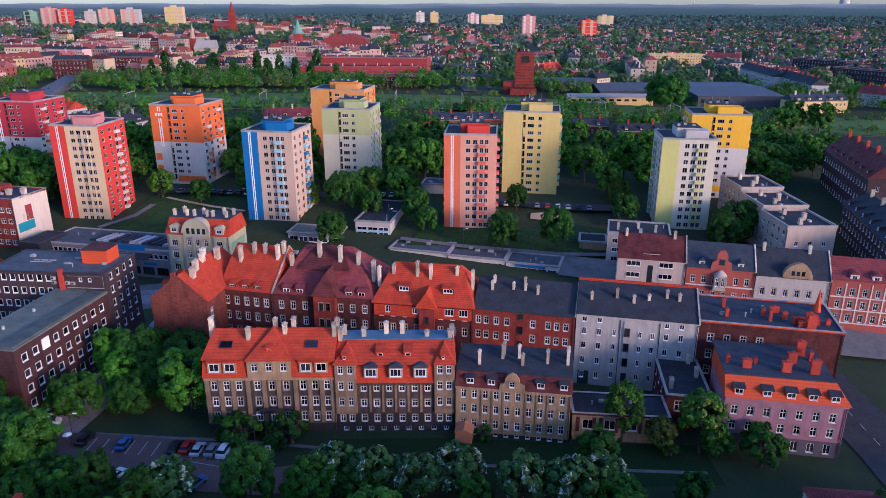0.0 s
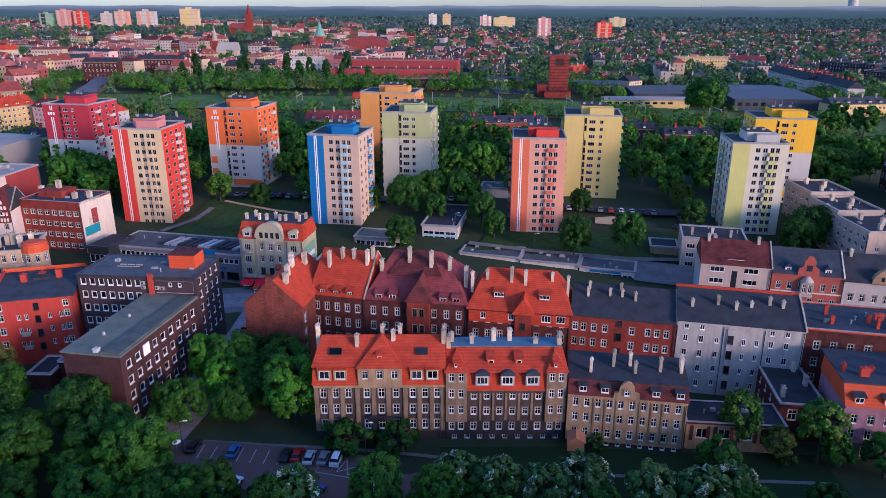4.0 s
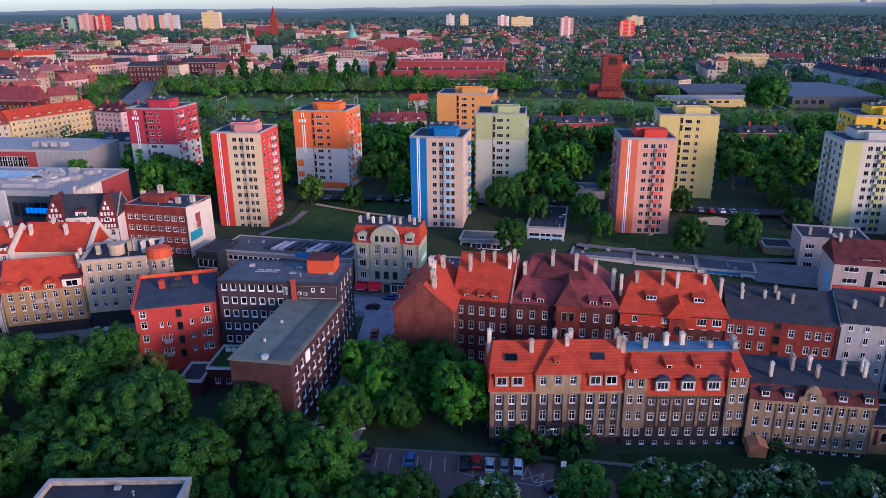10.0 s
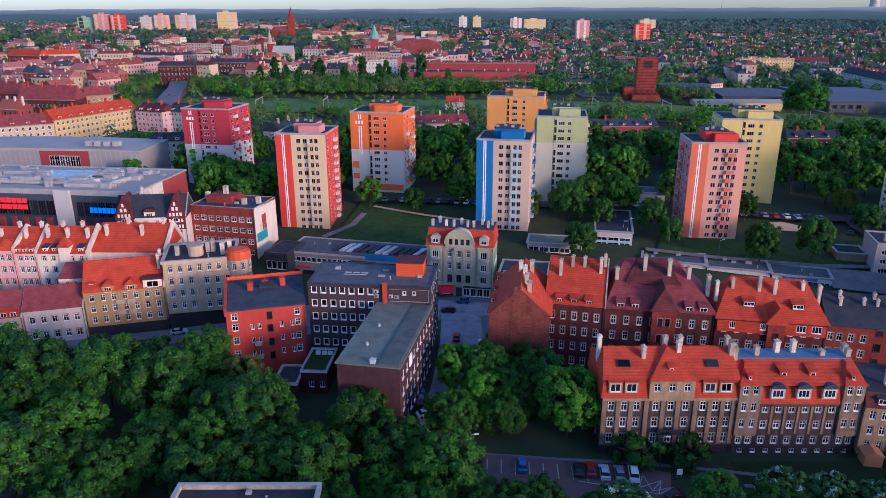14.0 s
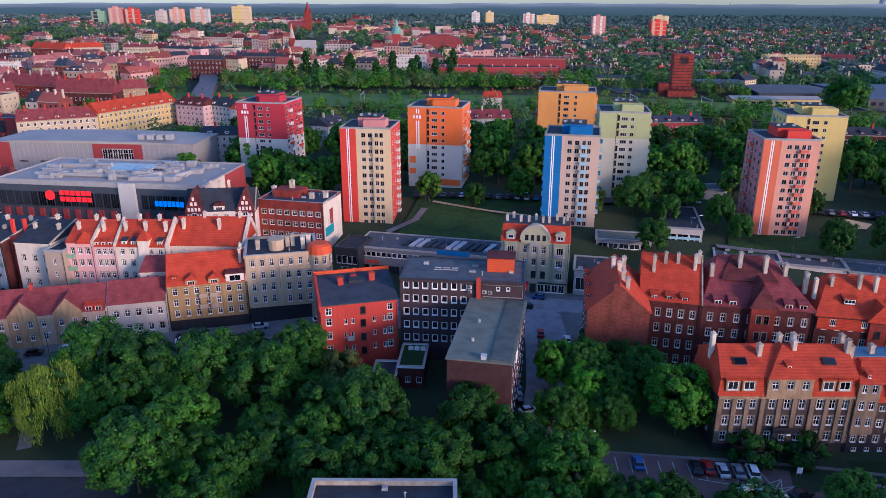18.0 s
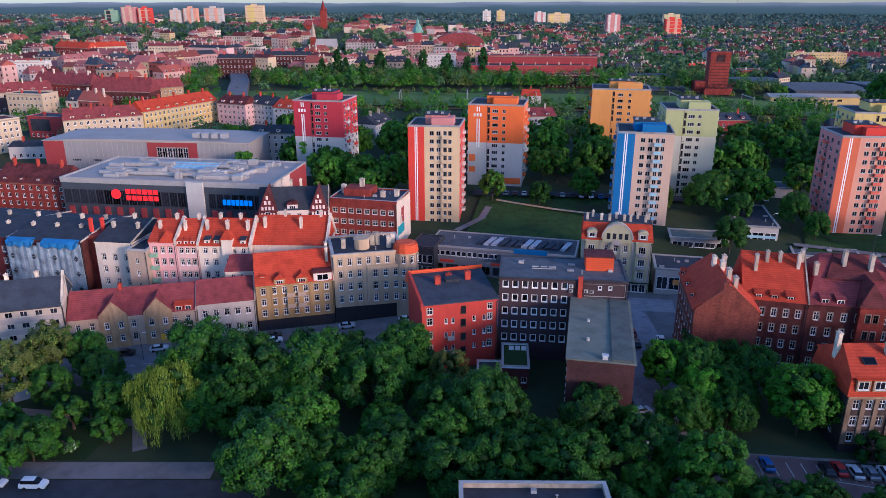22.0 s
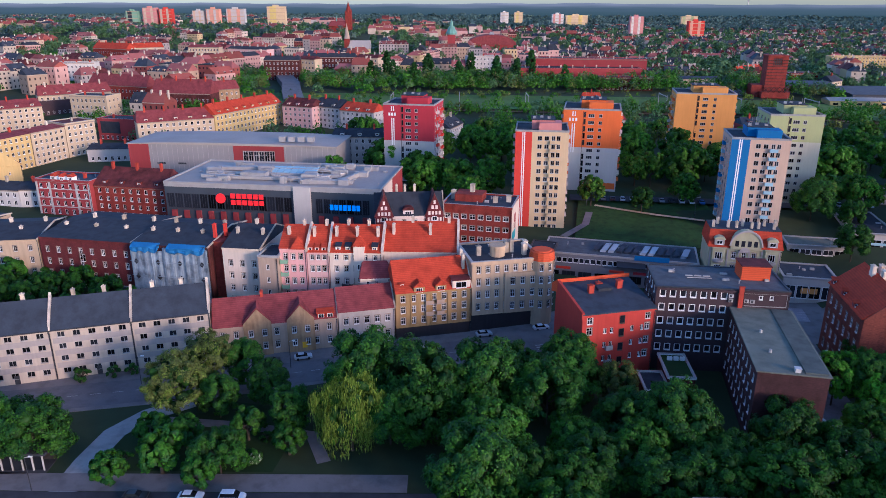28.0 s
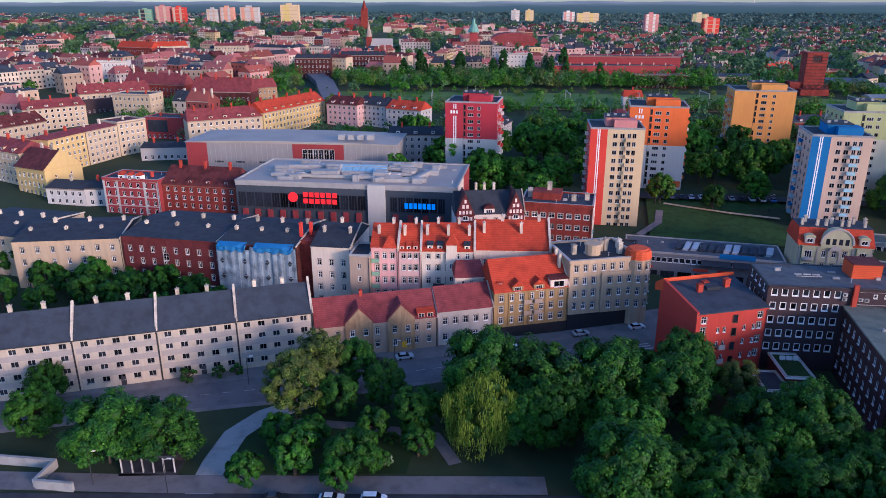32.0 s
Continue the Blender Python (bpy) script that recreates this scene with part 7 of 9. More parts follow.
# ---- the town around ----
def middle(label, fl, fr, depth, h, rise, wall, roof, rows):
    """A house of the middle distance with real windows on its front."""
    label = label if len(label.split()) > 3 else label + " of the old town"
    if fl[1] > 430:
        # the town beyond the railway stands closer and higher than the plain level would have it
        mx, my = (fl[0] + fr[0]) / 2, (fl[1] + fr[1]) / 2
        cx, cy = (-20, 2) if mx > 50 else ((-64, 5) if mx > -150 else (-130, 9))
        k = 0.93 - 0.15 * min(max((my - 430) / 330.0, 0.0), 1.0)
        if mx > 100:
            k = 0.95
        top = 82.4 - (82.4 - 13.5 - h) * k
        fl, fr = [(cx + (px - cx) * k, cy + (py - cy) * k) for px, py in (fl, fr)]
        depth *= k
        h = max(5.0, top - ground_z((fl[0] + fr[0]) / 2, (fl[1] + fr[1]) / 2))
        rise *= k
    z0 = ground_z((fl[0] + fr[0]) / 2, (fl[1] + fr[1]) / 2) - 0.3
    w = math.hypot(fr[0] - fl[0], fr[1] - fl[1])
    n = max(1, int(w / 2.9))
    st = (h - 0.6) / rows
    zs = [0.9 + st * i for i in range(rows)]
    ob, w, h = house("house", label, fl, fr, depth, z0, z0 + h, wall, front=[(spread(0.6, w - 0.6, n), zs, 1.25, min(1.8, st * 0.55), "pair")], category="house",
                     right=[(spread(1, depth - 1, 3), zs, 1.1, min(1.7, st * 0.5), "pair")] if fl[1] < 420 else (), left=[(spread(1, depth - 1, 3), zs, 1.1, min(1.7, st * 0.5), "pair")] if fl[0] > 40 and fl[1] < 420 else ())
    if rise:
        g = Mesh()
        hip_roof(g, -0.3, w + 0.3, -0.5, depth + 0.5, h, h + rise, 1.0, 1.0)
        part("roof", g, roof, ob)
        if rise >= 3 and fl[1] < 450:
            for x in spread(0.8, w - 0.8, max(2, int(w / 6.5))):
                dormer(ob, x - 0.9, 0.5, h + 0.3, 1.8, 1.3, 2.6, wall, roof, "pair", "shed", (1.2, 0.9))
    else:
        flat_roof(ob, w, depth, h, roof, wall, 0.5)
    if rows > 1:
        g = Mesh()
        g.box(0.02, w - 0.02, -0.3, -0.004, h - 0.5, h - 0.05)
        part("eaves_moulding", g, TRIM, ob)
    k = max(1, int(w / 9))
    chimneys(ob, [(w * (i + 0.5) / k, depth * 0.45, h + rise * 0.6, h + rise + 1.8) for i in range(k)], CHIM if len(label) % 2 else CHIMR, 0.8, 1.0)
    return ob


# the quarter west of the shopping centre
ob, w, h = house("tenement", "pale yellow gabled tenement with a dull red roof", (-329.2, 268.2), (-322.2, 282.6), 17, 11.6, 22.4, YELH, category="house",
                 left=[(spread(0.8, 16.2, 6), (0.6, 3.9, 7.2), 1.2, 1.9, "pair")], front=[([4.5, 11.0], (7.4,), 0.7, 0.9, "plain")])
g = Mesh()
gable_along_y(g, -0.5, w + 0.5, 0.3, 17.4, h, h + 6.2)
part("roof", g, TILE3, ob)
g = Mesh()
g.loft([(0, 0, h), (w, 0, h), (w * 0.53, 0, h + 6.3), (w * 0.47, 0, h + 6.3)], [(0, 0.35, h), (w, 0.35, h), (w * 0.53, 0.35, h + 6.3), (w * 0.47, 0.35, h + 6.3)])
part("gable_wall", g, YELH, ob)
chimneys(ob, [(w * 0.5, 5, h + 5, h + 8), (w * 0.6, 13, h + 5, h + 7.6)], CHIM)
middle("cream corner tenement with shops", (-372.0, 295.0), (-345.5, 281.0), 13, 13, 4, CREAMH, TILE2, 4)
middle("low white house with a slate roof", (-326.5, 262.6), (-311.0, 260.0), 10, 6.5, 2.2, WHITEP, SLATE, 2)
middle("low white house with a felt roof", (-310.8, 260.0), (-303.6, 260.6), 10, 7.0, 2.0, WHITEP, SLATE, 2)
ob = middle("crimson tenement with white trim and mansard", (-301.0, 254.8), (-279.6, 250.8), 12, 13, 0, CRIMB, SLATE2, 4)
for x in (0.0, 5.2, 15.8, 20.9):
    panel(ob, "white_quoin", (0, 0), (21.8, 0), x, x + 0.8, 0.3, 12.8, PALE, 0.1)
for z in (3.4, 6.6, 9.8):
    panel(ob, "white_band", (0, 0), (21.8, 0), 0.8, 20.9, z, z + 0.3, PALE, 0.08)
for x in (6.6, 10.0, 13.4):
    dormer(ob, x, -0.1, 13.0, 2.0, 1.6, 2.4, WHITE, TILE, "pair", "gable")
middle("orange brick tenement with a dark roof", (-279.2, 252.8), (-251.2, 247.6), 13, 12, 5.5, BRICK, TILE3, 4)
middle("long yellow terrace with a flat red roof", (-342.0, 296.0), (-336.4, 316.0), 12, 15, 1.2, YELH, TILE2, 5)
middle("long cream terrace with a flat red roof", (-336.3, 316.2), (-330.6, 333.6), 12, 15, 1.2, CREAMH, TILE2, 5)
middle("cream corner block with a flat roof", (-330.4, 333.8), (-322.7, 346.4), 14, 15.5, 0, CREAMH, TILE3, 5)
middle("pale terrace with a purple-red roof", (-392.0, 340.0), (-381.3, 366.0), 12, 11, 5, CREAMH, TILE3, 3)
ob = middle("red brick house with a dark poster", (-334.9, 373.3), (-311.0, 368.2), 12, 11, 0, CRIMB, SLATE, 1)
panel(ob, "poster", (0, 0), (24, 0), 2.0, 13.0, 4.0, 10.0, SLATE, 0.3, "dark advertising poster")
middle("low dark hall with a felt roof", (-426.1, 469.4), (-408.5, 486.6), 16, 8, 0, BRICKB, SLATE, 1)
middle("low grey house with a dark hipped roof", (-317.4, 325.0), (-296.7, 327.9), 10, 6, 2.0, PALE, SLATE, 1)
middle("dark grey tenement", (-205.6, 321.3), (-181.0, 321.6), 11, 13, 3, PALE, SLATE, 4)
middle("pale yellow terrace with a dull red roof", (-304.3, 350.7), (-272.9, 368.5), 12, 13, 5, CREAMH, TILE2, 4)
middle("yellow terrace with a red roof", (-272.3, 368.5), (-249.5, 416.1), 12, 13, 5, YELH, TILE, 4)
middle("pinkish grey terrace", (-247.1, 407.6), (-229.1, 399.2), 12, 12, 4, PINKH, TILE3, 4)
middle("grey terrace with a slate roof", (-229.9, 407.7), (-213.5, 397.2), 12, 12, 4, PALE, SLATE, 4)
middle("grey terrace with a red roof", (-213.0, 395.2), (-193.8, 385.4), 12, 12, 4, PALE, TILE, 4)
middle("cream office block", (-390.1, 450.1), (-364.9, 444.8), 14, 15, 0, CREAMH, SLATE, 4)
middle("white rendered block", (-536.2, 676.6), (-489.5, 683.2), 14, 16, 0, WHITEP, SLATE, 4)
middle("dark brick school with red roofs", (-360.2, 499.3), (-318.0, 493.3), 13, 11, 9, BRICKD, TILE2, 2)
middle("red roofed school wing", (-329.7, 533.9), (-313.9, 544.9), 10, 9, 6, SAND1, TILE2, 2)
middle("red roofed hall", (-435.0, 561.5), (-382.3, 542.6), 12, 10, 8, BRICK, TILE2, 2)
middle("school with a red roof", (-626.0, 959.5), (-572.0, 936.1), 14, 13, 7, BRICK, TILE, 3)
middle("school wing with a red roof", (-580.4, 959.8), (-543.3, 984.8), 14, 13, 6, CREAMH, TILE, 3)
middle("cream corner tenement", (-479.3, 896.9), (-441.6, 897.0), 14, 18, 3, CREAMH, TILE2, 5)
middle("pink tenement", (-434.9, 908.8), (-381.2, 886.8), 14, 16, 3, PINKH, SLATE, 4)
middle("white low house by the bridge", (-363.1, 818.9), (-315.2, 795.6), 10, 8, 3, WHITEP, SLATE, 2)
middle("brown brick tenement", (-311.6, 793.7), (-263.2, 794.0), 14, 14, 4, BRICKD, SLATE, 4)
middle("cream rendered tenement", (-262.0, 794.1), (-238.4, 785.9), 14, 14, 3, CREAMH, TILE3, 4)
middle("cream tenement", (-403.2, 383.6), (-380.4, 405.0), 12, 12, 4, CREAMH, TILE2, 4)
middle("dull red roofed terrace", (-428.2, 481.1), (-391.7, 507.5), 12, 11, 6, CREAMH, TILE2, 3)
middle("pale block", (-161.4, 777.4), (-125.7, 785.5), 13, 16, 0, PALE, SLATE, 5)
middle("white tenement", (-490.5, 912.2), (-445.4, 911.5), 14, 14, 3, CREAMH, SLATE, 4)
middle("brown tenement", (-351.1, 752.5), (-314.8, 751.9), 14, 14, 4, BRICKD, SLATE, 4)
middle("cream tenement", (-320.0, 767.6), (-300.5, 759.4), 14, 14, 3, CREAMH, TILE3, 4)
middle("long crimson factory hall", (-109.5, 696.5), (2.9, 694.6), 30, 11, 0, CRIMB, SLATE, 1)
middle("crimson factory block", (-98.2, 745.1), (13.8, 727.4), 22, 17, 0, CRIMB, SLATE, 2)
middle("dark brick works house", (-44.0, 632.7), (1.7, 632.0), 11, 9, 0, BRICKD, SLATE, 2)
middle("brick house with a red tiled roof", (92.2, 645.9), (126.0, 679.7), 14, 10, 7, BRICK, TILE, 3)
middle("orange brick house with a felt roof", (121.1, 616.5), (143.2, 616.2), 14, 14, 0, BRICK, SLATE2, 3)
middle("cream house end with a dark roof", (133.9, 574.3), (146.4, 583.3), 12, 12, 4, CREAMH, SLATE, 3)
middle("long yellow apartment block", (240.1, 788.1), (298.0, 787.1), 13, 16, 0, YELH, SLATE, 5)
middle("pale terrace with a dull red roof", (313.4, 825.1), (345.1, 807.0), 12, 11, 5, PINKH, TILE2, 3)
middle("dark slate terrace", (290.9, 677.5), (280.3, 585.6), 12, 12, 5, PALE, SLATE, 4)
middle("dark slate terrace", (287.9, 600.0), (279.2, 522.4), 12, 12, 5, PALE, SLATE, 4)
middle("dark office complex", (368.8, 735.6), (397.9, 690.7), 20, 16, 0, BRICKB, SLATE, 4)
middle("dark office wing", (366.2, 652.0), (392.5, 596.3), 20, 14, 0, BRICKB, SLATE, 3)
middle("yellow villa with a hipped slate roof", (237.9, 465.6), (277.7, 470.7), 13, 8, 4, YELH, SLATE2, 2)
middle("red roofed terrace", (303.5, 506.0), (319.2, 479.9), 11, 9, 5, PALE, TILE2, 3)
middle("dark brick terrace", (71.4, 360.9), (90.2, 357.1), 11, 9, 3, BRICKD, SLATE, 2)
middle("slate roofed brick terrace", (-5.0, 373.1), (38.3, 376.1), 11, 9, 3, CRIMB, SLATE2, 2)
middle("dark brick terrace", (91.3, 345.4), (115.1, 343.4), 11, 9, 3, BRICKD, SLATE, 2)
middle("red roofed house by the railway", (-90.6, 387.9), (-60.1, 390.8), 12, 8, 4, PALE, TILE2, 2)
middle("red roofed cottage", (-73.7, 505.4), (-60.4, 504.9), 10, 7, 4, PALE, TILE, 1)
middle("grey tenement row", (-153.5, 355.3), (-147.0, 372.9), 11, 10, 4, PALE, SLATE, 3)
middle("dark mansard house", (156.1, 275.1), (143.8, 224.8), 14, 15, 6, BRICKB, TILE3, 3)
middle("dark tenement", (134.6, 221.2), (121.8, 172.3), 14, 14, 4, BRICKB, SLATE, 4)


# ---- landmarks of the far town ----
GREENCU = mat("copper_green", (0.16, 0.32, 0.25), 0.6, 0.2, 0.3, 2.0, 0.1)
ob = thing("church", "distant red brick church with a tall tower", "church", (-322, 1220, ground_z(-322, 1220)))
g = Mesh()
g.box(-5, 5, -5, 5, 0, 33)
g.box(-5.6, 5.6, -5.6, 5.6, 24, 25)
for x in (-5, 4):
    for y in (-5, 4):
        g.tube(x + 0.5, y + 0.5, 33, 38, 0.8, 0.1, 0, 6)
part("tower", g, BRICK, ob)
g = Mesh()
g.tube(0, 0, 33, 50, 5.0, 0.2, 0, 8)
part("spire", g, BRICK, ob)
g = Mesh()
g.box(-32, -5, -7, 7, 0, 12)
part("nave", g, BRICK, ob)
g = Mesh()
hip_roof(g, -33, -5, -8, 8, 12, 20, 4, 0)
part("nave_roof", g, TILE2, ob)
g = Mesh()
g.tube(-20, 0, 18, 32, 1.2, 0.1, 0, 6)
part("roof_spire", g, GREENCU, ob)
ob = thing("clock_tower", "distant brick tower with a green copper dome", "tower", (-154, 866, ground_z(-154, 866) - 9.5))
g = Mesh()
g.box(-4.5, 4.5, -4.5, 4.5, 0, 36)
part("shaft", g, CRIMB, ob)
g = Mesh()
g.tube(0, 0, 34, 36, 6.5, 6.5, 0, 10)
g.tube(0, 0, 36, 43, 6.2, 3.0, 0, 10)
g.tube(0, 0, 43, 46, 2.0, 1.8, 0, 8)
g.tube(0, 0, 46, 51, 1.8, 0.1, 0, 8)
part("dome", g, GREENCU, ob)
ob = thing("station_hall", "distant hall under a broad red vaulted roof", "hall", (-132, 905, ground_z(-130, 905) - 9.5))
g = Mesh()
g.box(0, 54, 0, 30, 0, 20)
part("wall", g, CRIMB, ob)
arc = [(27 - 30 * math.cos(math.pi * i / 10), 20 + 12 * math.sin(math.pi * i / 10)) for i in range(11)]
g = Mesh()
g.loft([(a, -1, b) for a, b in arc], [(a, 31, b) for a, b in arc])
part("roof", g, TILE2, ob)
g = Mesh()
g.box(24, 30, 8, 14, 31, 35, 0, 0.8)
part("lantern", g, CONC, ob)
ob = thing("steeple", "distant brick steeple with an orange spire", "church", (-274, 858, ground_z(-274, 858) - 4.0))
g = Mesh()
g.box(-3, 3, -3, 3, 0, 24)
part("shaft", g, BRICK, ob)
g = Mesh()
g.tube(0, 0, 24, 41, 3.3, 0.1, 0, 8)
part("spire", g, BROWNR, ob)
g = Mesh()
g.box(2, 26, -6, 6, 0, 13)
part("nave", g, CREAMH, ob)
g = Mesh()
hip_roof(g, 1.5, 27, -7, 7, 13, 22, 2, 0)
part("nave_roof", g, LIGHTFELT, ob)
ob = thing("brick_tower", "square ruinous brick mine tower with a louvred top", "tower", (58.5, 502, ground_z(60, 505)), -6)
g = Mesh()
g.wall((0, 0), (13, 0), 0, 27, [(3.6, 9.4, 21, 25.5)], 0, 0.8)
g.wall((13, 0), (13, 11), 0, 27, (), 0)
g.wall((13, 11), (0, 11), 0, 27, (), 0)
g.wall((0, 11), (0, 0), 0, 27, (), 0)
g.box(-0.4, 13.4, -0.4, 11.4, 26.6, 27.5)
part("shaft", g, BRICK, ob)
for i in range(5):
    g = Mesh()
    g.box(3.6 + i * 1.2, 4.3 + i * 1.2, 0.5, 0.8, 21, 25.5)
    part("louvre", g, TARMETAL, ob)
for z in range(2, 26, 2):
    panel(ob, "brick_band", (0, 0), (13, 0), 0, 13, z, z + 0.5, BRICKD, 0.15)
g = Mesh()
g.box(-8, 0, 1, 12, 0, 8)
g.box(-3, 15, -6, -0.2, 0, 4)
part("annexe", g, BRICK, ob)
g = Mesh()
for x in (-2.5, 1.0, 4.5, 8.0, 11.5):
    g.bar((x, -6.2, 4.0), (x + 3.4, -6.2, 7.4), 0.25)
    g.bar((x + 3.4, -6.2, 4.0), (x, -6.2, 7.4), 0.25)
part("steel_truss", g, BRICKD, ob)


def hall(label, x0, x1, y0, y1, h, wall, roof, bands=0):
    ob = thing("hall", label, "hall", (x0, y0, ground_z((x0 + x1) / 2, y0)), -4)
    g = Mesh()
    g.box(0, x1 - x0, 0, y1 - y0, -1, h)
    part("wall", g, wall, ob)
    g = Mesh()
    hip_roof(g, -0.5, x1 - x0 + 0.5, -0.5, y1 - y0 + 0.5, h, h + 1.6, 0, 0)
    part("roof", g, roof, ob)
    for i in range(bands):
        panel(ob, "grey_window", (0, 0), (x1 - x0, 0), 2 + i * 5, 5 + i * 5, h * 0.4, h * 0.7, GLASS, 0.05)


GREYM = mat("grey_sheet", (0.085, 0.09, 0.105), 0.6, 0.15, 0.05, 1.0, 0.05)
DARKH = mat("anthracite_sheet", (0.05, 0.055, 0.068), 0.6, 0.15, 0.05, 1.0, 0.05)
hall("low anthracite shop hall with a grey roof", 176, 232, 470, 560, 7.5, DARKH, GREYM, 4)
hall("low grey shop hall with pale roof", 118, 168, 500, 556, 6.5, DARKH, FELTM, 3)
hall("low dark hall beside the shops", 80, 118, 528, 560, 6.5, DARKH, DARKH, 3)
hall("long low yellow brick shed", 92, 148, 478, 492, 4.5, YELH, LIGHTFELT, 9)
hall("low cream depot by the railway", 20, 48, 560, 575, 5, CREAMH, SLATE2, 4)
hall("low pale depot by the railway", -30, 10, 585, 600, 5, PALE, SLATE2, 4)


def far_block(label, x, y, w, top, wall, n=2, d=14):
    z0 = ground_z(x, y)
    h = top - z0
    ob = thing("tower_block", label, "tower block", (x, y, z0), 0, "far tower blocks")
    g = Mesh()
    rows = max(6, int(h / 3.2))
    k = max(3, int(w / 4))
    for p0, p1, ln in (((0, 0), (w, 0), w), ((w, 0), (w, d), d), ((w, d), (0, d), w), ((0, d), (0, 0), d)):
        g.wall(p0, p1, 0, h, (), 0)
    g.face([(0, 0, h), (w, 0, h), (w, d, h), (0, d, h)])
    g.box(w * 0.3, w * 0.6, 4, 10, h, h + 3)
    part("wall", g, wall[0], ob)
    for i in range(n):
        panel(ob, "colour_strip", (0, 0), (w, 0), w * (i + 0.15) / n, w * (i + 0.5) / n, h * 0.05, h, wall[1], 0.3)
    for r in range(0, rows, 2):
        panel(ob, "window_band", (0, 0), (w, 0), 0.8, w - 0.8, 2 + r * h / rows, 2.9 + r * h / rows, GREYR, 0.35)


for x, y, w, t, m in ((-775, 1500, 28, 72, (PINKR, PALEB)), (-742, 1500, 26, 70, (REDP, PALEB)), (-628, 1367, 20, 68, (PALE, PALEB)), (-603, 1367, 24, 71, (PINKP, PALE)), (-576, 1400, 34, 71, (PALE, PINKP))):
    far_block("distant pale and pink tower block", x, y, w, t, m)
far_block("distant yellow tower block over the roofs", -512, 1450, 35, 75, (CREAM, YELLOW), 1)
far_block("distant white tower block", -34, 1870, 20, 60, (WHITEP, PALE), 1)
far_block("distant cream tower block", 1, 1870, 20, 60, (CREAM, YELLOW), 1)
for x, y, w, t, m in ((95, 1870, 28, 56, (WHITEP, PINKR)), (129, 1870, 54, 53, (CREAM, YELLOW)), (170, 1366, 24, 59, (PINKR, WHITEP)), (284, 1390, 29, 51, (REDP, PINKP)), (440, 1950, 42, 50, (CREAM, SAGE))):
    far_block("distant pale tower block", x, y, w, t, m)
far_block("distant dark green office tower", -809, 1500, 24, 66, (GREENP, SLATE), 1)

ob = thing("radio_mast", "very distant thin mast on the horizon", "mast", (1484, 4194, ground_z(1484, 4194)))
g = Mesh()
g.tube(0, 0, 0, 78, 4, 1.5, 0, 6)
part("pole", g, PALE, ob)
ob = thing("cooling_tower", "very distant pale cooling tower", "tower", (2398, 4302, ground_z(2398, 4302)))
g = Mesh()
ring = [(math.cos(i * 0.3927), math.sin(i * 0.3927)) for i in range(16)]
for z0, z1, r0, r1 in ((0, 30, 40, 30), (30, 60, 30, 26), (60, 88, 26, 28)):
    g.loft([(c * r0, s * r0, z0) for c, s in ring], [(c * r1, s * r1, z1) for c, s in ring])
part("shell", g, PALE, ob)

ribbon("road", [(-252, 462), (-262, 500), (-271, 540), (-290, 600), (-312, 680)], 13, STREET, 4.0, "grey road over the railway", "road", 5.0)
ribbon("meadow", [(-420, 492), (-200, 484), (0, 470), (150, 440), (260, 395), (420, 330)], 58, MEADOW, 0.06, "light green railway verge meadow", "meadow")
ribbon("railway", [(-420, 466), (-200, 458), (0, 444), (150, 412), (260, 368), (420, 300)], 13, mat("ballast", (0.16, 0.12, 0.085), 0.95, 0.3, 0.05, 1.5, 0.3), 0.15, "brown ballast bed of the railway", "railway")
for k in (10, 20, 32):
    ribbon("railway", [(-420, 466 + k), (-200, 458 + k), (0, 444 + k), (150, 412 + k), (260, 368 + k), (420, 300 + k)], 3.4, bpy.data.materials["ballast"], 0.16, "brown railway track on ballast", "railway")
patch("pavement", [(24, 512), (52, 506), (58, 560), (72, 625), (60, 628), (44, 575), (20, 560)], STREET, 0.5, "grey paved yard beside the brick tower")
ob = thing("railway_fence", "pale gantries along the railway", "gantry", (0, 0, 0))
for i in range(9):
    x = -190 + i * 42
    y = 458 - max(0, x + 20) * 0.2
    z = ground_z(x, y)
    g = Mesh()
    g.tube(x, y - 9, z, z + 9.5, 0.22, 0.16, 0, 6)
    g.tube(x, y + 9, z, z + 9.5, 0.22, 0.16, 0, 6)
    g.box(x - 0.15, x + 0.15, y - 9.4, y + 9.4, z + 8.6, z + 9.1)
    part("gantry", g, CONC, ob)

# ---- cars ----
CARCOL = {k: mat("car_" + k, c, 0.3, 0.05, 0.5, 3.0, 0.0, spec=0.6) for k, c in dict(white=(0.75, 0.75, 0.76), black=(0.02, 0.02, 0.024), blue=(0.04, 0.11, 0.30), red=(0.35, 0.02, 0.02), grey=(0.22, 0.23, 0.25), silver=(0.45, 0.47, 0.5)).items()}


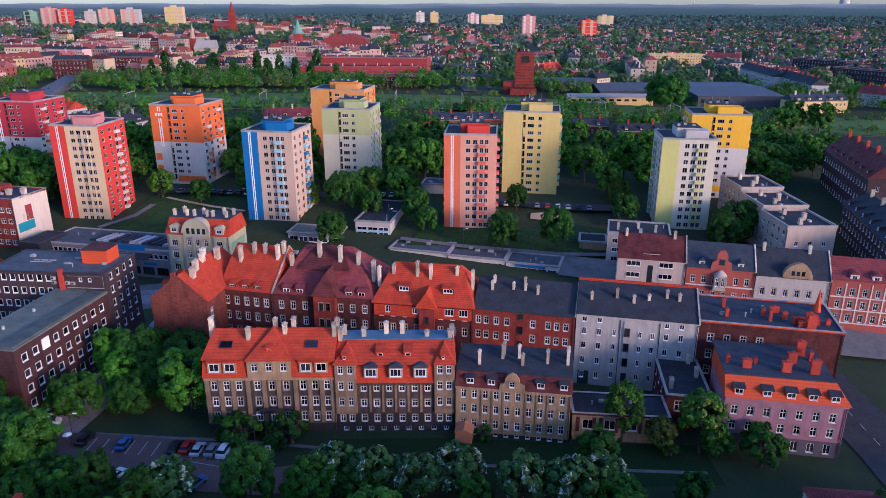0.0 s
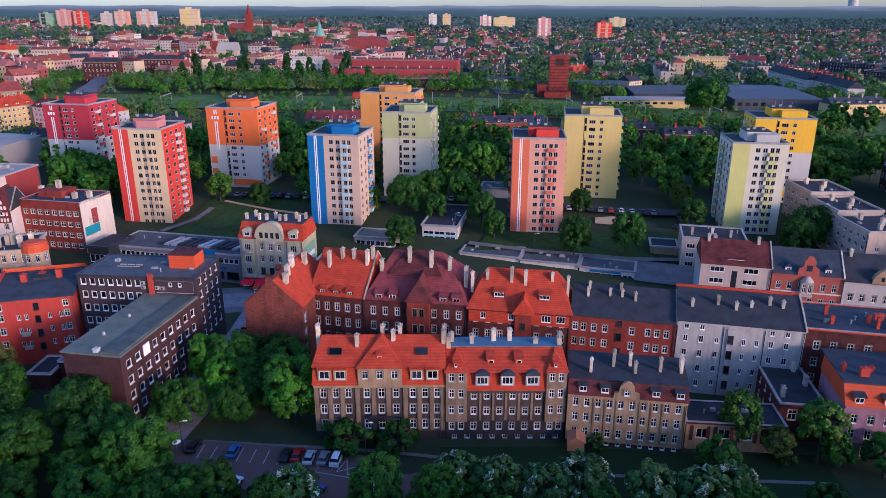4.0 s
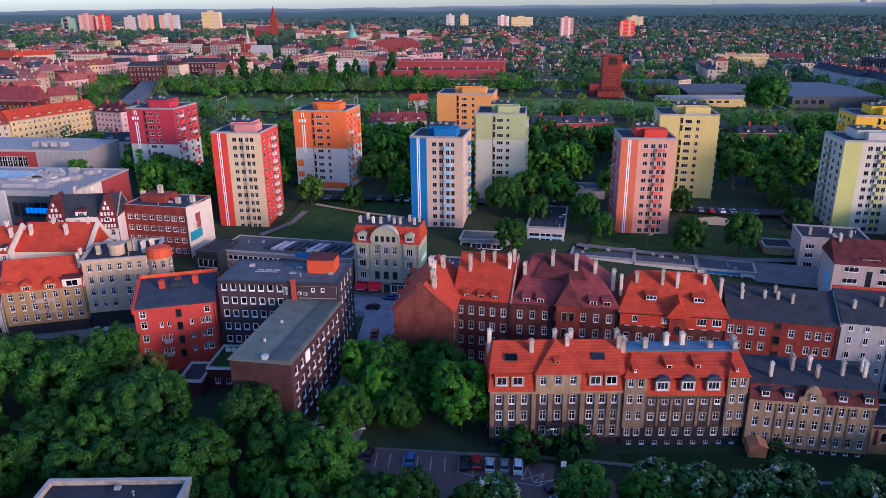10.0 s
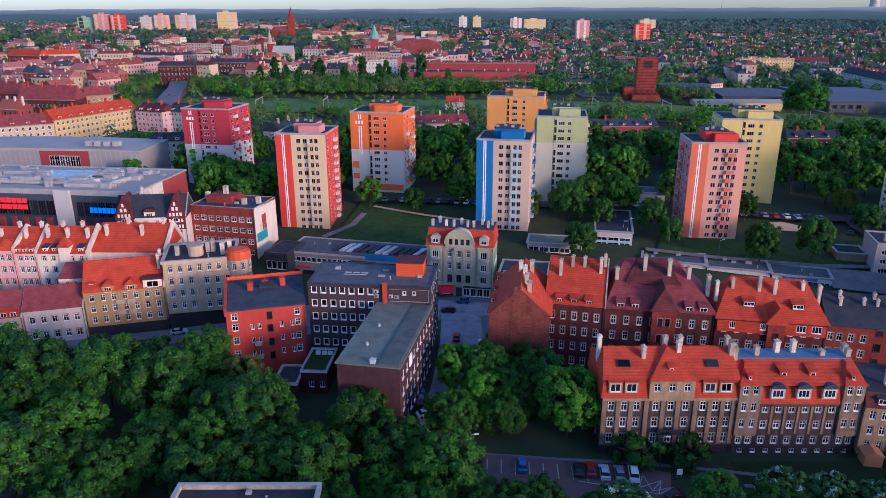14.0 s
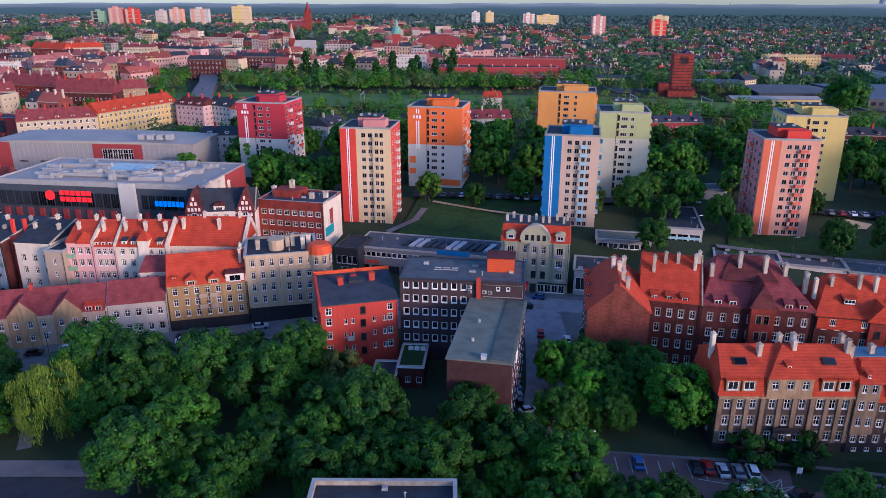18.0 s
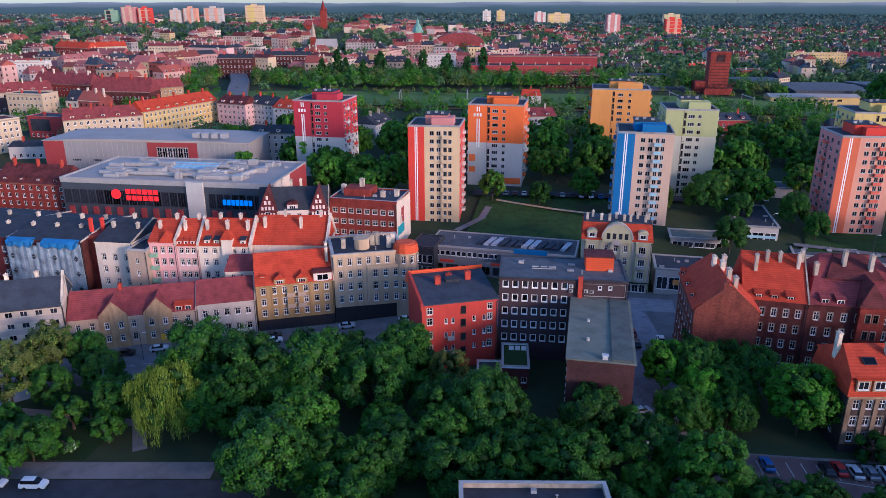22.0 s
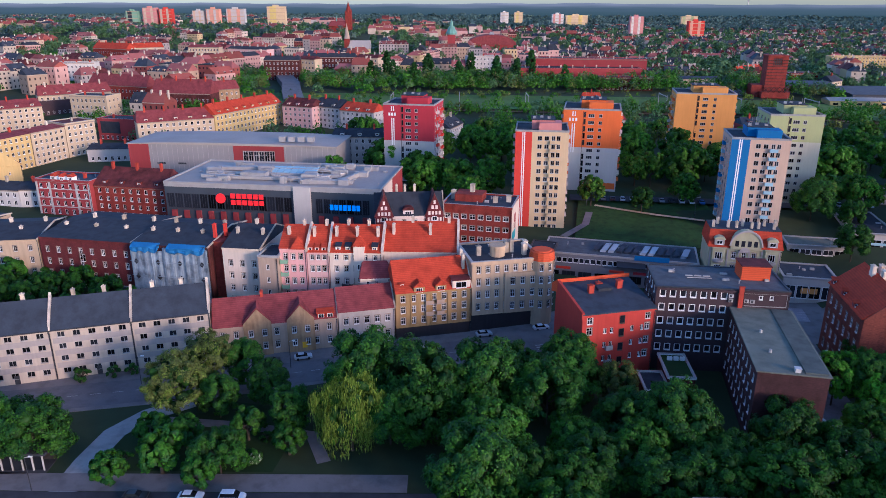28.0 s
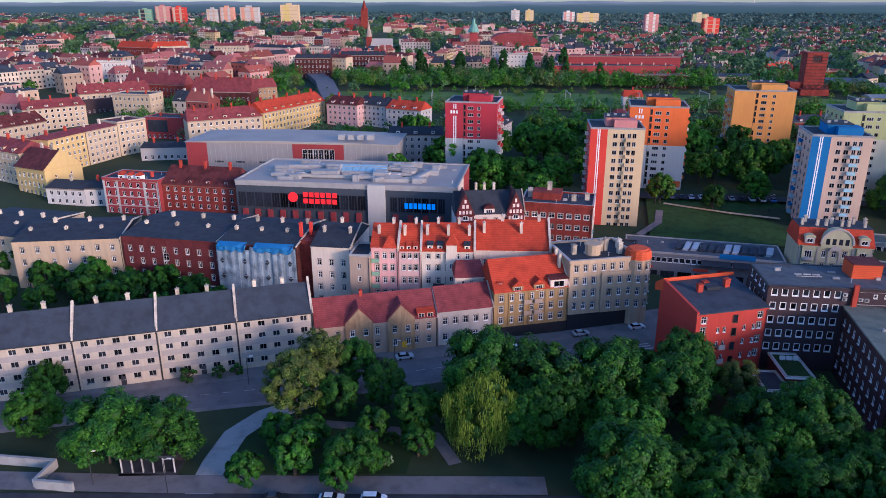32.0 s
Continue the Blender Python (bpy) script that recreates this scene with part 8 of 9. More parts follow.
def car_model(col, van=False):
    ob = thing("car", ("small " if not van else "tall ") + col + " car parked at the kerb", "car", (0, 0, -500))
    prof = [(-2.1, 0.35), (2.1, 0.35), (2.15, 0.7), (1.95, 0.88), (0.95, 0.98), (-1.75, 1.0), (-2.12, 0.85)]
    if van:
        prof = [(-2.3, 0.35), (2.2, 0.35), (2.25, 0.8), (1.9, 1.1), (1.2, 1.2), (-2.2, 1.2), (-2.3, 0.9)]
    g = Mesh()
    g.loft([(a, -0.86, b) for a, b in prof][::-1], [(a, 0.86, b) for a, b in prof][::-1])
    part("body", g, CARCOL[col], ob)
    top = 1.9 if van else 1.45
    lo = 1.15 if van else 0.97
    g = Mesh()
    b = [(-1.95 if van else -1.7, -0.8), (1.3 if van else 1.0, -0.8), (1.3 if van else 1.0, 0.8), (-1.95 if van else -1.7, 0.8)]
    t = [(-1.8 if van else -1.2, -0.64), (0.5 if van else 0.25, -0.64), (0.5 if van else 0.25, 0.64), (-1.8 if van else -1.2, 0.64)]
    g.loft([(x, y, lo) for x, y in b], [(x, y, top - 0.05) for x, y in t])
    part("glasshouse", g, GLASS, ob, "dark tinted car windows")
    g = Mesh()
    g.loft([(x, y, top - 0.05) for x, y in t], [(x * 0.96, y * 0.96, top) for x, y in t])
    part("car_roof", g, CARCOL[col], ob)
    for x in (-1.3, 1.3):
        for y in (-0.8, 0.8):
            g = Mesh()
            ring = [(0.32 * math.cos(i * 0.628), 0.32 * math.sin(i * 0.628)) for i in range(10)]
            g.loft([(x + a, y - 0.1, 0.32 + c) for a, c in ring], [(x + a, y + 0.1, 0.32 + c) for a, c in ring])
            part("wheel", g, TYRE, ob)
    return ob


CARS = {k: car_model(k) for k in CARCOL}
CARS["van"] = car_model("white", True)
_used = set()


def park(col, x, y, turn, lift=0.2):
    m = pose(x, y, ground_z(x, y) + lift, 0, 0, turn)
    if col in _used:
        copy_thing(CARS[col], m)
    else:
        CARS[col].matrix_basis = m
        _used.add(col)


for col, x, y, a in (("black", -67.4, 119.2, 82), ("blue", -59.3, 117.6, 85), ("black", -49.1, 116.2, 85), ("red", -46.9, 116.3, 85), ("silver", -44.5, 115.4, 85), ("grey", -41.8, 115.2, 84), ("van", -39.3, 114.9, 82),
                     ("silver", -78.4, 129.0, 20), ("van", -77.4, 125.2, 10), ("black", -79.6, 121.6, 8), ("white", -77.6, 135.5, 20), ("black", -33.3, 108.9, 20), ("silver", -32.8, 105.6, 20)):
    park(col, x, y, a)
for col, x, y, a in (("white", -64.4, 168.2, 84), ("blue", -68.3, 195.9, 172), ("black", -72.6, 189.2, 172), ("white", -64.6, 163.3, 82), ("silver", -188, 162.6, 17), ("black", -195, 160.2, 17), ("black", -161.8, 169.8, 18), ("white", -161, 167.2, 18), ("white", -128.7, 179.8, 15), ("silver", -143.9, 175.7, 15),
                     ("white", -197.2, 111.2, 0), ("van", -189.9, 110.9, 0), ("black", -206.8, 111.2, 0), ("blue", -41.8, 105.4, 60), ("white", -56.8, 107.8, 70), ("red", -70.6, 172, 85), ("black", -71, 166, 85)):
    park(col, x, y, a)
for i in range(9):
    park(("black", "grey", "blue", "black", "red")[i % 5], -80.6 + 0.7 * i * 0.2, 139 + i * 2.6, 10)
for i in range(9):
    park(("white", "silver", "black", "grey", "red")[i % 5], 27 + 3.6 * i, 244.6 - 0.55 * i, 80, 0.78)
for i in range(11):
    park(("grey", "black", "silver", "white", "blue", "black")[i % 6], -96 + 3.4 * i, 266.6 - 0.75 * i, 80, 0.75)
for i in range(5):
    park(("white", "silver", "white", "black")[i % 4], -18 + 3.5 * i, 256.4 - 0.3 * i, 80, 0.75)
park("blue", 66, 236, 80, 0.8), park("black", 60, 228, 60, 0.8), park("red", 118, 238, 100), park("black", 116, 262, 100)
for i in range(16):
    park(("white", "silver", "grey", "blue", "red", "black")[i % 6], 26 + (i % 8) * 4.2, 540 + (i // 8) * 22, 88, 0.2)
def bay_line(x0, y0, x1, y1):
    """One painted line of the parking strip."""
    g = Mesh()
    d = math.hypot(x1 - x0, y1 - y0)
    g.box(0, d, -0.09, 0.09, 0, 0.02)
    part("bay_line", g, LINE, bpy.data.objects["road.003"], "", (x0, y0, ground_z(x0, y0) + 0.22), math.atan2(y1 - y0, x1 - x0))


bay_line(-49.5, 113.6, -36.0, 109.9)
bay_line(-36.0, 109.9, -32.9, 111.8)
for x0, y0, x1, y1 in ((-39.0, 111.8, -37.3, 115.8), (-37.5, 115.8, -36.9, 110.8), (-36.9, 110.8, -34.6, 113.6), (-34.6, 113.6, -36.0, 110.0), (-39.1, 111.7, -34.6, 113.6), (-36.9, 110.8, -32.9, 111.7)):
    bay_line(x0, y0, x1, y1)
for i in range(11):
    bay_line(-66.0 + i * 2.6, 116.1 - i * 0.36, -65.7 + i * 2.6, 120.4 - i * 0.36)


# ---- street lamps ----
def lamp(x, y, h=7.0):
    ob = thing("street_lamp", "slim grey street lamp with a pale head", "street lamp", (x, y, ground_z(x, y)), 0, "street lamps")
    g = Mesh()
    g.tube(0, 0, 0, h, 0.1, 0.06, 0, 6)
    part("pole", g, TARMETAL, ob)
    g = Mesh()
    g.bar((0, 0, h), (0.9, 0, h + 0.25), 0.05)
    part("arm", g, METAL, ob)
    g = Mesh()
    g.box(0.7, 1.5, -0.15, 0.15, h + 0.2, h + 0.34, 0, 0.03)
    part("lamp_head", g, WHITE, ob)


for x, y in ((-222, 150), (-190, 158), (-124, 172), (-103, 262), (-68, 248), (-14, 226), (10, 210), (78, 200), (92, 122), (93, 150), (-69, 118), (-34, 117), (-240, 115), (-226, 113)):
    lamp(x, y)

# small white board at the lawn, boulders of the park, garden walls
ob = thing("notice_board", "small white notice board on posts", "sign", (-31.0, 114.6, Z0))
g = Mesh()
g.box(-0.5, 0.5, -0.05, 0.05, 0.8, 2.0)
part("board", g, WHITE, ob)
for x in (-0.4, 0.35):
    g = Mesh()
    g.box(x, x + 0.06, 0.05, 0.11, 0, 1.9)
    part("post", g, METAL, ob)
ob = thing("parasol", "round white parasol on a pole", "parasol", (-70.4, 118.6, Z0))
g = Mesh()
g.tube(0, 0, 2.2, 2.6, 0.9, 0.1, 0, 10)
part("canopy", g, WHITE, ob)
g = Mesh()
g.tube(0, 0, 0, 2.3, 0.04, 0.04, 0, 6)
part("pole", g, METAL, ob)

# flat-roofed house below, parapet towards the park
ob, w, h = house("flat_house", "flat-roofed house with a pale stone parapet", (-115.5, 84.0), (-93.5, 84.0), 15.2, 1.0, 11.0, CONC)
flat_roof(ob, w, 15.2, h, SLATE, CHIM, 0.9, 0.3)
ob, w, h = house("red_roof_house", "house with a dull pink tiled roof seen from above", (-84, 82), (-50, 84), 10.5, 1.0, 5.2, SAND1, category="house")
g = Mesh()
hip_roof(g, -0.4, w + 0.4, -0.5, 11, h, h + 3.6, 0, 0)
part("roof", g, TILE2, ob)
chimneys(ob, [(12, 7, h + 2, h + 5.2), (21, 8, h + 2, h + 5.6)], CHIMR, 1.0, 1.0)
ob, w, h = house("red_roof_house", "small house with a faded red hipped roof", (60, 84), (76, 82), 13, 1.0, 6.0, OFFW, category="house")
g = Mesh()
hip_roof(g, -0.4, w + 0.4, -0.5, 13.5, h, h + 4.4, 5, 5)
part("roof", g, TILE2, ob)
ob = thing("garden_pavilion", "white-pillared pavilion under a large tree", "pavilion", (-236.5, 118.4, Z0), 2)
for i in range(6):
    g = Mesh()
    g.box(i * 1.9, i * 1.9 + 0.22, 0, 0.22, 0, 3.4)
    part("pillar", g, PVC, ob)
for i in range(5):
    g = Mesh()
    g.box(i * 1.9 + 0.26, i * 1.9 + 1.86, 0.3, 0.36, 0.1, 3.3)
    part("pane", g, GLASS, ob)
g = Mesh()
g.box(-0.6, 10.4, -0.3, 5.0, 3.4, 3.9)
part("roof", g, SLATE, ob)
g = Mesh()
g.box(-0.2, 10.0, 3.6, 4.0, 0, 3.4)
part("back_wall", g, DARKB, ob)
g = Mesh()
g.box(-0.4, 10.2, -0.8, 4.4, -0.4, 0.12)
part("floor_slab", g, ASPHALT, ob)
ob = thing("terrace_wall", "low beige terrace wall round a sunken yard", "wall", (-262, 121.0, Z0), -6)
for a, b, c, d in ((0, 13, 0, 0.6), (12.4, 13, -5.5, 0), (13, 20, -5.8, -5.2)):
    g = Mesh()
    g.box(a, b, c, d, -0.5, 1.8)
    part("wall_section", g, CONC, ob)

# ---- trees ----
LEAF = leaf("leaf_green", (0.040, 0.130, 0.006))
LEAFD = leaf("leaf_dark", (0.018, 0.078, 0.010))
LEAFY = leaf("leaf_yellow_green", (0.15, 0.22, 0.022))
LEAFB = leaf("leaf_brownish", (0.105, 0.135, 0.028))
LEAFP = leaf("leaf_park_green", (0.046, 0.138, 0.008))
LEAFM = leaf("leaf_mid_green", (0.064, 0.180, 0.009))
# Leaves of distant trees: haze is mixed into the colour, paler and greyer
FARLEAF = leaf("hazed_grey_green_leaf", (0.085, 0.135, 0.110), 0.1)
TOWNLEAF = leaf("hazed_green_leaf", (0.085, 0.165, 0.055), 0.2)
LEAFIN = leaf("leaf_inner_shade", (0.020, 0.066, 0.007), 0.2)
LEAFW = leaf("leaf_and_blossom", (0.060, 0.135, 0.030))
BLOSSOM = leaf("white_blossom", (0.42, 0.44, 0.36))


def crown_mesh(name, seed, rx, rz, zc, clumps, per, size, mats, shape="round", share=0.0):
    """A crown of boughs: each bough is a dome coloured dark for inner shade, set with tufts of many small leaf blades.
    """
    r = np.random.RandomState(seed)
    boughs = max(7, int(clumps / 3.6))
    tufts = max(5, int(1.75 * clumps / boughs))
    fine = clumps > 115
    per = int(per * (0.94 if fine else 0.50))
    # the boughs wind round the crown from its foot to its top
    i = np.arange(boughs)
    uz = -0.62 + 1.56 * (i + 0.5) / boughs
    ang = i * 2.39996 + r.uniform(-0.5, 0.5, boughs)
    ur = np.sqrt(np.maximum(0.0, 1 - uz ** 2))
    u = np.stack([ur * np.cos(ang), ur * np.sin(ang), uz], 1)
    far = r.uniform(0.58, 0.78, boughs)
    c = u * far[:, None] * np.array([rx, rx, rz])
    lr = rx * r.uniform(0.75, 1.25, boughs) * (0.305 if boughs > 24 else 0.35)
    flat = np.array([1.0, 1.0, 0.9])
    if shape == "poplar":
        c[:, :2] *= (1.1 - 0.75 * np.abs(c[:, 2:3] / rz))
        lr *= 1.15
        flat = np.array([1.0, 1.0, 2.0])
    if shape == "willow":
        c[:, 2] = np.where(c[:, 2] < 0, c[:, 2] * 1.15, c[:, 2])
    m = boughs * tufts
    v = r.normal(size=(m, 3)) + np.repeat(u, tufts, axis=0) * 1.15 + np.array([0, 0, 0.35])
    v /= np.linalg.norm(v, axis=1)[:, None]
    tr = np.repeat(lr, tufts)
    tc = np.repeat(c, tufts, axis=0) + v * (tr * r.uniform(0.74, 1.0, m))[:, None] * flat
    cr = tr * r.uniform(0.38, 0.62, m)
    n = m * per
    d = r.normal(size=(n, 3)) + np.repeat(v, per, axis=0) * 0.9 + np.array([0, 0, 0.25])
    d /= np.linalg.norm(d, axis=1)[:, None]
    p = np.repeat(tc, per, axis=0) + d * (np.repeat(cr, per) * r.uniform(0.5, 1.08, n))[:, None]
    if shape == "willow":
        p[:, 2] -= r.uniform(0, 1, n) ** 2 * 3.4
    out = d + np.repeat(v, per, axis=0) * 0.5 + r.normal(size=(n, 3)) * 0.40 + np.array([0, 0, 0.3])
    out /= np.linalg.norm(out, axis=1)[:, None]
    a = np.cross(out, r.normal(size=(n, 3)))
    a /= np.linalg.norm(a, axis=1)[:, None]
    b = np.cross(out, a)
    s = (size * (0.56 if fine else 0.86) * r.uniform(0.6, 1.35, n))[:, None]
    if shape == "willow":
        b = b * 0.25 + np.array([0, 0, -2.2])
        a = a * 0.40
    leaves = np.stack([p - a * s - b * s * 0.5, p + a * s - b * s * 0.5, p + b * s], 1).reshape(-1, 3)
    # the dense inside of each bough, its shade painted in with a darker leaf colour
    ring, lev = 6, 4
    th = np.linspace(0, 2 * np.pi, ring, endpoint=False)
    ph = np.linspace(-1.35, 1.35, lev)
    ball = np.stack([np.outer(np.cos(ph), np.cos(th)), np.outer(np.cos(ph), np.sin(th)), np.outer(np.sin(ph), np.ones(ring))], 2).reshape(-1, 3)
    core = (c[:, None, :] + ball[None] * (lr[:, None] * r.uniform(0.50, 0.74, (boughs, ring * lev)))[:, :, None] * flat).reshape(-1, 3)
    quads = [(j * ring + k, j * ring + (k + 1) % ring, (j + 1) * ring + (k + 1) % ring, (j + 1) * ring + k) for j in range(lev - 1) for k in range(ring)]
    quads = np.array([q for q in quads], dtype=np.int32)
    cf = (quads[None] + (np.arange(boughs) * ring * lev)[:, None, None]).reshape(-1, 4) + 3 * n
    pts = np.concatenate([leaves, core]) + np.array([0, 0, zc])
    me = bpy.data.meshes.new(name)
    me.vertices.add(len(pts))
    me.vertices.foreach_set("co", pts.ravel())
    me.loops.add(3 * n + 4 * len(cf))
    me.loops.foreach_set("vertex_index", np.concatenate([np.arange(3 * n, dtype=np.int32), cf.ravel().astype(np.int32)]))
    me.polygons.add(n + len(cf))
    me.polygons.foreach_set("loop_start", np.concatenate([np.arange(0, 3 * n, 3), 3 * n + 4 * np.arange(len(cf))]).astype(np.int32))
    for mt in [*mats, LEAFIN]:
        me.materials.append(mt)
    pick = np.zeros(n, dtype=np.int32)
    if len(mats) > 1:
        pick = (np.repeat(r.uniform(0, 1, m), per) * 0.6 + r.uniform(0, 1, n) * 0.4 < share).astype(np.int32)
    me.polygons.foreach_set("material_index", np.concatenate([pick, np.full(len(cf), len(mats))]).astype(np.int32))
    me.update(calc_edges=True)
    return me


def trunk_mesh(seed, h, r0, spread_r):
    r = random.Random(seed)
    g = Mesh()
    g.tube(0, 0, -0.5, h * 0.5, r0, r0 * 0.72, 0, 8)
    g.tube(0, 0, h * 0.5, h, r0 * 0.72, r0 * 0.3, 0, 8)
    for i in range(7):
        a = i * 0.9 + r.uniform(0, 0.5)
        z = h * r.uniform(0.4, 0.8)
        q = (math.cos(a) * spread_r * 0.62, math.sin(a) * spread_r * 0.62, z + spread_r * r.uniform(0.35, 0.7))
        g.bar((0, 0, z), (q[0] * 0.5, q[1] * 0.5, z + (q[2] - z) * 0.62), r0 * 0.3)
        g.bar((q[0] * 0.5, q[1] * 0.5, z + (q[2] - z) * 0.62), q, r0 * 0.18)
    return g.make("trunk", [BARK])


def tree_model(label, seed, rx, rz, zc, clumps, per, size, mats, shape="round", share=0.0, name="tree"):
    ob = thing(name, label, "tree", (0, 0, -500))
    part("trunk", trunk_mesh(seed, zc, 0.3, rx), None, ob)
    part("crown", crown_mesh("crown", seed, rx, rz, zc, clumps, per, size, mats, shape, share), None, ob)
    return ob


TREES = {
    "a": tree_model("broad green chestnut tree with a dense clumped crown", 1, 7.6, 7.4, 8.2, 130, 78, 0.44, [LEAFP, LEAFD], share=0.5),
    "b": tree_model("dark green round-crowned park tree", 2, 7.0, 7.2, 7.8, 120, 78, 0.44, [LEAF, LEAFP], share=0.4),
    "c": tree_model("tall green lime tree with an uneven crown", 3, 6.2, 8.2, 8.8, 120, 78, 0.42, [LEAFP, LEAFD], share=0.45),
    "d": tree_model("dark green park tree with loose outline", 4, 7.8, 6.8, 7.6, 125, 78, 0.45, [LEAF, LEAFD], share=0.4),
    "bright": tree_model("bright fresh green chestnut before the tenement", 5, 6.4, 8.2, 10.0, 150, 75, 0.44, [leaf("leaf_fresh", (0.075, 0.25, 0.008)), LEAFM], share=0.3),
    "small": tree_model("small young green tree on grass", 6, 2.5, 2.8, 3.5, 60, 60, 0.34, [LEAF, LEAFD], share=0.4),
    "blossom": tree_model("small tree in white blossom", 7, 3.0, 2.9, 3.8, 70, 70, 0.32, [LEAFW, BLOSSOM], share=0.24),
    "willow": tree_model("yellow-green weeping willow with hanging twigs", 8, 6.0, 6.4, 8.6, 130, 84, 0.36, [LEAFY, LEAF], "willow", 0.2),
    "brown": tree_model("olive-brown tree in thin young leaf", 9, 6.6, 7.8, 9.4, 130, 70, 0.36, [LEAFB, LEAFY], share=0.3),
    "poplar": tree_model("slim dark green poplar tree", 10, 2.6, 9.0, 10.5, 75, 50, 0.42, [LEAFD, LEAF], "poplar", 0.3),
    "bush": tree_model("low green bush on the lawn", 11, 1.7, 1.4, 1.4, 26, 50, 0.24, [LEAFD, LEAF], share=0.4, name="bush"),
    "slim": tree_model("slender light green birch beside the tenement", 24, 3.6, 7.2, 9.0, 80, 60, 0.34, [LEAF, LEAFY], share=0.3),
    "m1": tree_model("dense green tree by the towers and below the camera", 21, 5.6, 6.2, 7.4, 76, 44, 0.60, [LEAFM, LEAF], share=0.5),
    "m2": tree_model("dark green tree by the towers and below the camera", 22, 5.2, 6.8, 7.8, 74, 44, 0.58, [LEAF, LEAFM], share=0.35),
    "m3": tree_model("light green tree near the tower blocks", 23, 4.6, 5.8, 6.8, 70, 44, 0.55, [LEAFM, LEAFY], share=0.35),
    "huge": tree_model("very large broad green tree by the railway", 12, 14.0, 14.0, 18.0, 170, 70, 0.9, [LEAF, LEAFD], share=0.4),
}
TREES["bush"]["category"] = "bush"
_planted = set()
_tr = random.Random(11)


def plant(kind, pts, s0=0.9, s1=1.1):
    for x, y in pts:
        s = _tr.uniform(s0, s1)
        m = pose(x, y, ground_z(x, y) - 0.1, 0, 0, _tr.uniform(0, 360)) @ Matrix.Diagonal((s, s, s * _tr.uniform(0.88, 1.06), 1))
        ob = TREES[kind] if kind not in _planted else copy_thing(TREES[kind], Matrix())
        ob.matrix_basis = m
        _planted.add(kind)


WIDE = dict(slim=8.5, m1=14.0, m2=13.0, m3=11.5, a=18.0, b=16.5, c=14.6, d=18.3, bright=15.0, brown=15.5, small=6.0, willow=14.0)


def stand(kind, width, *pts):
    """Trees with crowns of about that width."""
    plant(kind, pts, width / WIDE[kind] * 0.92, width / WIDE[kind] * 1.04)


stand("a", 20, (-170.7, 142.5), (-145.7, 140), (-148.5, 109.5), (-158.5, 138.0))
stand("a", 18, (-132.9, 135.6), (-109.4, 124.1), (-240.0, 121.5), (-230.5, 122.5))
stand("a", 15, (-116.6, 109.8), (-90.2, 124.1), (-118.2, 127.4), (-164, 128))
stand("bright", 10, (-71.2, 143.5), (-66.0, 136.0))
stand("b", 16, (-158.5, 128.0), (-127.7, 142.5), (-96.6, 108.3), (-73.3, 108.1), (-145.1, 122.0))
stand("b", 13, (-139.7, 112.0), (-118.2, 119.0), (-131.3, 109.2), (-257.6, 129.7), (-72.5, 127.5), (-129.5, 121.6), (-104, 115))
stand("b", 10, (-262.6, 142.8), (-58.0, 101.5), (-47.8, 98.4), (-20.7, 99.4), (-68.3, 97.3), (31.1, 97.0), (-84.5, 108))
stand("c", 14, (-127.0, 148.0))
stand("c", 11, (-109.5, 130.5))
stand("c", 11, (-61.2, 137.8), (-54.8, 149.4), (-197.6, 148.7), (-30.5, 99.5), (-61.7, 151.9))
plant("slim", ((50.5, 113.6),), 1.0, 1.02)
stand("d", 15, (-138.7, 147.0), (-126.6, 115.0), (-108.3, 111.0), (-82.9, 116.5), (-134.7, 102), (-152, 136))
stand("d", 12, (-100.0, 119.2), (-194.2, 118.5), (-76.3, 111.8), (-65.1, 101.6), (-92, 100), (-112, 101), (-78, 100))
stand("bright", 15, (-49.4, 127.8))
stand("d", 11, (-62.0, 129.5), (-59.0, 135.5))
stand("c", 12, (-65.0, 142.0), (-53.5, 140.0))
stand("brown", 14, (-208.6, 136.7), (-205.0, 147.0))
stand("brown", 10.5, (-117.5, 142.0))
plant("slim", ((36.8, 117.6),), 0.85, 0.9)
stand("brown", 7.0, (43.5, 115.0))
stand("c", 10, (-200, 137), (-190.5, 141), (-184, 131))
stand("small", 7, (-192, 129), (-183, 124.5), (-178, 137), (-210, 127), (-203, 126))
stand("willow", 16, (-171.2, 126.0))
stand("willow", 9.5, (-44.3, 246.7), (68.5, 248.6))
stand("small", 8.5, (-204.9, 118.3), (60.4, 109.2), (30.5, 110.5), (-62, 101.5))
plant("bush", ((-27.3, 118.2), (-36.6, 119.2), (-29.5, 118.0), (-39.0, 119.6)), 1.9, 2.3)
stand("small", 6.6, (-213.1, 114.9), (-196.5, 113.9), (-14.0, 100.9), (-272.8, 151.4), (-11.9, 99.0), (7.1, 98.6), (-49.5, 101), (53.3, 112.0), (43.8, 98.8), (25.1, 98.0))
plant("blossom", ((-44.5, 100.8), (-17.4, 104), (-10.3, 103), (-2.5, 101.3), (4.4, 103.2), (15.3, 100.3), (23.2, 98.7), (29.4, 101.2)), 1.15, 1.5)
plant("bush", ((-236, 151.5), (-230, 153.5), (-226, 154.5), (-189.6, 122), (-188.5, 129), (-191, 133), (-28, 120.3), (-33, 121), (10, 118.6), (34, 114.5), (45, 113), (-213, 121), (-206, 121)), 0.8, 1.2)
plant("blossom", ((-188.6, 121.4),), 0.35, 0.4)
# unseen park trees added below and beside the camera's way, shading the front rows
plant("m1", [(-60 + 13.0 * i, 80 + 6 * math.sin(i * 2.1)) for i in range(14)], 0.85, 1.05)
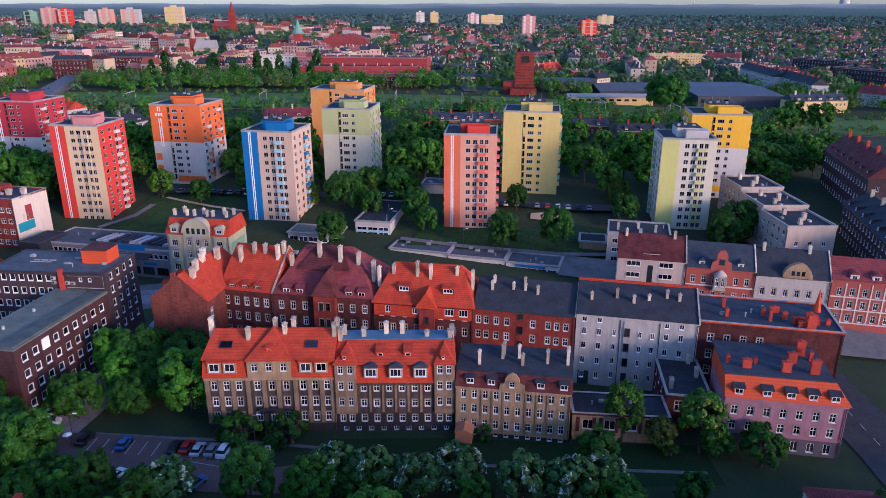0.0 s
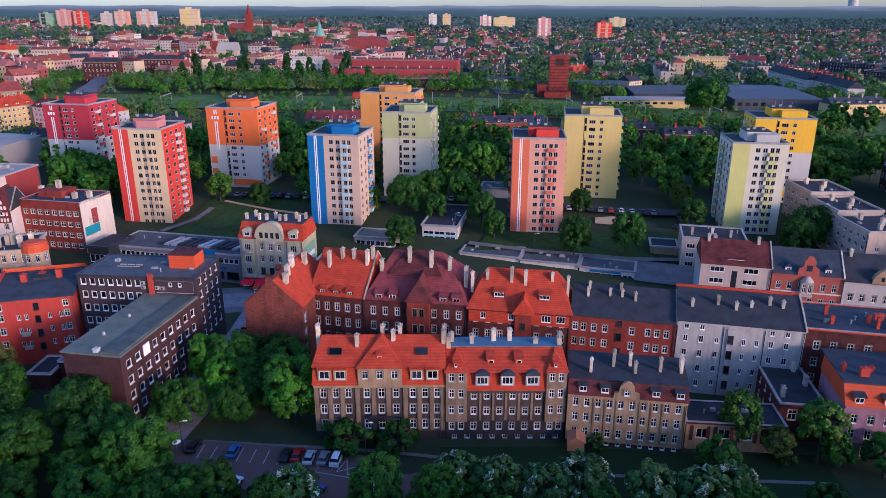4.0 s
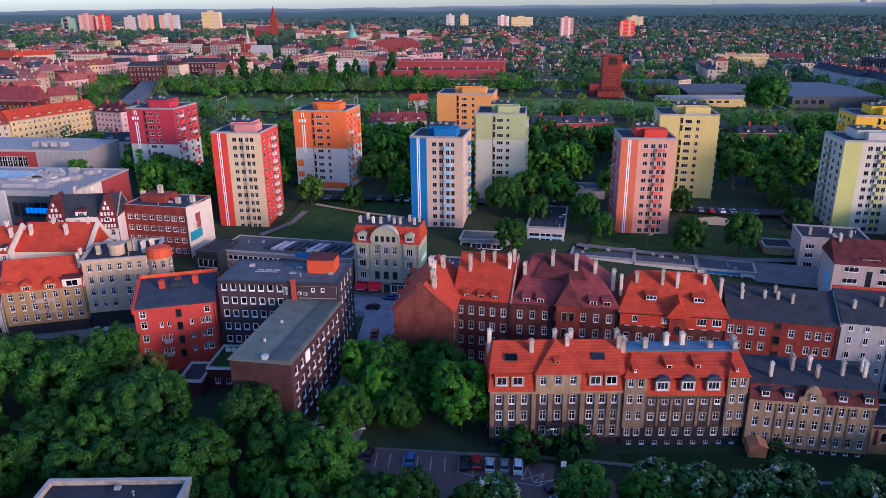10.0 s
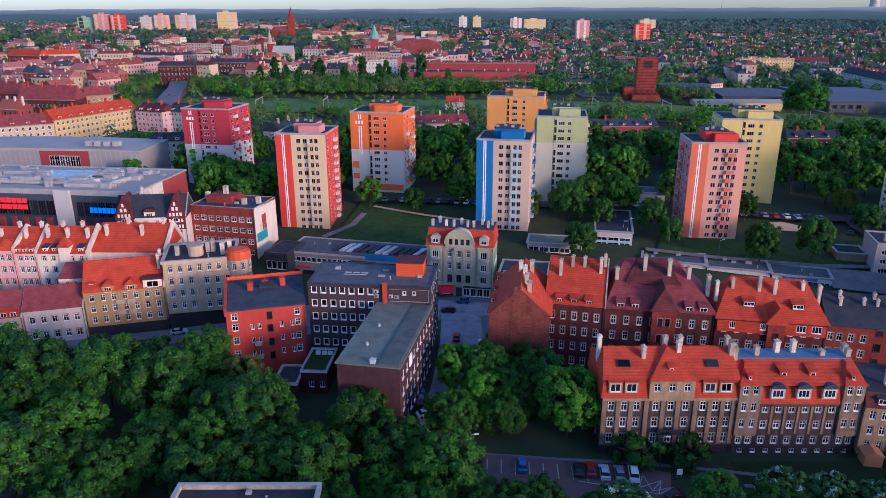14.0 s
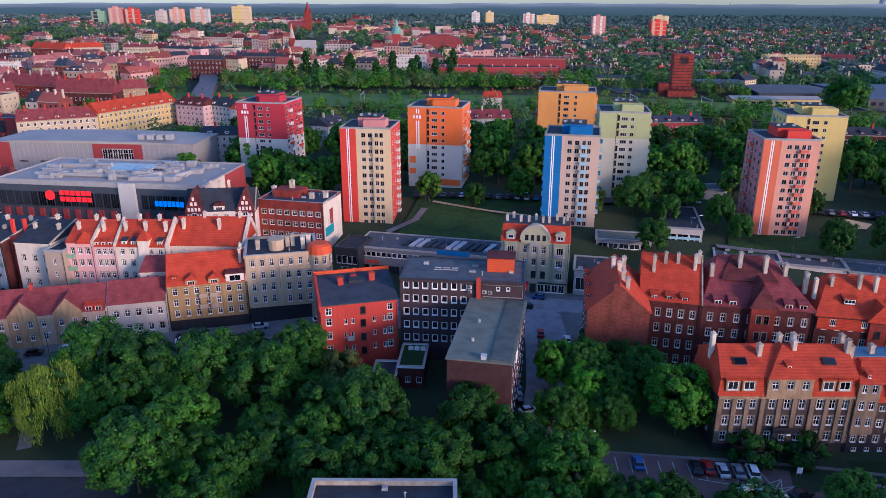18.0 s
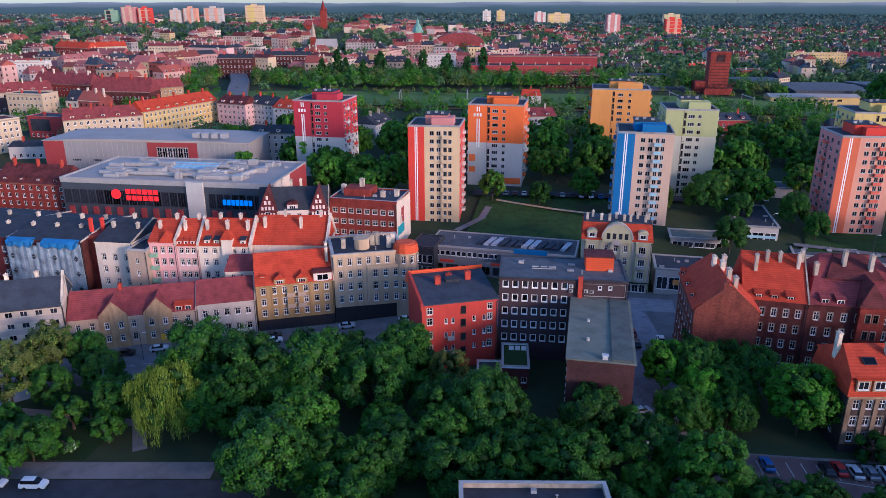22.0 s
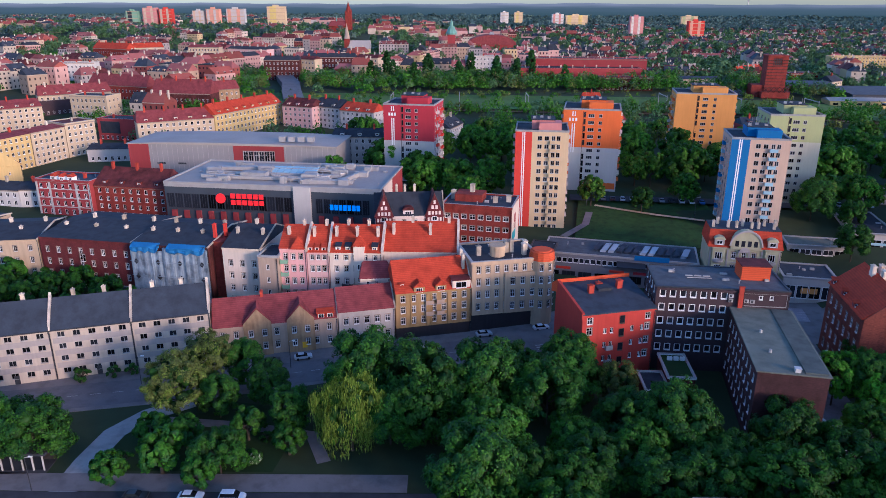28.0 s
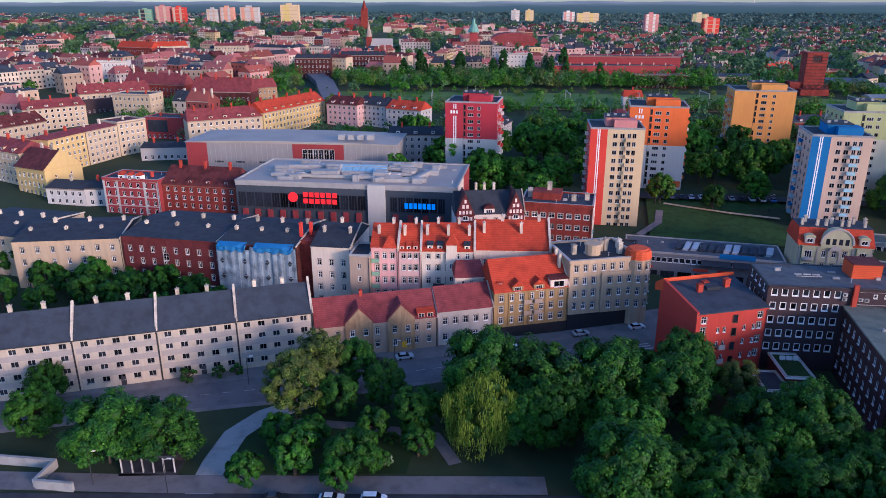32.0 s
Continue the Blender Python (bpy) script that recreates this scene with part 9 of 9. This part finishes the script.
plant("m2", [(-58 + 13.0 * i, 61 + 4 * math.sin(i * 1.3)) for i in range(14)], 1.5, 1.7)
plant("m1", [(-175 + 13.0 * i, 80 + 4 * math.sin(i * 2.1)) for i in range(9)], 0.85, 1.0)
# round the tower blocks
stand("a", 17, (-30.5, 243.0), (97.0, 214.0))
stand("m3", 12, (-101.5, 262.0))
stand("c", 12, (-31.6, 213.6), (22.2, 208.8), (39.1, 210.6), (90.5, 207.5))
stand("c", 9, (30.2, 241.2), (-1.4, 222.0), (-84.8, 254.6), (-20.5, 236))
stand("m1", 18, (-2.5, 286.0), (131.5, 280.0), (-143.3, 336.0), (-129.9, 328.0), (-59.8, 284.5), (-161.8, 322), (94.3, 304), (-76.0, 306))
stand("m2", 16, (60.9, 274.0), (146.3, 280.0), (105.8, 359.8), (-149.4, 268.0), (76.9, 282.5), (-90.9, 334.0), (-138.4, 268.8), (-166.7, 279.6), (-179.0, 299.2))
stand("m3", 13.5, (-152.8, 273.0), (-143.0, 262.9), (6.8, 346.0), (22.0, 331.0), (-80, 286), (65.9, 257), (-10.1, 248.5), (118, 292), (-160.0, 286.6), (-86, 320))
stand("m1", 12, (-68.0, 261.5))
stand("m2", 17, (-56.0, 314.0), (-70.0, 333.0), (5.0, 298.0))
stand("m3", 13, (-21.5, 254.0), (10.6, 260.5))
stand("m3", 7.5, (-84.3, 257.0))
stand("m2", 16, (197.3, 386.0), (186, 372), (210, 380), (170, 300), (158, 296))
stand("c", 10.5, (65.3, 229.0), (-5.0, 231.0), (-143.7, 256))
plant("small", ((-308.5, 209.7), (-293.2, 199), (-278.6, 198), (-268, 196), (-257.9, 196), (-285, 195), (-248, 190), (-262, 192), (-300, 188), (-288, 186), (-276, 189), (-318, 196), (-312, 190), (-266, 186), (-254, 184), (-240, 187)), 1.2, 1.9)
plant("huge", ((144.7, 440),), 0.85, 0.86)
plant("poplar", [(-215 + 10 * i + 7 * math.sin(i * 2.3), 566 + 22 * math.sin(i * 1.7)) for i in range(15)], 0.9, 1.35)

# ---- far woods and roofs ----
_taken = set()
bpy.context.view_layer.update()
for o in scene.objects:
    if o.type == "MESH" and o.parent and o.parent.parent is None and o.name.startswith(("wall", "lower_wall", "shaft", "nave")):
        cs = [o.matrix_world @ Vector(c) for c in o.bound_box]
        x0, x1, y0, y1 = min(c.x for c in cs), max(c.x for c in cs), min(c.y for c in cs), max(c.y for c in cs)
        for i in range(int(x0 // 8), int(x1 // 8) + 1):
            for j in range(int(y0 // 8), int(y1 // 8) + 1):
                _taken.add((i, j))


def free(x, y, r=0):
    i, j = int(x // 8), int(y // 8)
    return all((i + a, j + b) not in _taken for a in range(-r, r + 1) for b in range(-r, r + 1))


def open_line(x, y):
    """Streets, rails and the bridge stay clear."""
    c = 480 - max(0.0, x) * 0.20 - max(0.0, x - 150) * 0.2
    rail = abs(y - c) < 24
    bridge = abs(x + 258 + (y - 480) * 0.27) < 14 and 455 < y < 690
    return not rail and not bridge


# the green courts between and behind the tower blocks
_cr = random.Random(41)
_stand = []
for k in range(4000):
    x, y = _cr.uniform(-205, 172), 246 + 130 * _cr.random() ** 1.3
    open_lawn = (y < 272 and (-114 < x < -20 or 16 < x < 74)) or (y < 262 and x > 60)
    if open_lawn or not free(x, y, 1 if y > 325 else 0) or not open_line(x, y) or any((x - a) ** 2 + (y - b) ** 2 < 100 for a, b in _stand):
        continue
    _stand.append((x, y))
    plant(("m1", "m2", "m2", "m3")[len(_stand) % 4], [(x, y)], 0.8, 1.2)
    if len(_stand) >= 105:
        break

# the crowd of town houses: terraces of joined houses in the west, cottages among gardens in the east
_fr = random.Random(23)
PINKROOF = mat("rose_red_roof_tile", (0.30, 0.098, 0.088), 0.85, 0.3, 0.1, 1.0, 0.2, island=0.3)
RUSTROOF = mat("rust_red_roof_tile", (0.27, 0.068, 0.048), 0.85, 0.3, 0.1, 1.0, 0.2, island=0.3)
TOWNWALL = [mat("town_" + k, c, 0.9, 0.2, 0.1, 0.8, 0.0, island=0.18) for k, c in (("tan_render", (0.44, 0.31, 0.21)), ("rose_render", (0.46, 0.27, 0.23)), ("straw_render", (0.50, 0.37, 0.19)),
                                                                             ("brick", (0.24, 0.062, 0.048)), ("grey_render", (0.36, 0.31, 0.28)), ("cream_render", (0.52, 0.43, 0.33)))]
TOWNROOF = [PINKROOF, RUSTROOF, TILE3, SLATE, SLATE2]


def town_house(g, x, y, a, w, d, h, rise, wm, rm, hl, hr, windows):
    """One distant house with its roof, chimneys and windows, added to the crowd."""
    ca, sa, z = math.cos(a), math.sin(a), ground_z(x, y)
    q = Mesh()
    q.box(-w / 2, w / 2, -d / 2, d / 2, -2, h, wm)
    if rise:
        hip_roof(q, -w / 2 - 0.3 * (hl > 0), w / 2 + 0.3 * (hr > 0), -d / 2 - 0.4, d / 2 + 0.4, h, h + rise, hl, hr, rm)
    else:
        q.box(-w / 2, w / 2, -d / 2 - 0.2, d / 2 + 0.2, h, h + 0.5, 9)
    for i in range(_fr.choice((1, 2, 3))):
        cx, cy = _fr.uniform(-w / 2.2, w / 2.2), _fr.uniform(-1.5, 1.5)
        q.box(cx - 0.4, cx + 0.4, cy - 0.6, cy + 0.6, h, h + rise + _fr.uniform(0.6, 1.8), 11)
    if rise > 2.5 and windows and _fr.random() < 0.5:
        for cx in spread(-w / 2, w / 2, max(1, int(w / 5))):
            q.box(cx - 0.8, cx + 0.8, -d / 2 + 0.3, -d / 2 + 2.5, h, h + 1.7, wm)
            q.box(cx - 0.5, cx + 0.5, -d / 2 + 0.22, -d / 2 + 0.3, h + 0.4, h + 1.4, 12)
    if windows:
        fl = max(1, int(h / 3.3))
        n = max(2, int(w / _fr.uniform(2.4, 3.4)))
        wh, ww = _fr.uniform(1.3, 1.9), _fr.uniform(0.42, 0.6)
        for r in range(fl):
            zz = 0.9 + r * (h - 0.3) / fl
            for i in range(n):
                u = -w / 2 + (i + 0.5) * w / n
                q.face([(u - ww, -d / 2 - 0.03, zz), (u + ww, -d / 2 - 0.03, zz), (u + ww, -d / 2 - 0.03, zz + wh), (u - ww, -d / 2 - 0.03, zz + wh)], 12)
            for sd in (-1, 1):
                for v in (-d / 4, d / 4):
                    e = sd * (w / 2 + 0.03)
                    q.face([(e, v - sd * 0.5, zz), (e, v + sd * 0.5, zz), (e, v + sd * 0.5, zz + wh), (e, v - sd * 0.5, zz + wh)], 12)
        if _fr.random() < 0.4:
            q.box(-w / 2, w / 2, -d / 2 - 0.25, -d / 2 - 0.04, h - 0.5, h - 0.1, 5)
    o = len(g.v)
    g.v += [(x + vx * ca - vy * sa, y + vx * sa + vy * ca, z + vz) for vx, vy, vz in q.v]
    g.f += [tuple(i + o for i in f) for f in q.f]
    g.m += q.m
    for i in range(-int(w / 2 // 8), int(w / 2 // 8) + 1):
        _taken.add((int((x + i * 8 * ca) // 8), int((y + i * 8 * sa) // 8)))


g = Mesh()
west = east = 0
for k in range(9000):
    y = 590 + 1455 * _fr.random() ** 1.5
    x = _fr.uniform(-1, 1) * (0.72 * y + 60) - 80
    if k % 5 == 0:
        x, y = _fr.uniform(-640, -290), _fr.uniform(400, 600)
    if not free(x, y, 1) or not open_line(x, y):
        continue
    if x < -60 or 60 < x < 330 and 600 < y < 760:
        if west > 600:
            continue
        if _fr.random() > 0.78 + 0.3 * math.sin(x * 0.012 + 1.3) * math.cos(y * 0.011 + 0.6):
            continue
        a = radians(-6 + 14 * math.sin(x * 0.006 + y * 0.002) + (75 if _fr.random() < 0.22 else 0))
        h = _fr.uniform(9, 15) if y < 1100 else _fr.uniform(7, 12)
        d = _fr.uniform(10, 13)
        n = _fr.choice((2, 3, 4, 5))
        ws = [_fr.uniform(9, 19) for _ in range(n)]
        off = -sum(ws) / 2
        for i, w in enumerate(ws):
            u = off + w / 2
            off += w
            hx, hy = x + u * math.cos(a), y + u * math.sin(a)
            if not free(hx, hy, 0) or not open_line(hx, hy):
                continue
            flat = _fr.random() < 0.16
            town_house(g, hx, hy, a, w - 0.1, d, h + _fr.uniform(-1.2, 2.2), 0.0 if flat else _fr.uniform(3.0, 5.5), _fr.choice((0, 0, 1, 1, 2, 3, 4, 5, 5)), 6 + _fr.choice((0, 0, 0, 1, 1, 2, 3, 4)), 3.0 if i == 0 else 0.0, 3.0 if i == n - 1 else 0.0, y < 1250)
            west += 1
    else:
        if east > 700:
            continue
        if _fr.random() > 0.75 + 0.35 * math.sin(x * 0.011 + 1.3) * math.cos(y * 0.008 + 0.6):
            continue
        w, d = _fr.choice((8, 9, 11, 14, 22)), _fr.choice((8, 9, 10))
        a = radians(-6 + 12 * math.sin(x * 0.004) + (80 if _fr.random() < 0.3 else 0))
        town_house(g, x, y, a, w, d, _fr.uniform(4.5, 8), _fr.uniform(3, 5), _fr.choice((0, 1, 3, 4, 4, 5)), 6 + _fr.choice((0, 1, 2, 2, 2, 3, 3, 4)), _fr.choice((0, 0, 3)), _fr.choice((0, 0, 3)), y < 1000)
        east += 1
tagged(new("far_houses", g.make("far_houses", TOWNWALL + TOWNROOF + [CHIM, GLASS])), "crowd of distant town houses with red and grey roofs", "houses", kind="stuff")


def woods(name, seed, n, place, blades, size, mats, label):
    """Many distant crowns of leaf blades in one mesh."""
    r = np.random.RandomState(seed)
    rr = random.Random(seed)
    pts = []
    tries = 0
    while len(pts) < n and tries < n * 30:
        tries += 1
        q = place(rr)
        if q:
            pts.append(q)
    pts = np.array(pts)
    n = len(pts)
    rad, hi = pts[:, 3], pts[:, 4]
    d = r.normal(size=(n, blades, 3))
    d /= np.linalg.norm(d, axis=2)[:, :, None]
    d[:, :, 2] = np.abs(d[:, :, 2]) * 1.25 - 0.35
    wob = 1 + 0.25 * np.sin(d[:, :, 0] * 4 + pts[:, None, 0]) * np.sin(d[:, :, 1] * 5 + pts[:, None, 1])
    p = d * (wob * r.uniform(0.72, 1.05, (n, blades)))[:, :, None] * np.stack([rad, rad, hi * 0.5], 1)[:, None, :]
    p += pts[:, None, :3] + np.stack([0 * hi, 0 * hi, hi * 0.48], 1)[:, None, :]
    out = d + r.normal(size=d.shape) * 0.5 + np.array([0, 0, 0.3])
    out /= np.linalg.norm(out, axis=2)[:, :, None]
    a = np.cross(out, r.normal(size=d.shape))
    a /= np.linalg.norm(a, axis=2)[:, :, None]
    b = np.cross(out, a)
    s = (size * r.uniform(0.7, 1.3, (n, blades)) * (rad / 4.0)[:, None])[:, :, None]
    v = np.stack([p - a * s - b * s * 0.6, p + a * s - b * s * 0.6, p + b * s * 1.1], 2).reshape(-1, 3)
    k = n * blades
    me = bpy.data.meshes.new(name)
    me.vertices.add(3 * k)
    me.vertices.foreach_set("co", v.ravel())
    me.loops.add(3 * k)
    me.loops.foreach_set("vertex_index", np.arange(3 * k, dtype=np.int32))
    me.polygons.add(k)
    me.polygons.foreach_set("loop_start", np.arange(0, 3 * k, 3, dtype=np.int32))
    for m in mats:
        me.materials.append(m)
    me.polygons.foreach_set("material_index", np.repeat(r.randint(0, len(mats), n), blades).astype(np.int32))
    me.update(calc_edges=True)
    return tagged(new(name, me), label, "trees", kind="stuff")


def belt(rr):
    if rr.random() < 0.8:
        x = rr.uniform(-330, 330)
        y = 522 - max(0.0, x) * 0.25 + 75 * rr.random() ** 1.2
    else:
        y = rr.uniform(335, 446)
        x = rr.uniform(-1, 1) * (0.62 * y + 40) - 70
    if not free(x, y) or not open_line(x, y) or (15 < x < 60 and 530 < y < 580):
        return None
    if x < -190 and rr.random() < 0.55:
        return None
    return (x, y, ground_z(x, y), rr.uniform(2.6, 4.6), rr.uniform(7, 13))


def town(rr):
    y = 570 + 1330 * rr.random() ** 1.3
    x = rr.uniform(-1, 1) * (0.72 * y + 60) - 80
    green = 0.5 + 0.5 * math.sin(x * 0.013 + 0.4) * math.sin(y * 0.009 + 2.0) + (0.25 if x > 0 else 0.1)
    if not free(x, y) or not open_line(x, y) or rr.random() > green:
        return None
    return (x, y, ground_z(x, y), rr.uniform(3.0, 6.5), rr.uniform(7, 14))


def forest(rr):
    y = 1750 + 1300 * rr.random() ** 1.2
    x = rr.uniform(-1, 1) * (0.74 * y + 120) - 100
    return (x, y, ground_z(x, y) - 1, rr.uniform(8, 15), rr.uniform(10, 15))


def northern(rr):
    """Greenery before the tall blocks of the far northwest, and the wooded eastern town."""
    if rr.random() < 0.45:
        y = rr.uniform(1130, 1360)
        x = rr.uniform(-880, -300)
    else:
        y = rr.uniform(560, 1500)
        x = rr.uniform(0.05, 0.72) * y + 40
    if not free(x, y):
        return None
    return (x, y, ground_z(x, y), rr.uniform(4.0, 7.5), rr.uniform(10, 17))


woods("railway_woods", 31, 1300, belt, 120, 0.60, [LEAFM, LEAF, TOWNLEAF, LEAFB, LEAFM], "green belt of trees along the railway")
def verge(rr):
    """Shrubs scattered over the railway meadow, thicker along its edges."""
    x = rr.uniform(-330, 330)
    c = 478 - max(0.0, x) * 0.20 - max(0.0, x - 150) * 0.2
    y = c + 38 * rr.choice((-1, 1)) * rr.random() ** 0.5
    if not free(x, y):
        return None
    return (x, y, ground_z(x, y), rr.uniform(1.2, 2.6), rr.uniform(2.0, 5.5))


woods("verge_shrubs", 37, 420, verge, 60, 0.8, [LEAFM, LEAFY, LEAF, LEAFB], "young shrubs on the railway meadow")
def quarter(rr):
    """Garden trees between the houses of the western quarter."""
    x, y = rr.uniform(-640, -190), rr.uniform(395, 820)
    if not free(x, y) or not open_line(x, y):
        return None
    return (x, y, ground_z(x, y), rr.uniform(2.6, 5.0), rr.uniform(6, 11))


woods("quarter_trees", 38, 520, quarter, 90, 0.85, [LEAFM, TOWNLEAF, LEAF], "garden trees between the houses of the western quarter")
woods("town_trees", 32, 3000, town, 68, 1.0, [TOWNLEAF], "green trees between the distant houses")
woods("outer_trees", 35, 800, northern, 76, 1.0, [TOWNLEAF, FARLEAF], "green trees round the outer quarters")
woods("far_forest", 33, 3600, forest, 36, 1.6, [FARLEAF], "forest on the horizon with haze in its leaf colour")

# the wooded horizon: a glowing wall with haze painted in, paler towards the top
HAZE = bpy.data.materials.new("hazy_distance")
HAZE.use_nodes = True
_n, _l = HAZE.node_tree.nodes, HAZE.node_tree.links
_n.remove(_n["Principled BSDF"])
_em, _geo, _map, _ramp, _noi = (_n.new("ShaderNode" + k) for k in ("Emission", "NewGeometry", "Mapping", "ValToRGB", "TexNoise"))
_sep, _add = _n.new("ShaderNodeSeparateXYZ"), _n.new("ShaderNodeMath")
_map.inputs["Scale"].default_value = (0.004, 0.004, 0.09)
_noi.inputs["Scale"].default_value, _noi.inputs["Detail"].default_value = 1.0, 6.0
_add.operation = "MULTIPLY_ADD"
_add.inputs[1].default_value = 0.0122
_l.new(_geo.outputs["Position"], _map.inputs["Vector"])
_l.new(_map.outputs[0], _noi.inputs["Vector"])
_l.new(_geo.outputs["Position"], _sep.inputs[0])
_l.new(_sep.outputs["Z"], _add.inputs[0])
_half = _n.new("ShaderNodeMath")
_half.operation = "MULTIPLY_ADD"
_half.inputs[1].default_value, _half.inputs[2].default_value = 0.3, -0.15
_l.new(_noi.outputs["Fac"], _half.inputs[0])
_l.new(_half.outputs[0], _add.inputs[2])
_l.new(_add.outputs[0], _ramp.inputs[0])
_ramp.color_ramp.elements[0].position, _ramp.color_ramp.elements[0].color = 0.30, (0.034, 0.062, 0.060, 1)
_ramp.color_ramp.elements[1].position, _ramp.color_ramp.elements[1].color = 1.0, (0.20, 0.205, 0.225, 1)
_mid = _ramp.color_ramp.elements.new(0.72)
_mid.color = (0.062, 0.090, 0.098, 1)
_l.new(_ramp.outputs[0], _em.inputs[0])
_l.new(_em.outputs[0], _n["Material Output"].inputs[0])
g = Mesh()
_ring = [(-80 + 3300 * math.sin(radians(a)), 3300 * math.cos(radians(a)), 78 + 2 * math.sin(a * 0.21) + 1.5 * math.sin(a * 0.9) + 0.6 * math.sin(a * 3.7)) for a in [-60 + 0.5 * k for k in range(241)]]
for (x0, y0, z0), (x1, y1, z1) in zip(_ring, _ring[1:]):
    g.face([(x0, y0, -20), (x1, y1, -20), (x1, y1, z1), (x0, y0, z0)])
tagged(new("backdrop", g.make("backdrop", [HAZE])), "glowing backdrop painted as a hazy blue-grey wooded horizon", "backdrop", kind="structure")
